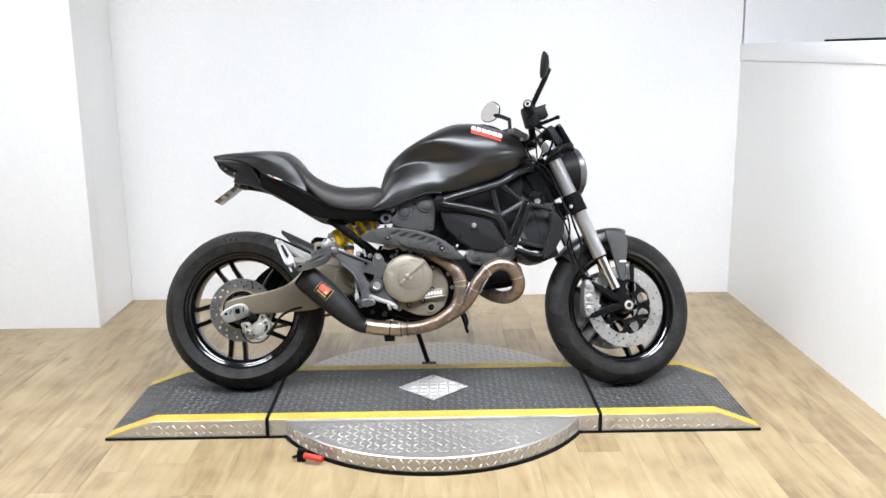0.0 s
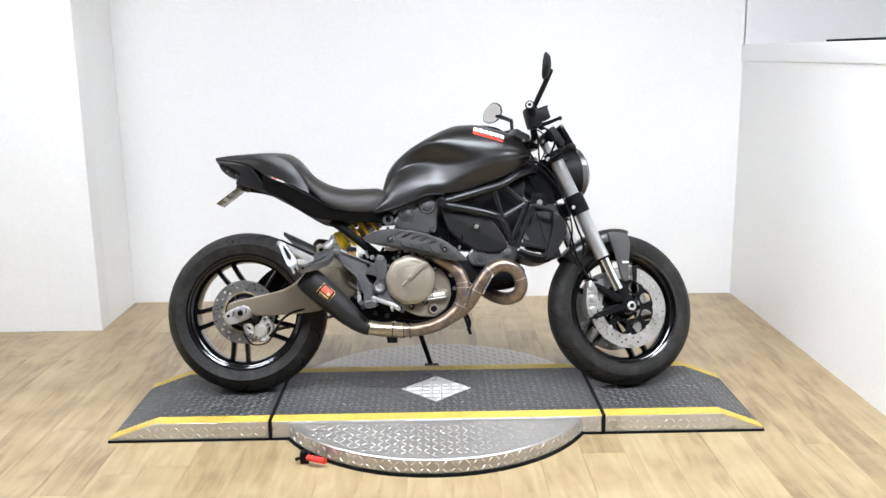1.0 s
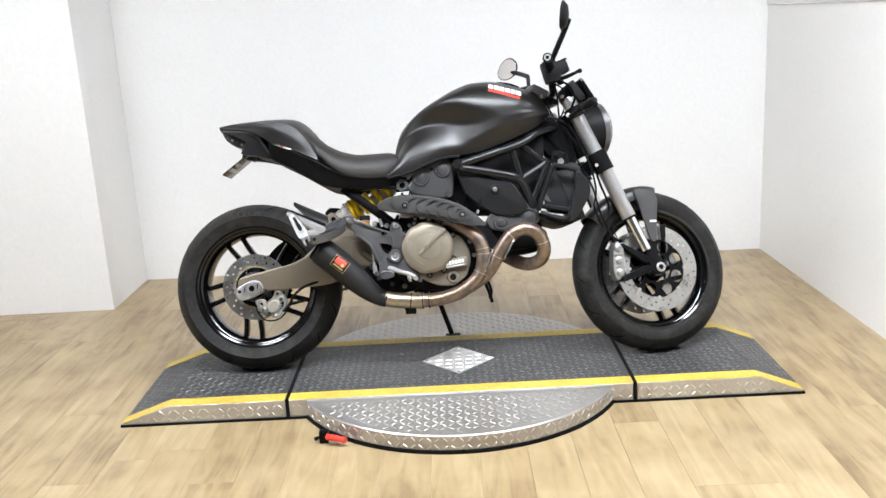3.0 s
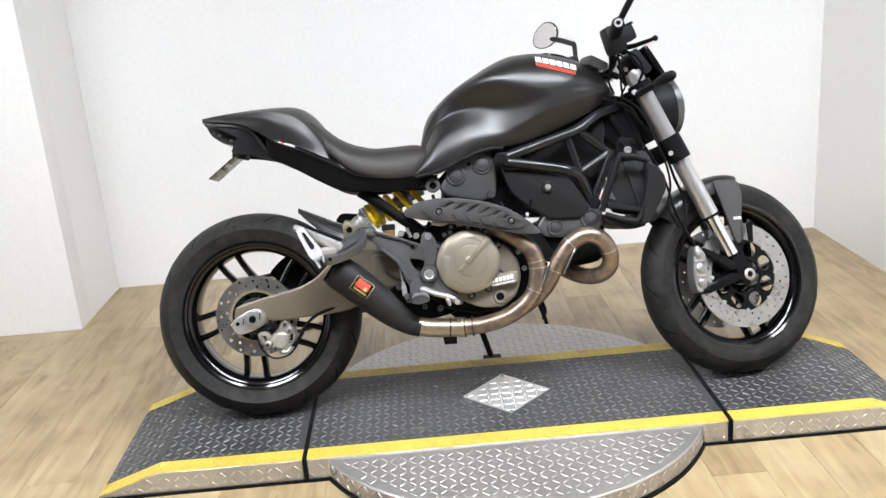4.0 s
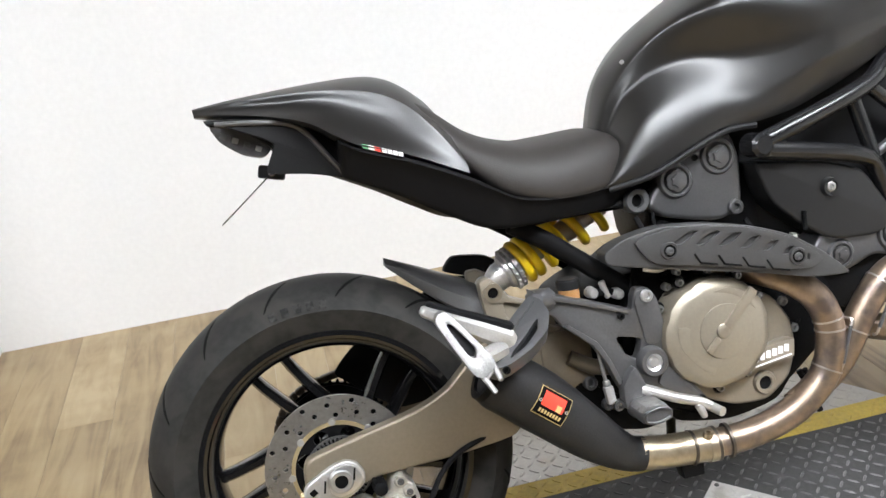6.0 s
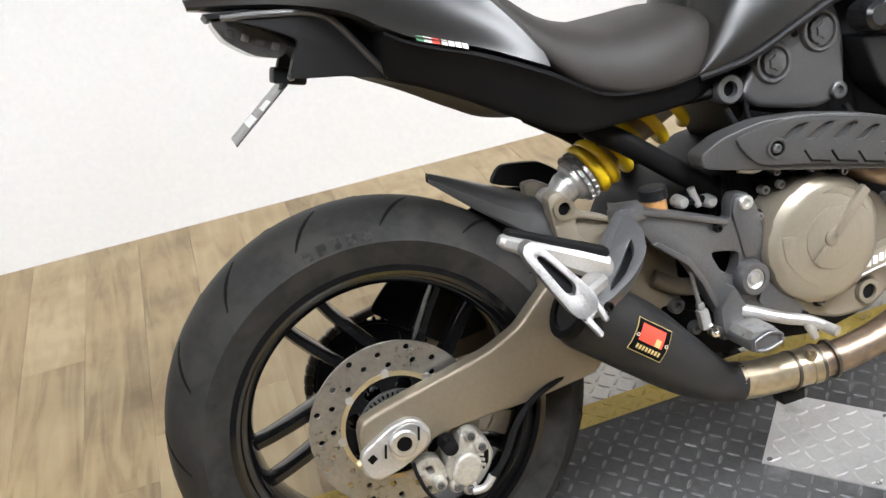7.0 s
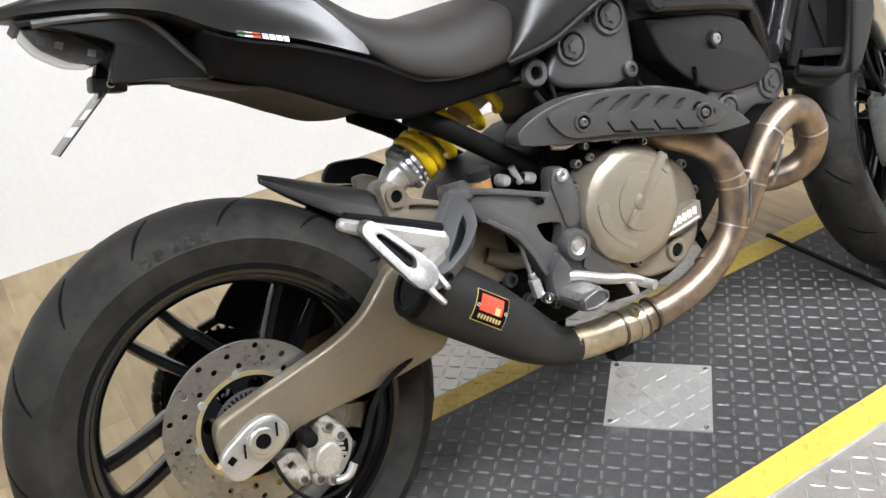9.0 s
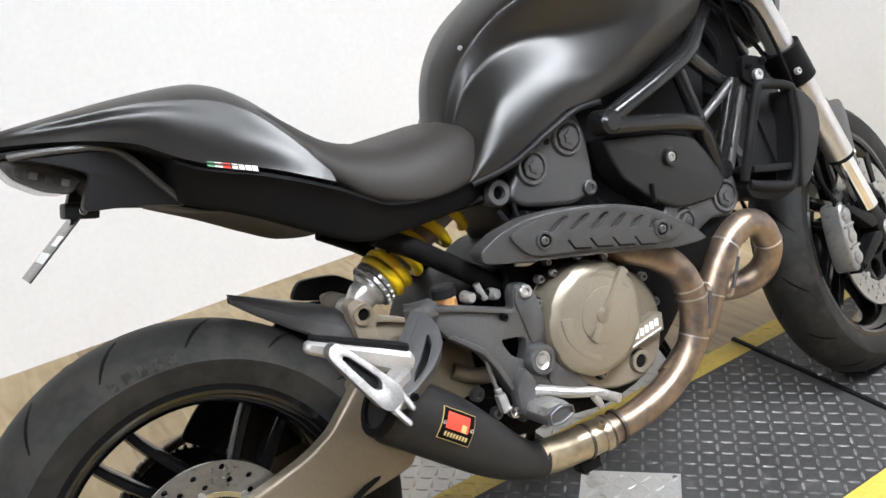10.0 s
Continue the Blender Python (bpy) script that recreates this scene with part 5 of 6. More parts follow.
shelf = part("raised_band", prism([(0.694, 0.354), (0.786, 0.364), (0.789, 0.394), (0.778, 0.397), (0.702, 0.386)], -0.163, -0.140, 0.004), BRONZE, clutch)
for k in range(6):
    f = k / 6
    x, z = 0.710 + 0.068 * f, 0.375 + 0.009 * f
    part("white_mark", block((x + 0.005, -0.1633, z), (0.0082, 0.0012, 0.0125), 0, turned(0, 8, 0)), WHITE_PRINT, shelf)
part("white_line", block((0.746, -0.1633, 0.3655), (0.068, 0.0012, 0.0028), 0, turned(0, -7.5, 0)), WHITE_PRINT, shelf)
part("bracket", block((0.632, -0.135, 0.552), (0.020, 0.012, 0.024), 0.003), BRASS, engine, "small plated bracket")
part("hose_clip", tube([(0.552, -0.13, 0.558), (0.575, -0.135, 0.552), (0.60, -0.13, 0.556)], 0.006, 8), CAST_SILVER, engine)
for x, z in ((0.590, 0.535), (0.700, 0.545), (0.725, 0.545), (0.545, 0.5), (0.80, 0.45), (0.815, 0.40)):
    part("bolt", bolt((x, -0.113, z), (0, -1, 0), 0.008, 0.012), CAST_SILVER if x > 0.69 else CAST_BLACK, engine)
for x, z, r, m in ((0.700, 0.527, 0.0075, CAST_SILVER), (0.772, 0.508, 0.0085, CAST_SILVER), (0.606, 0.541, 0.006, CAST_SILVER), (0.650, 0.540, 0.006, CALIPER), (0.585, 0.520, 0.007, CALIPER), (0.735, 0.532, 0.005, CALIPER)):
    part("bolt", bolt((x, -0.128, z), (0, -1, 0), r, 0.014), m, engine)
part("hose_guide", tube([(0.672, -0.134, 0.540), (0.690, -0.136, 0.532), (0.708, -0.134, 0.516), (0.724, -0.130, 0.505)], 0.0028, 6), CALIPER, engine)
part("breather_hose", tube([(0.575, -0.110, 0.560), (0.610, -0.122, 0.552), (0.660, -0.124, 0.548), (0.720, -0.118, 0.536), (0.780, -0.104, 0.522)], 0.006, 8), RUBBER, engine)
part("wire", tube([(0.80, -0.11, 0.412), (0.82, -0.12, 0.405), (0.845, -0.10, 0.42)], 0.003, 6), RUBBER, engine)
for pts, r in (
    ([(0.560, -0.105, 0.640), (0.575, -0.118, 0.600), (0.600, -0.120, 0.575), (0.640, -0.112, 0.566)], 0.005),
    ([(0.545, -0.112, 0.560), (0.528, -0.128, 0.520), (0.525, -0.124, 0.470), (0.540, -0.118, 0.420)], 0.006),
    ([(0.760, -0.098, 0.600), (0.775, -0.112, 0.570), (0.810, -0.116, 0.552), (0.850, -0.108, 0.556)], 0.005),
    ([(0.600, -0.096, 0.660), (0.588, -0.112, 0.632), (0.592, -0.116, 0.605)], 0.0035),
):
    part("hose", tube(pts, r, 8), RUBBER, engine)
for x, y, z in ((0.612, -0.122, 0.574), (0.665, -0.120, 0.566), (0.835, -0.116, 0.556)):
    part("hose_clip", lathe([(-0.004, 0.005), (-0.004, 0.008), (0.004, 0.008), (0.004, 0.005)], (x, y, z), (1, 0, -0.2), 14, ring=True), CAST_SILVER, engine)
part("sump", prism([(0.56, 0.31), (0.60, 0.262), (0.70, 0.245), (0.80, 0.262), (0.86, 0.35)], -0.08, 0.10, 0.010, soft=1), CAST_BLACK, engine)

# exhaust
H1 = [(0.690, -0.095, 0.535), (0.745, -0.145, 0.519), (0.797, -0.168, 0.491), (0.835, -0.176, 0.449), (0.846, -0.178, 0.391), (0.827, -0.175, 0.325), (0.771, -0.170, 0.277), (0.698, -0.164, 0.252), (0.620, -0.158, 0.246), (0.535, -0.156, 0.252)]
ex = part("exhaust_header", tube(H1, 0.0245, 20, 8), HEADER, bike, "heat-tinted steel exhaust header", sharp=60)
H2 = [(0.775, -0.166, 0.281), (0.818, -0.162, 0.303), (0.868, -0.166, 0.345), (0.912, -0.174, 0.420), (0.950, -0.178, 0.467), (0.995, -0.178, 0.485), (1.040, -0.173, 0.468), (1.064, -0.162, 0.420), (1.056, -0.140, 0.376), (1.018, -0.108, 0.357), (0.974, -0.072, 0.366), (0.930, -0.035, 0.392)]
part("front_header", tube(H2, 0.0245, 20, 8), HEADER, ex)


def band_on(pts, u, width, r, name, material, parent, label=""):
    way = spline(pts, 10)
    k = int(u * (len(way) - 2))
    d = (way[k + 1] - way[k]).normalized()
    part(name, lathe([(-width / 2, r - 0.002), (-width / 2, r), (width / 2, r), (width / 2, r - 0.002)], way[k], d, 28), material, parent, label)


for u in (0.40, 0.435, 0.55):
    band_on(H1, u, 0.003, 0.0256, "weld_bead", HEADER_WELD, ex)
for u in (0.245, 0.36, 0.62):
    band_on(H2, u, 0.003, 0.0256, "weld_bead", HEADER_WELD, ex)
for a, b in (((0.874, -0.194, 0.405), (0.852, -0.196, 0.345)), ((0.952, -0.196, 0.440), (0.925, -0.196, 0.392))):
    sp = part("spring", tube([a, tuple((p + q) / 2 for p, q in zip(a, b)), b], 0.0030, 8), CAST_GREY, ex, "steel joint spring")
    for p, s in ((a, 1), (b, -1)):
        part("spring_hook", tube([p, (p[0] + 0.004 * s, p[1] + 0.003, p[2] + 0.010 * s), (p[0] - 0.004, p[1] + 0.012, p[2] + 0.014 * s)], 0.0026, 6), HEADER_WELD, sp)
part("sleeve", tube([(0.612, -0.1575, 0.2463), (0.575, -0.1565, 0.2485), (0.525, -0.1562, 0.253), (0.488, -0.158, 0.261)], 0.0275, 24), SLEEVE, ex, "straw-tinted slip joint")
JOINT = [(0.655, -0.161, 0.2475), (0.600, -0.157, 0.246), (0.545, -0.156, 0.251)]
band_on(JOINT, 0.42, 0.020, 0.0288, "clamp", SLEEVE, ex)
for u in (0.12, 0.32, 0.72):
    band_on(JOINT, u, 0.005, 0.0294, "collar", CHAIN, ex)
part("clamp_bolt", bolt((0.606, -0.174, 0.267), (0.1, -0.4, 0.9), 0.008, 0.010), SLEEVE, ex)
MUF = [(0.496, -0.157, 0.258), (0.470, -0.157, 0.266), (0.436, -0.160, 0.290), (0.396, -0.165, 0.327), (0.340, -0.171, 0.382), (0.288, -0.175, 0.427), (0.256, -0.177, 0.452)]
muffler = part("muffler", tube(MUF, lambda u: knots(u, [(0, 0.0285), (0.14, 0.0295), (0.3, 0.035), (0.48, 0.043), (0.72, 0.0505), (0.9, 0.0500), (1, 0.043)]), 28, 8), MUFFLER, bike, "matt black stubby muffler", sharp=60)
part("outlet", lathe([(0.0, 0.046), (0.010, 0.044), (0.010, 0.034), (-0.02, 0.032), (-0.02, 0.0)], (0.259, -0.177, 0.450), (-0.80, 0, 0.60), 28), CAST_BLACK, muffler)
# badge on the muffler, curved round its side
mid, ax = Vector((0.331, -0.1715, 0.3905)), Vector((-0.765, -0.06, 0.640)).normalized()
out_dir = (Vector((0.10, -1, 0.12)) - ax * Vector((0.10, -1, 0.12)).dot(ax)).normalized()
acr = ax.cross(out_dir).normalized()


def badge(name, a0, a1, c0, c1, lift, material, label=""):
    rings = []
    for i in range(9):
        c = (c0 + (c1 - c0) * i / 8) / 0.0515
        rings.append([mid + ax * s + (out_dir * math.cos(c) + acr * math.sin(c)) * (0.0515 + lift) for s in (a0, (a0 + a1) / 2, a1)])
    part(name, skin(rings, closed=False), material, muffler, label)


badge("badge", -0.029, 0.029, -0.0225, 0.0225, 0.0008, GOLD_PRINT, "black, red and gold badge plate")
badge("badge_field", -0.0278, 0.0278, -0.0213, 0.0213, 0.0014, BLACK_PRINT_SHADE)
badge("badge_red", -0.019, 0.021, -0.006, 0.0165, 0.0020, RED)
badge("badge_gold", -0.015, -0.006, -0.0058, 0.004, 0.0025, GOLD_PRINT)
for k in range(8):
    badge("badge_bar", -0.021 + 0.0053 * k, -0.0175 + 0.0053 * k, -0.0165, -0.0105, 0.0020, GOLD_PRINT)
for s in (-0.0245, 0.0245):
    part("rivet", bolt(mid + ax * s + out_dir * 0.0515, out_dir, 0.0030, 0.003), CHROME, muffler)
part("hanger", prism([(0.555, 0.236), (0.600, 0.236), (0.598, 0.200), (0.562, 0.200)], -0.165, -0.135, 0.004), CAST_BLACK, bike, "black stand bracket under the exhaust")

# heat shield
SET["now"] = AT_ENG @ Matrix(((1, 0, 0, 0), (-0.14, 1, 0, 0.08), (0, 0, 1, -0.010), (0, 0, 0, 1)))
shield = part("heat_shield", prism([(0.472, 0.612), (0.506, 0.630), (0.563, 0.640), (0.631, 0.634), (0.711, 0.617), (0.773, 0.592), (0.822, 0.556), (0.868, 0.512), (0.80, 0.516), (0.725, 0.536), (0.640, 0.554), (0.550, 0.574), (0.474, 0.592)], -0.186, -0.150, 0.012, soft=1, seg=4), GREY_PLASTIC, bike, "dark grey slotted exhaust heat shield")
rows = [[(0.585 + 0.0375 * k - 0.0006 * k * k, 0.610 - 0.0055 * k - 0.0007 * k * k), (0.616 + 0.0375 * k - 0.0014 * k * k, 0.626 - 0.0052 * k - 0.0010 * k * k)] for k in range(7)]
cuts = []
for k, (p, q) in enumerate(rows):
    w = 0.0085 - 0.0004 * k
    cuts.append([(p[0] - w, p[1] - 0.001), (q[0] - w, q[1]), (q[0] + w, q[1] - 0.002), (p[0] + w, p[1] - 0.004)])
panel = part("inner_panel", cut_plate([(0.515, 0.626), (0.60, 0.637), (0.705, 0.616), (0.770, 0.589), (0.822, 0.546), (0.795, 0.532), (0.715, 0.545), (0.630, 0.566), (0.545, 0.582)], cuts, -0.192, -0.180, 0.0025), GREY_PLASTIC, shield)
# Black lines on the panel stand in for shade in four arrow-shaped recesses.
for k in range(4):
    x, z = 0.618 + 0.038 * k, 0.5785 - 0.0080 * k - 0.0006 * k * k
    part("chevron", tube([(x - 0.006, -0.1925, z + 0.010), (x + 0.002, -0.1925, z - 0.006), (x + 0.028, -0.1925, z - 0.013)], 0.0016, 6, smooth=False), CAST_BLACK, shield)
for x, z in ((0.573, 0.600), (0.776, 0.556)):
    part("bolt_cup", lathe([(-0.1955, 0.0105), (-0.1955, 0.0135), (-0.190, 0.0155), (-0.190, 0.0105)], (x, 0, z), sides=24, ring=True), GREY_PLASTIC, shield)
    # Cup bottom blackened in place of the shade in it.
    part("cup_floor", lathe([(-0.1925, 0), (-0.1925, 0.0105), (-0.189, 0.0105), (-0.189, 0)], (x, 0, z), sides=24), BLACK_PRINT_SHADE, shield)
    part("bolt", bolt((x, -0.1925, z), (0, -1, 0), 0.0062, 0.0035), CAST_GREY, shield)

SET["now"] = None
# rider's heel plate and pegs
heel = part("footrest_bracket", cut_plate([(0.338, 0.552), (0.365, 0.545), (0.425, 0.521), (0.482, 0.496), (0.507, 0.489), (0.511, 0.512), (0.519, 0.524), (0.539, 0.521), (0.551, 0.502), (0.557, 0.467), (0.559, 0.442), (0.552, 0.413), (0.566, 0.378), (0.603, 0.335), (0.620, 0.309), (0.611, 0.298), (0.555, 0.331), (0.513, 0.343), (0.476, 0.347), (0.463, 0.372), (0.447, 0.415), (0.430, 0.447), (0.385, 0.484), (0.374, 0.505), (0.345, 0.520)],
            [[(0.469, 0.452), (0.517, 0.440), (0.503, 0.404), (0.482, 0.420)]], -0.158, -0.134, 0.005), CAST_GREY, bike, "dark grey cast footrest bracket")
part("top_flange", prism([(0.342, 0.553), (0.425, 0.522), (0.500, 0.492), (0.499, 0.484), (0.425, 0.513), (0.342, 0.543)], -0.166, -0.125, 0.003), CAST_GREY, heel)
part("lower_rib", prism([(0.384, 0.486), (0.392, 0.488), (0.437, 0.450), (0.455, 0.416), (0.470, 0.374), (0.463, 0.370), (0.447, 0.413), (0.430, 0.444)], -0.165, -0.150, 0.002), CAST_GREY, heel)
part("raised_leg", prism([(0.509, 0.500), (0.517, 0.521), (0.537, 0.518), (0.548, 0.500), (0.554, 0.466), (0.554, 0.436), (0.540, 0.426), (0.520, 0.428), (0.516, 0.462)], -0.162, -0.152, 0.0035, soft=1, seg=2), CAST_GREY, heel)
part("raised_toe", prism([(0.550, 0.388), (0.570, 0.366), (0.600, 0.328), (0.606, 0.308), (0.585, 0.318), (0.553, 0.338), (0.530, 0.360)], -0.164, -0.152, 0.004, soft=1), CAST_GREY, heel)
nut = part("pivot_ring", lathe([(-0.176, 0.015), (-0.176, 0.022), (-0.172, 0.025), (-0.158, 0.026), (-0.158, 0.015)], (0.525, 0, 0.399), sides=36, ring=True), CAST_GREY, heel)
part("pivot_bolt", lathe([(-0.174, 0), (-0.174, 0.007), (-0.170, 0.010), (-0.173, 0.0145), (-0.160, 0.015), (-0.160, 0)], (0.525, 0, 0.399), sides=24), SILVER, heel, "silver pivot bolt")
for x, z, r in ((0.531, 0.509, 0.0105), (0.483, 0.484, 0.006), (0.604, 0.318, 0.006)):
    part("bolt", bolt((x, -0.160, z), (0, -1, 0), r, 0.008), SILVER if r > 0.008 else CAST_BLACK, heel)
HANG = Matrix(((0.818, -0.0317, 0.5743, 0.340), (-0.4632, 0.5557, 0.6904, -0.168), (-0.3411, -0.8308, 0.4399, 0.546), (0, 0, 0, 1)))
hp = part("passenger_bracket", cut_plate([(-0.0065, 0.002), (-0.017, -0.056), (-0.0243, -0.111), (-0.0251, -0.154), (-0.017, -0.167), (-0.004, -0.167), (0.0097, -0.154), (0.0316, -0.1106), (0.043, -0.0618), (0.0341, -0.0238), (0.0154, -0.002)],
                 [[(0.021, -0.044), (0.0275, -0.066), (0.022, -0.106), (0.007, -0.142), (0.006, -0.128), (0.014, -0.088), (0.018, -0.056)]], 0.0, 0.026, 0.004), CAST_GREY, bike, "dark grey slotted passenger footrest bracket", sharp=45, by=HANG)
# Black sheet added behind the slot in place of the shade in it.
part("slot_back", prism([(-0.006, -0.150), (0.004, -0.152), (0.026, -0.108), (0.034, -0.062), (0.022, -0.036), (0.006, -0.060), (0.000, -0.100)], 0.012, 0.022, 0.001), CAST_BLACK, hp, by=HANG)
part("outer_rib", cut_plate([(-0.006, 0.000), (-0.0165, -0.056), (-0.0238, -0.111), (-0.0245, -0.150), (-0.016, -0.162), (-0.010, -0.150), (-0.010, -0.111), (-0.003, -0.060), (0.006, -0.010)], [], -0.004, 0.006, 0.002), CAST_GREY, hp, by=HANG)
part("root", bar((0.345, -0.172, 0.540), (0.362, -0.140, 0.533), (0, 0, 1), (0.034, 0.030), (0.05, 0.036)), CAST_GREY, hp)
part("bolt", bolt((0.252, -0.284, 0.470), (0, -1, 0), 0.006, 0.006), CAST_BLACK, hp)
peg = part("passenger_peg", bar((0.150, -0.226, 0.571), (0.282, -0.238, 0.497), (0.25, 0, 1), (0.022, 0.017), (0.030, 0.034)), CAST_SILVER, bike, "silver folded passenger peg")
part("rubber", bar((0.160, -0.222, 0.577), (0.284, -0.233, 0.519), (0.25, 0, 1), (0.019, 0.012), (0.026, 0.014)), RUBBER, peg, "black rubber tread")
part("peg_web", bar((0.212, -0.288, 0.492), (0.262, -0.245, 0.494), (0.25, 0, 1), (0.026, 0.020), (0.030, 0.022)), CAST_SILVER, peg)
TILT = Matrix(((1, 0, 0, 0), (0, 1, 0.45, -0.260 - 0.45 * 0.556), (0, 0, 1, 0), (0, 0, 0, 1)))
link = part("peg_link", cut_plate([(0.161, 0.556), (0.167, 0.567), (0.181, 0.571), (0.236, 0.494), (0.231, 0.481), (0.212, 0.471), (0.199, 0.477)], [[(0.176, 0.551), (0.184, 0.552), (0.213, 0.511), (0.208, 0.500), (0.199, 0.503)]], -0.012, 0.008, 0.0028), PEG_ALLOY, bike, "silver slotted peg plate", by=TILT)
part("fork_tine", bar((0.229, -0.002, 0.496), (0.238, -0.004, 0.462), (0.8, 0, 0.6), (0.012, 0.009), (0.010, 0.008)), PEG_ALLOY, link, by=TILT)
part("fork_tine", bar((0.208, -0.002, 0.484), (0.226, -0.004, 0.448), (0.8, 0, 0.6), (0.012, 0.009), (0.010, 0.008)), PEG_ALLOY, link, by=TILT)
# Added black filler keeps the peg plate's slot as dark as its shade.
part("slot_back", prism([(0.170, 0.556), (0.186, 0.556), (0.218, 0.510), (0.210, 0.495), (0.196, 0.498)], -0.002, 0.006, 0.001), CAST_BLACK, link, by=TILT)
part("pin", lathe([(0, 0), (0, 0.005), (0.026, 0.005), (0.026, 0)], (0.212, -0.002, 0.466), (0.8, 0, 0.6), 10), PEG_ALLOY, link, by=TILT)
SET["now"] = AT_HEEL
pivot = part("swingarm_pivot", prism([(0.385, 0.415), (0.395, 0.470), (0.425, 0.520), (0.490, 0.548), (0.560, 0.550), (0.600, 0.500), (0.600, 0.370), (0.560, 0.325), (0.500, 0.330), (0.430, 0.372)], -0.100, 0.100, 0.010, soft=1), CAST_BLACK, bike, "black cast swingarm pivot housing")
part("lower_case", prism([(0.395, 0.420), (0.520, 0.430), (0.600, 0.360), (0.600, 0.285), (0.520, 0.268), (0.430, 0.292), (0.395, 0.340)], -0.096, 0.096, 0.010, soft=1), CAST_BLACK, pivot, "black lower engine mount")
for x, z, r in ((0.455, 0.335, 0.010), (0.500, 0.310, 0.008), (0.545, 0.300, 0.010), (0.430, 0.378, 0.012)):
    part("bolt", bolt((x, -0.100, z), (0, -1, 0), r, 0.012), CAST_GREY, pivot)
part("rib", block((0.470, -0.101, 0.440), (0.11, 0.010, 0.014), 0.004, turned(0, 38, 0)), BRONZE_DARK, pivot, "bronze-grey cross rib")
part("linkage", tube([(0.400, -0.104, 0.430), (0.440, -0.108, 0.405), (0.490, -0.108, 0.395)], 0.013, 12), BRONZE_DARK, pivot, "bronze-grey suspension link")
SET["now"] = AT_HEEL @ Matrix.Translation((0.006, 0, -0.016))
rp = part("rider_peg", prism([(0.458, 0.352), (0.460, 0.366), (0.488, 0.374), (0.510, 0.366), (0.508, 0.354), (0.480, 0.347)], -0.232, -0.165, 0.007, soft=1), CAST_GREY, bike, "ribbed alloy rider footpeg")
part("peg_rubber", prism([(0.460, 0.368), (0.468, 0.377), (0.500, 0.377), (0.508, 0.367)], -0.228, -0.175, 0.004), CALIPER, rp)
part("peg_end", hoop([(0.461, 0.352), (0.462, 0.370), (0.488, 0.377), (0.508, 0.369), (0.507, 0.354), (0.482, 0.348)], 0.004, -0.236, -0.229), CAST_GREY, rp)
part("peg_mount", prism([(0.455, 0.40), (0.48, 0.43), (0.492, 0.40), (0.51, 0.36), (0.48, 0.345), (0.455, 0.36)], -0.176, -0.150, 0.004, soft=1), CAST_GREY, rp)
SET["now"] = None
bl = part("brake_lever", tube([(0.500, -0.170, 0.358), (0.515, -0.180, 0.353), (0.545, -0.200, 0.341), (0.576, -0.215, 0.332), (0.597, -0.222, 0.318)], lambda u: 0.0095 - 0.002 * u, 12), CAST_SILVER, bike, "silver rear brake lever")
part("toe_tip", tube([(0.590, -0.212, 0.322), (0.600, -0.240, 0.316)], 0.0080, 10), CAST_SILVER, bl)
part("toe_arm", bar((0.572, -0.215, 0.330), (0.578, -0.222, 0.306), (1, 0, 0), (0.012, 0.014), (0.008, 0.010)), CAST_SILVER, bl)
SET["now"] = AT_HEEL
mc = part("master_cylinder", tube([(0.437, -0.150, 0.440), (0.440, -0.152, 0.40), (0.444, -0.154, 0.370)], 0.0032, 10), CALIPER, bike, "small brake master cylinder and rod")
part("clevis", block((0.444, -0.154, 0.368), (0.015, 0.014, 0.030), 0.003, turned(0, -6, 0)), CAST_SILVER, mc)
part("lock_nut", bolt((0.442, -0.153, 0.384), (-0.05, 0, 1), 0.0062, 0.008), CALIPER, mc)
part("joint", bolt((0.452, -0.162, 0.352), (0, -1, 0), 0.010, 0.010), CHROME, mc)
res = part("fluid_bottle", lathe([(0, 0), (0, 0.017), (0.028, 0.018), (0.028, 0)], (0.412, -0.120, 0.520), (0, 0, 1), 20), AMBER, bike, "amber brake fluid bottle")
part("lid", lathe([(0, 0), (0, 0.020), (0.014, 0.020), (0.017, 0.017), (0.017, 0)], (0.412, -0.120, 0.548), (0, 0, 1), 20), PLASTIC, res, "black bottle lid")
part("hose_joint", tube([(0.44, -0.122, 0.535), (0.462, -0.126, 0.532), (0.485, -0.124, 0.528)], 0.0058, 10), RUBBER, bike, "black hose elbow")
part("hose_joint", tube([(0.466, -0.128, 0.550), (0.470, -0.128, 0.536), (0.476, -0.126, 0.522)], 0.0055, 10), CAST_SILVER, bike)
for x, z in ((0.448, 0.534), (0.492, 0.524)):
    part("banjo", lathe([(-0.138, 0), (-0.138, 0.006), (-0.134, 0.009), (-0.116, 0.010), (-0.116, 0)], (x, 0, z), sides=16), CAST_SILVER, bike, "plated banjo bolt")
part("hose", tube([(0.468, -0.116, 0.535), (0.485, -0.114, 0.552), (0.505, -0.108, 0.535), (0.53, -0.1, 0.50)], 0.004, 8), RUBBER, bike)

# rear shock
SA, SB = Vector((0.305, -0.036, 0.567)), Vector((0.530, -0.030, 0.664))
dirn = (SB - SA).normalized()
shock = part("shock", lathe([(-0.006, 0), (-0.006, 0.014), (0.002, 0.019), (0.012, 0.0235), (0.016, 0.0245), (0.018, 0.0235), (0.022, 0.0245), (0.024, 0.0235), (0.028, 0.030), (0.034, 0.031), (0.034, 0.020), (0.050, 0.020), (0.12, 0.016), (0.235, 0.016), (0.235, 0)], SA, dirn, 32), BARE_ALU, bike, "silver rear shock absorber")
a1 = dirn.orthogonal().normalized()
a2 = dirn.cross(a1)
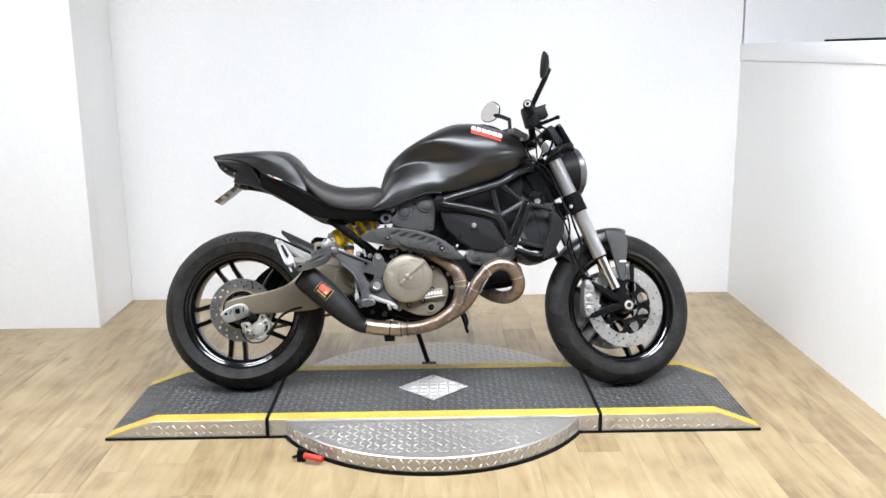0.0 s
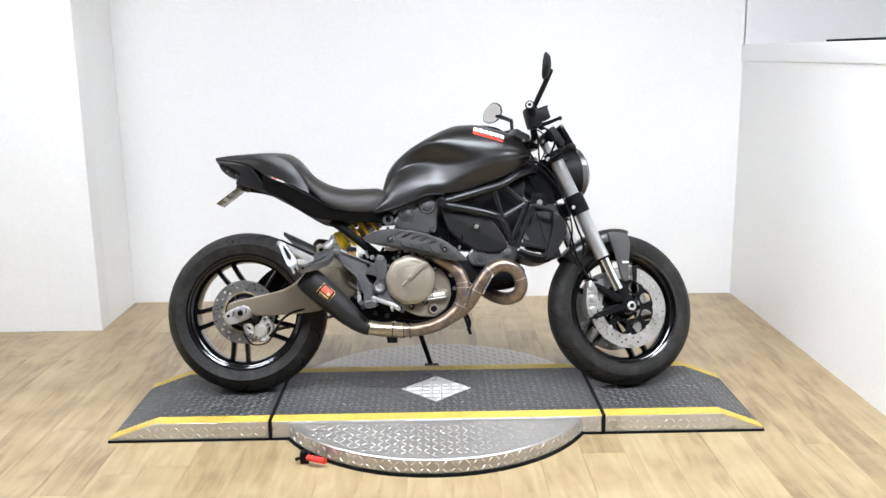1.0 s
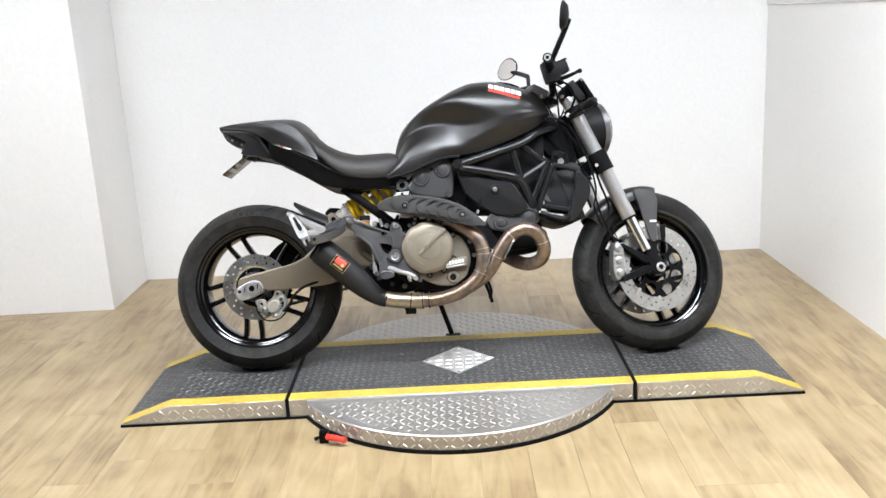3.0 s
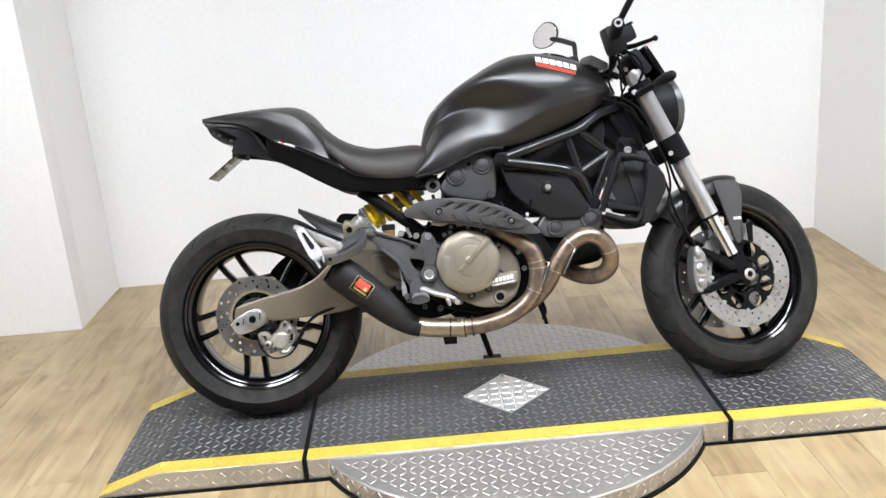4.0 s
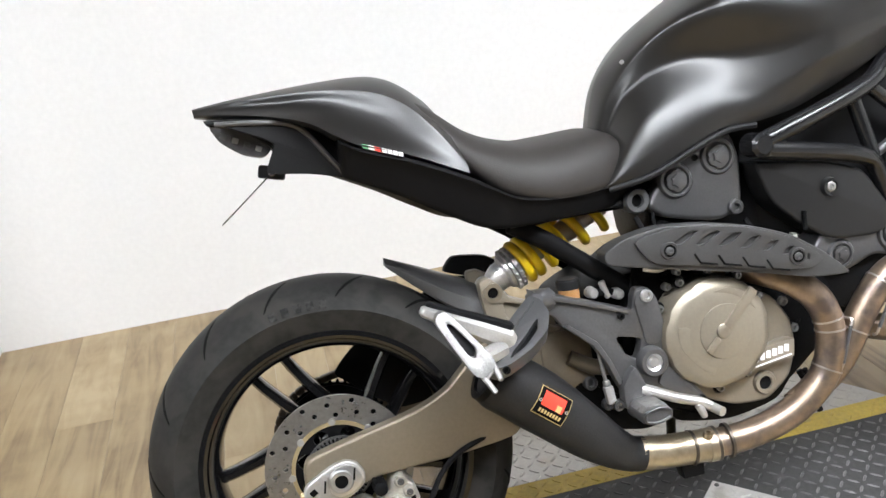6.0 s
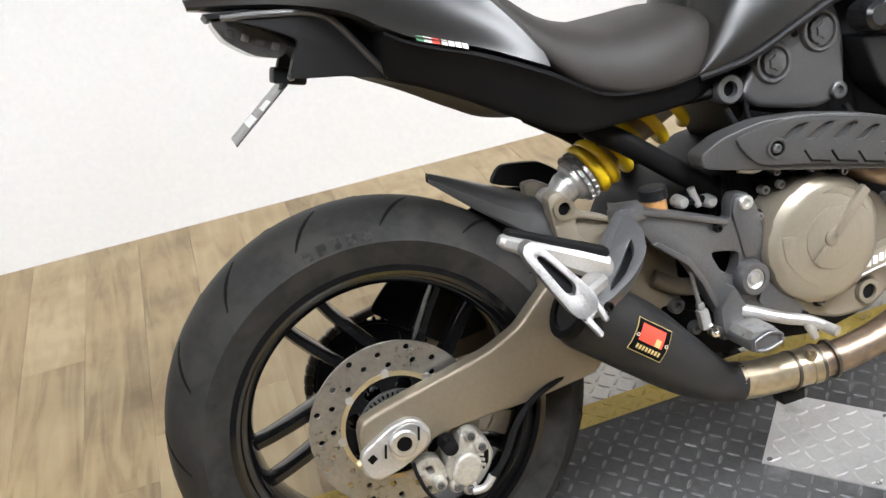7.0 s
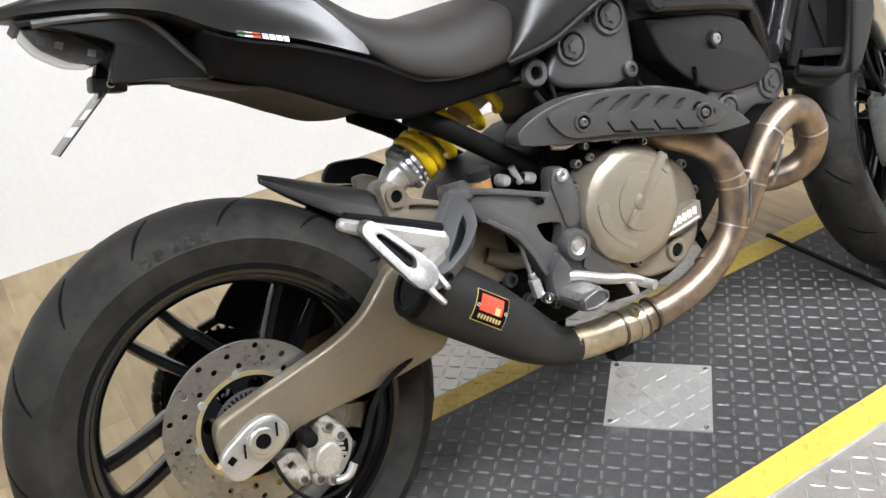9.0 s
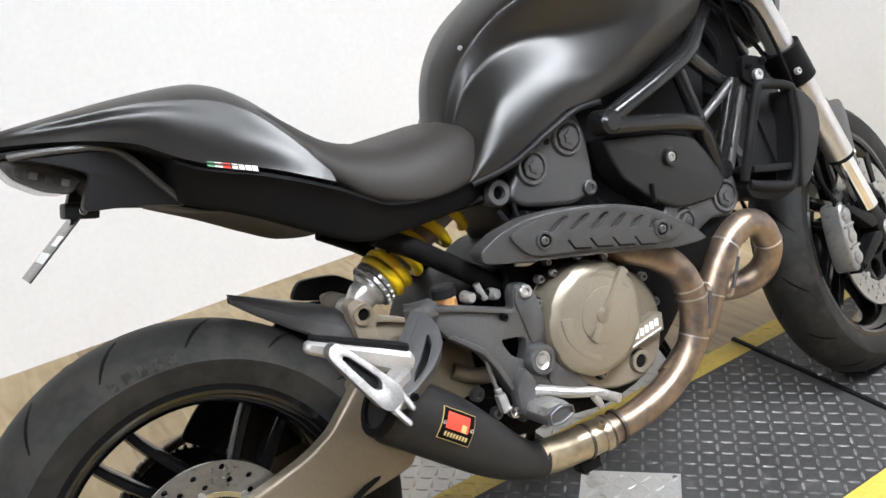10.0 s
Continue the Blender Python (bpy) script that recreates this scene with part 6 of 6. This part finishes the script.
for h in (0.035, 0.044):
    ringp = part("preload_ring", lathe([(h, 0.022), (h, 0.037), (h + 0.006, 0.037), (h + 0.006, 0.022)], SA, dirn, 24), SILVER, shock)
    bm = bmesh.new()
    for k in range(18):
        w = a1 * math.cos(math.pi * k / 9) + a2 * math.sin(math.pi * k / 9)
        bar(SA + dirn * h + w * 0.037, SA + dirn * (h + 0.006) + w * 0.037, w, (0.005, 0.004), (0.005, 0.004), bm=bm)
    part("knurl", bm, CAST_SILVER, ringp)["kind"] = "stuff"
part("bump_stop", lathe([(0.14, 0), (0.14, 0.019), (0.17, 0.021), (0.185, 0.019), (0.185, 0)], SA, dirn, 20), CAST_SILVER, shock)
TURNS = 5.6
coil = [SA + dirn * (0.059 + 0.160 * (k / 120) ** 1.5) + (a1 * math.cos(2 * math.pi * TURNS * k / 120) + a2 * math.sin(2 * math.pi * TURNS * k / 120)) * 0.0335 for k in range(121)]
part("coil_spring", tube(coil, 0.0086, 10, smooth=False), YELLOW, shock, "yellow painted coil spring")
part("shock_clevis", tube([(0.297, -0.05, 0.560), (0.297, -0.01, 0.560)], 0.016, 16), CAST_SILVER, shock)

# side stand
stand = part("side_stand", tube([(0.655, 0.105, 0.250), (0.672, 0.150, 0.200), (0.706, 0.250, 0.088)], 0.010, 12), CAST_BLACK, bike, "black folding side stand, down")
part("foot", block((0.712, 0.268, 0.074), (0.060, 0.034, 0.012), 0.004, turned(14.5, 0, 0)), CAST_BLACK, stand)
part("drain_hose", tube([(0.838, -0.06, 0.30), (0.852, -0.07, 0.26), (0.862, -0.075, 0.222)], 0.006, 8), RUBBER, bike, "short black drain hoses")
part("drain_hose", tube([(0.850, -0.06, 0.30), (0.862, -0.06, 0.262), (0.853, -0.06, 0.235)], 0.005, 8), RUBBER, bike)

SET["now"] = AT_ENG
# radiator
rad = part("radiator", prism([(1.128, 0.690), (1.165, 0.700), (1.225, 0.515), (1.185, 0.500)], -0.125, 0.125, 0.004), CORE, bike, "black radiator")
SET["now"] = None
part("shroud", prism([(1.190, 0.676), (1.214, 0.664), (1.240, 0.632), (1.240, 0.590), (1.215, 0.545), (1.184, 0.500), (1.158, 0.492), (1.176, 0.560), (1.190, 0.620)], -0.182, -0.120, 0.012, soft=1, seg=3), AIR_BLACK, rad, "matt black radiator side shroud", sharp=50)
part("shroud_frame", tube([(1.052, -0.150, 0.540), (1.072, -0.158, 0.600), (1.108, -0.166, 0.690), (1.125, -0.168, 0.698), (1.185, -0.168, 0.682), (1.196, -0.168, 0.660), (1.186, -0.168, 0.580), (1.160, -0.166, 0.512), (1.130, -0.162, 0.506), (1.060, -0.150, 0.530)], 0.0095, 10, 5), PLASTIC, rad)
part("radiator_core", prism([(1.085, 0.700), (1.205, 0.716), (1.228, 0.660), (1.205, 0.520), (1.075, 0.530)], -0.118, -0.106, 0.003, soft=1), CORE, rad)
part("shroud_shelf", block((1.120, -0.140, 0.545), (0.11, 0.05, 0.014), 0.004, turned(0, 12, 0)), PLASTIC, rad)
part("shroud_bottom", prism([(1.05, 0.535), (1.15, 0.515), (1.185, 0.488), (1.13, 0.478), (1.06, 0.505)], -0.150, 0.13, 0.006, soft=1), PLASTIC, rad)
part("horn", lathe([(0, 0), (0, 0.018), (0.02, 0.036), (0.03, 0.036), (0.03, 0)], (1.098, -0.085, 0.605), (0.2, -1, 0.1), 24), CAST_GREY, rad)
SET["now"] = None

# ---- front end ----
DOWN = Matrix.Translation((-0.014, 0, 0.002))
for s in (-1, 1):
    ob = part("fork_leg", tube([along(0.216, 0.104 * s, -0.02), along(0.700, 0.104 * s, -0.02)], 0.0268, 24, smooth=False), SILVER, bike, "satin silver upside-down fork leg", by=STEER)
    part("slider", tube([along(0.08, 0.104 * s, -0.02), along(0.23, 0.104 * s, -0.02)], 0.0205, 20, smooth=False), CHROME, ob, "bright fork slider", by=STEER)
    part("seal", lathe([(0.210, 0.020), (0.210, 0.0275), (0.218, 0.0275), (0.218, 0.020)], along(0, 0.104 * s, -0.02), UPWAY, 24), RUBBER, ob, by=STEER)
    part("cap", lathe([(0.696, 0), (0.696, 0.024), (0.708, 0.023), (0.710, 0.012), (0.715, 0.011), (0.715, 0)], along(0, 0.104 * s, -0.02), UPWAY, 24), SILVER, ob, by=STEER)
    y0, y1 = sorted((0.108 * s, 0.080 * s))
    lower = prism([(1.414, 0.395), (1.452, 0.412), (1.478, 0.352), (1.508, 0.318), (1.506, 0.285), (1.476, 0.272), (1.452, 0.285), (1.440, 0.335)], y0, y1, 0.006, soft=1)
    foot = part("fork_foot", lower, CAST_BLACK, ob, "black cast fork foot", by=STEER @ DOWN)
    bm = prism([(1.470, 0.318), (1.440, 0.345), (1.345, 0.392), (1.325, 0.388), (1.345, 0.375), (1.425, 0.318)], y0, y1, 0.004)
    prism([(1.470, 0.300), (1.430, 0.308), (1.330, 0.268), (1.318, 0.252), (1.345, 0.252), (1.45, 0.284)], y0, y1, 0.004, bm=bm)
    part("caliper_arm", bm, CAST_BLACK, ob, by=STEER @ DOWN)
    part("axle_nut", lathe([(0, 0.010), (0, 0.018), (0.006, 0.018), (0.008, 0.015), (0.008, 0.010)], FRONT + Vector((0, 0.104 * s, 0)), (0, s, 0), 28, ring=True), CAST_SILVER, ob, by=STEER)
    y0, y1 = sorted((0.104 * s, 0.060 * s))
    cal = part("front_caliper", prism([(1.308, 0.258), (1.302, 0.300), (1.306, 0.360), (1.318, 0.400), (1.345, 0.400), (1.350, 0.370), (1.348, 0.290), (1.338, 0.258)], y0, y1, 0.010, soft=1, seg=3), CALIPER, bike, "grey cast front brake caliper", by=STEER @ DOWN)
    for z in (0.285, 0.33, 0.375):
        part("piston_cover", lathe([(0, 0), (0, 0.015), (0.006, 0.014), (0.009, 0.010), (0.009, 0)], (1.326, 0.102 * s, z), (0, s, 0), 20), CALIPER, cal, by=STEER @ DOWN)
    for z in (0.307, 0.352):
        part("rib", block((1.327, 0.105 * s, z), (0.040, 0.006, 0.006), 0.002), CALIPER, cal, by=STEER @ DOWN)
    part("pad_pin", tube([(1.352, 0.085 * s, 0.275), (1.352, 0.085 * s, 0.385)], 0.004, 8), CHROME, cal, by=STEER @ DOWN)
    part("bleed_screw", tube([(1.322, 0.092 * s, 0.395), (1.318, 0.092 * s, 0.418)], 0.0045, 8), RUBBER, cal, by=STEER @ DOWN)
    for z in (0.262, 0.400):
        part("bolt", bolt((1.335, 0.104 * s, z), (0, s, 0), 0.007, 0.008), CAST_BLACK, cal, by=STEER @ DOWN)
    part("brake_hose", tube([(1.310, 0.095 * s, 0.405), (1.285, 0.09 * s, 0.46), (1.300, 0.080 * s, 0.54), (1.275, 0.078 * s, 0.62), (1.245, 0.076 * s, 0.72), (1.185, 0.070 * s, 0.80), (1.13, 0.06 * s, 0.86)], 0.0045, 8), RUBBER, bike, "black front brake hose", by=STEER)
    part("reflector_bracket", prism([(1.490, 0.46), (1.512, 0.465), (1.506, 0.40), (1.492, 0.40)], *sorted((0.098 * s, 0.092 * s)), 0.001), CAST_BLACK, ob, by=STEER)
part("front_axle", tube([FRONT + Vector((0, -0.104, 0)), FRONT + Vector((0, 0.104, 0))], 0.011, 16), CAST_SILVER, bike, by=STEER)


def clamp(name, dist, length, half, label):
    bm = bmesh.new()
    for s in (-1, 1):
        lathe([(dist, 0.026), (dist, 0.036), (dist + length, 0.036), (dist + length, 0.026)], along(0, 0.104 * s, -0.02), UPWAY, 28, bm=bm)
    turn = turned(0, -24.3, 0)
    block(along(dist + length / 2, 0, -0.030), (0.045, 0.140, length * 0.7), 0.006, turn, bm=bm)
    return part(name, bm, CAST_BLACK, bike, label, by=STEER)


low = clamp("lower_yoke", 0.408, 0.078, 0.1, "black lower fork yoke")
top = clamp("upper_yoke", 0.632, 0.040, 0.1, "black upper fork yoke")
for s in (-1, 1):
    part("pinch_bolt", bolt(along(0.652, 0.118 * s, -0.055), (-0.3, s, 0), 0.0085, 0.008), CAST_SILVER, top, "bright pinch bolt", by=STEER)
    part("pinch_bolt", bolt(along(0.44, 0.125 * s, -0.05), (-0.3, s, 0), 0.007, 0.008), CAST_SILVER, low, by=STEER)

# front mudguard
rings = []
for k in range(17):
    a = radians(82 + 58 * k / 16)
    f = k / 16
    w = knots(f, [(0, 0.030), (0.12, 0.062), (0.4, 0.076), (0.8, 0.072), (1, 0.055)])
    r = 0.318 - 0.002 * f
    row = [(-w, -0.050), (-w * 1.02, -0.022), (-w * 0.82, -0.003), (-w * 0.4, 0.004), (w * 0.4, 0.004), (w * 0.82, -0.003), (w * 1.02, -0.022), (w, -0.050)]
    if f < 0.12:
        row = [(y, h * (0.35 + 5 * f)) for y, h in row]
    rings.append([FRONT + Vector((math.cos(a) * (r + h), y, math.sin(a) * (r + h))) for y, h in row] + [FRONT + Vector((math.cos(a) * (r + h - 0.004), y * 0.94, math.sin(a) * (r + h - 0.004))) for y, h in reversed(row)])
guard = part("front_mudguard", skin(rings), SATIN_BLACK, bike, "satin black front mudguard", sharp=45, by=STEER)
for s in (-1, 1):
    part("mudguard_stay", prism([(1.412, 0.600), (1.500, 0.595), (1.512, 0.555), (1.500, 0.48), (1.492, 0.40), (1.470, 0.40), (1.455, 0.46), (1.435, 0.53)], *sorted((0.074 * s, 0.084 * s)), 0.003, soft=1), GREY_PLASTIC, guard, by=STEER @ DOWN)
    part("stay_mark", block((1.484, 0.0845 * s, 0.476), (0.026, 0.001, 0.008), 0), WHITE_PRINT, guard, by=STEER @ DOWN)

# headlight and dash
hl = part("headlight", lathe([(-0.09, 0), (-0.085, 0.045), (-0.05, 0.080), (0.0, 0.094), (0.030, 0.096), (0.036, 0.090), (0.036, 0.0)], along(0.575, 0, 0.060), (0.97, 0, 0.12), 40), PLASTIC, bike, "round black headlight", by=STEER)
part("rim", lathe([(0.016, 0.0945), (0.016, 0.0975), (0.034, 0.0985), (0.040, 0.092), (0.040, 0.088), (0.030, 0.088)], along(0.575, 0, 0.060), (0.97, 0, 0.12), 40, ring=True), CAST_GREY, hl, "grey headlamp rim", by=STEER)
part("lens", lathe([(0.0365, 0.088), (0.052, 0.076), (0.062, 0.050), (0.066, 0.0)], along(0.575, 0, 0.060), (0.97, 0, 0.12), 40), LENS, hl, "clear domed lens", by=STEER)
part("reflector", lathe([(0.0362, 0.082), (0.0364, 0.0)], along(0.575, 0, 0.060), (0.97, 0, 0.12), 40), CHROME, hl, by=STEER)
for s in (-1, 1):
    part("bracket", prism([(1.195, 0.86), (1.26, 0.90), (1.285, 0.80), (1.25, 0.77)], *sorted((0.070 * s, 0.076 * s)), 0.002, soft=1), CAST_BLACK, hl, by=STEER)
part("flyscreen", prism([(1.225, 1.030), (1.240, 1.036), (1.270, 0.985), (1.300, 0.930), (1.285, 0.925), (1.250, 0.975)], -0.075, 0.075, 0.006, soft=1), GLOSS_BLACK, bike, "small black flyscreen", by=STEER)
dash = part("instrument", block((1.215, 0, 0.985), (0.035, 0.15, 0.085), 0.010, turned(0, -35, 0)), PLASTIC, bike, "black instrument housing", by=STEER)
part("display", block((1.200, 0, 0.975), (0.004, 0.12, 0.065), 0.002, turned(0, -35, 0)), BLACK_PRINT_SHADE, dash, by=STEER)


# handlebar and controls
handlebar = part("handlebar", tube([(1.087, -0.395, 1.037), (1.106, -0.26, 1.042), (1.120, -0.15, 1.020), (1.135, -0.07, 0.985), (1.135, 0.0, 0.982), (1.115, 0.07, 0.985), (1.068, 0.15, 1.022), (1.028, 0.24, 1.046), (0.992, 0.335, 1.052)], 0.0115, 14), CAST_BLACK, bike, "black tapered handlebar")
for s, a, b in ((-1, (1.087, -0.395, 1.037), (1.108, -0.265, 1.040)), (1, (0.992, 0.335, 1.052), (1.035, 0.225, 1.044))):
    part("grip", tube([a, b], 0.0175, 18), RUBBER, handlebar, "black rubber grip")
    d = (Vector(a) - Vector(b)).normalized()
    part("bar_end", lathe([(0, 0), (0, 0.016), (0.012, 0.016), (0.014, 0.013), (0.014, 0.0085)], a, d, 24), CAST_BLACK, handlebar)
    part("bar_end_ring", lathe([(0.0138, 0.0062), (0.0138, 0.0118), (0.016, 0.0110), (0.016, 0.0062)], a, d, 24, ring=True), CAST_SILVER, handlebar)
    # Black core paints the shade in the bar end's bore.
    part("bar_end_core", lathe([(0.012, 0), (0.012, 0.0062), (0.0142, 0.0062), (0.0142, 0)], a, d, 16), BLACK_PRINT_SHADE, handlebar)
part("riser", block((1.132, 0, 0.965), (0.05, 0.10, 0.045), 0.008, turned(0, -20, 0)), CALIPER, handlebar)
sw = part("switch_housing", block((1.117, -0.190, 1.034), (0.054, 0.060, 0.082), 0.014, turned(0, -15, 8)), PLASTIC, bike, "black handlebar switch housing")
part("button", block((1.100, -0.195, 1.045), (0.008, 0.02, 0.016), 0.002), GREY_PLASTIC, sw)
part("switch_housing", block((1.052, 0.185, 1.030), (0.055, 0.055, 0.060), 0.012, turned(0, -15, 8)), PLASTIC, bike, "black handlebar switch housing")
mcyl = part("brake_reservoir", block((1.150, -0.165, 1.048), (0.066, 0.050, 0.046), 0.010, turned(0, -20, 10)), PLASTIC, bike, "black front brake master cylinder")
part("body", tube([(1.135, -0.19, 1.018), (1.160, -0.12, 1.012)], 0.013, 12), CAST_BLACK, mcyl)
lev = part("brake_hand_lever", tube([(1.150, -0.175, 1.012), (1.165, -0.215, 1.007), (1.182, -0.265, 1.005), (1.201, -0.316, 1.005)], lambda u: 0.0085 - 0.003 * u, 10), CAST_BLACK, bike, "black front brake lever")
part("ball_end", lathe([(-0.008, 0), (-0.007, 0.005), (0, 0.0085), (0.007, 0.005), (0.008, 0)], (1.204, -0.320, 1.005), (0, 1, 0), 14), CAST_BLACK, lev)
part("clutch_hand_lever", tube([(1.085, 0.16, 1.012), (1.075, 0.22, 1.012), (1.045, 0.31, 1.013)], lambda u: 0.008 - 0.003 * u, 10), CAST_BLACK, bike, "black clutch lever")
# ignition and clutter behind the yoke
part("ignition_lock", lathe([(0, 0), (0, 0.024), (0.035, 0.022), (0.045, 0.016), (0.045, 0)], along(0.632, 0, -0.08), UPWAY, 24), CAST_BLACK, bike, "black ignition lock", by=STEER)
part("bar_clamp_body", block((1.098, -0.045, 0.965), (0.075, 0.045, 0.030), 0.008, turned(0, 18, 20)), PLASTIC, bike)
part("control_block", block((1.075, -0.075, 0.985), (0.070, 0.060, 0.034), 0.010, turned(0, 22, 25)), GREY_PLASTIC, bike, "dark plastic control block behind the bars")
part("steering_damper", tube([(1.05, -0.075, 0.952), (1.12, -0.07, 0.955), (1.15, -0.065, 0.945)], 0.010, 10), CAST_BLACK, bike, "short black linkage rod")
for k, pts in enumerate((
    [(1.130, -0.17, 1.000), (1.145, -0.12, 0.960), (1.150, -0.100, 0.900), (1.160, -0.085, 0.84), (1.185, -0.080, 0.77), (1.225, -0.085, 0.70), (1.262, -0.085, 0.62), (1.285, -0.085, 0.53), (1.315, -0.09, 0.45)],
    [(1.105, -0.09, 0.885), (1.150, -0.11, 0.872), (1.195, -0.125, 0.830), (1.235, -0.125, 0.74), (1.262, -0.120, 0.66), (1.270, -0.115, 0.60), (1.262, -0.105, 0.54), (1.290, -0.10, 0.47)],
    [(1.060, -0.08, 0.90), (1.10, -0.12, 0.872), (1.16, -0.13, 0.845), (1.19, -0.12, 0.80)],
    [(1.135, -0.16, 0.995), (1.17, -0.10, 0.985), (1.18, -0.04, 0.93), (1.15, -0.03, 0.87)],
    [(1.06, 0.14, 1.0), (1.10, 0.10, 0.94), (1.13, 0.05, 0.88), (1.12, 0.02, 0.80)],
)):
    part("cable", tube(pts, 0.0034 if k < 2 else 0.0030, 8), RUBBER, bike, "black control cable")
part("wiring_loom", tube([(1.08, -0.03, 0.88), (1.12, -0.06, 0.82), (1.15, -0.05, 0.76), (1.13, -0.03, 0.70)], 0.012, 8), RUBBER, bike)
part("head_filler", prism([(1.06, 0.87), (1.13, 0.90), (1.20, 0.80), (1.22, 0.72), (1.16, 0.70), (1.08, 0.78)], -0.055, 0.055, 0.010, soft=1), CAST_BLACK, bike, "black steering head and wiring")

for x, y, z, r, m in ((1.118, -0.060, 0.975, 0.008, CAST_SILVER), (1.150, -0.055, 0.985, 0.008, CAST_SILVER), (1.165, -0.110, 0.955, 0.006, CALIPER), (1.090, -0.105, 0.960, 0.006, CALIPER)):
    part("bolt", bolt((x, y, z), (-0.2, -0.6, 0.8), r, 0.010), m, handlebar)
part("brake_line", tube([(1.160, -0.135, 1.010), (1.190, -0.160, 0.985), (1.205, -0.155, 0.945), (1.195, -0.120, 0.905), (1.205, -0.090, 0.850)], 0.0042, 8), RUBBER, bike, "black front brake line")
part("brake_line", tube([(1.140, -0.150, 1.000), (1.120, -0.140, 0.965), (1.110, -0.110, 0.930), (1.130, -0.080, 0.895)], 0.0036, 8), RUBBER, bike, "black switch cable")
part("lid", block((1.149, -0.166, 1.073), (0.058, 0.044, 0.008), 0.003, turned(0, -20, 10)), CAST_BLACK, mcyl)
for dx, dy in ((-0.020, -0.012), (0.020, 0.012)):
    part("screw", bolt((1.149 + dx, -0.166 + dy, 1.076 + 0.36 * dx), (0.3, 0, 1), 0.0035, 0.003), CALIPER, mcyl)

# mirrors
def oval(centre, normal, up, a, b, depth, back, face, parent, name, label):
    n = Vector(normal).normalized()
    u = (Vector(up) - n * Vector(up).dot(n)).normalized()
    v = n.cross(u)
    c = Vector(centre)

    def ring(sc, h):
        return [c + n * h + u * (math.cos(t) * b * sc * (1 - 0.12 * math.sin(t))) + v * (math.sin(t) * a * sc) for t in (2 * math.pi * k / 32 for k in range(32))]

    m = part(name, skin([ring(0.35, -depth), ring(0.75, -depth * 0.8), ring(0.97, -depth * 0.3), ring(1.0, 0.0), ring(0.96, 0.0015)]), back, parent, label)
    part("glass", skin([ring(0.93, 0.0016), ring(0.92, 0.0024)]), face, m, "mirror glass")
    return m


m1 = oval((0.998, 0.345, 1.170), (-0.62, -0.62, -0.12), (-0.33, 0.15, 0.92), 0.058, 0.041, 0.020, PLASTIC, MIRROR, bike, "mirror", "black oval rear-view mirror on a stalk")
part("stalk", tube([(1.014, 0.345, 1.160), (1.040, 0.29, 1.140), (1.064, 0.215, 1.112), (1.070, 0.192, 1.100), (1.070, 0.186, 1.045)], lambda u: 0.0095 - 0.002 * u, 10), PLASTIC, m1)
m2 = oval((1.142, -0.40, 1.178), (-0.93, 0.20, 0.14), (0.15, 0, 1), 0.055, 0.048, 0.022, PLASTIC, MIRROR, bike, "mirror", "black oval rear-view mirror on a stalk")
part("stalk", tube([(1.165, -0.395, 1.165), (1.150, -0.350, 1.130), (1.128, -0.285, 1.085), (1.112, -0.235, 1.050)], lambda u: 0.0095, 10), PLASTIC, m2)

# indicators
for s, base, tip in ((-1, (1.190, -0.115, 0.880), (1.257, -0.292, 0.907)), (1, (1.155, 0.125, 0.880), (1.205, 0.24, 0.915))):
    b, t = Vector(base), Vector(tip)
    ind = part("indicator", tube([b, b.lerp(t, 0.25), b.lerp(t, 0.5), b.lerp(t, 0.62), b.lerp(t, 0.8), t], lambda u: knots(u, [(0, 0.010), (0.42, 0.0085), (0.58, 0.013), (0.8, 0.0165), (0.95, 0.013), (1, 0.006)]), 14), PLASTIC, bike, "black slim front indicator")

# ---- floor ----
floor = setting("floor", block((0.28, -1.66, -0.06), (8.8, 7.0, 0.10), 0), BRONZE_DARK, "floor of pale oak-look planks", "floor")
PW, PL = 0.150, 1.22


def plank_mesh():
    bm = block((0, 0, -0.005), (PW - 0.0006, PL - 0.0006, 0.010), 0.0004, seg=1)
    me = bpy.data.meshes.new("plank")
    bm.to_mesh(me)
    bm.free()
    me.materials.append(PLANK)
    return me


pm = plank_mesh()
shift = random.Random(11)
x = -3.94
while x < RIGHT:
    wide = min(PW, RIGHT - x + PW / 2)
    end = BACK if x > JUT_X else JUT_Y
    y = end + shift.uniform(0.05, 0.95) * PL
    while y > -5.0:
        hi, lo = min(y, end), max(y - PL, -5.0)
        if hi - lo > 0.01:
            ob = new("plank", pm)
            ob.parent = floor
            ob.matrix_basis = pose(x, (hi + lo) / 2, 0.0) @ Matrix.Diagonal((1, (hi - lo) / PL, 1, 1))
        y -= PL
    x += PW
part("outer_planks", block(((RIGHT + 0.12 + 4.5) / 2, -1.7, -0.006), (4.5 - RIGHT - 0.12, 6.6, 0.008), 0), PLANK, floor)
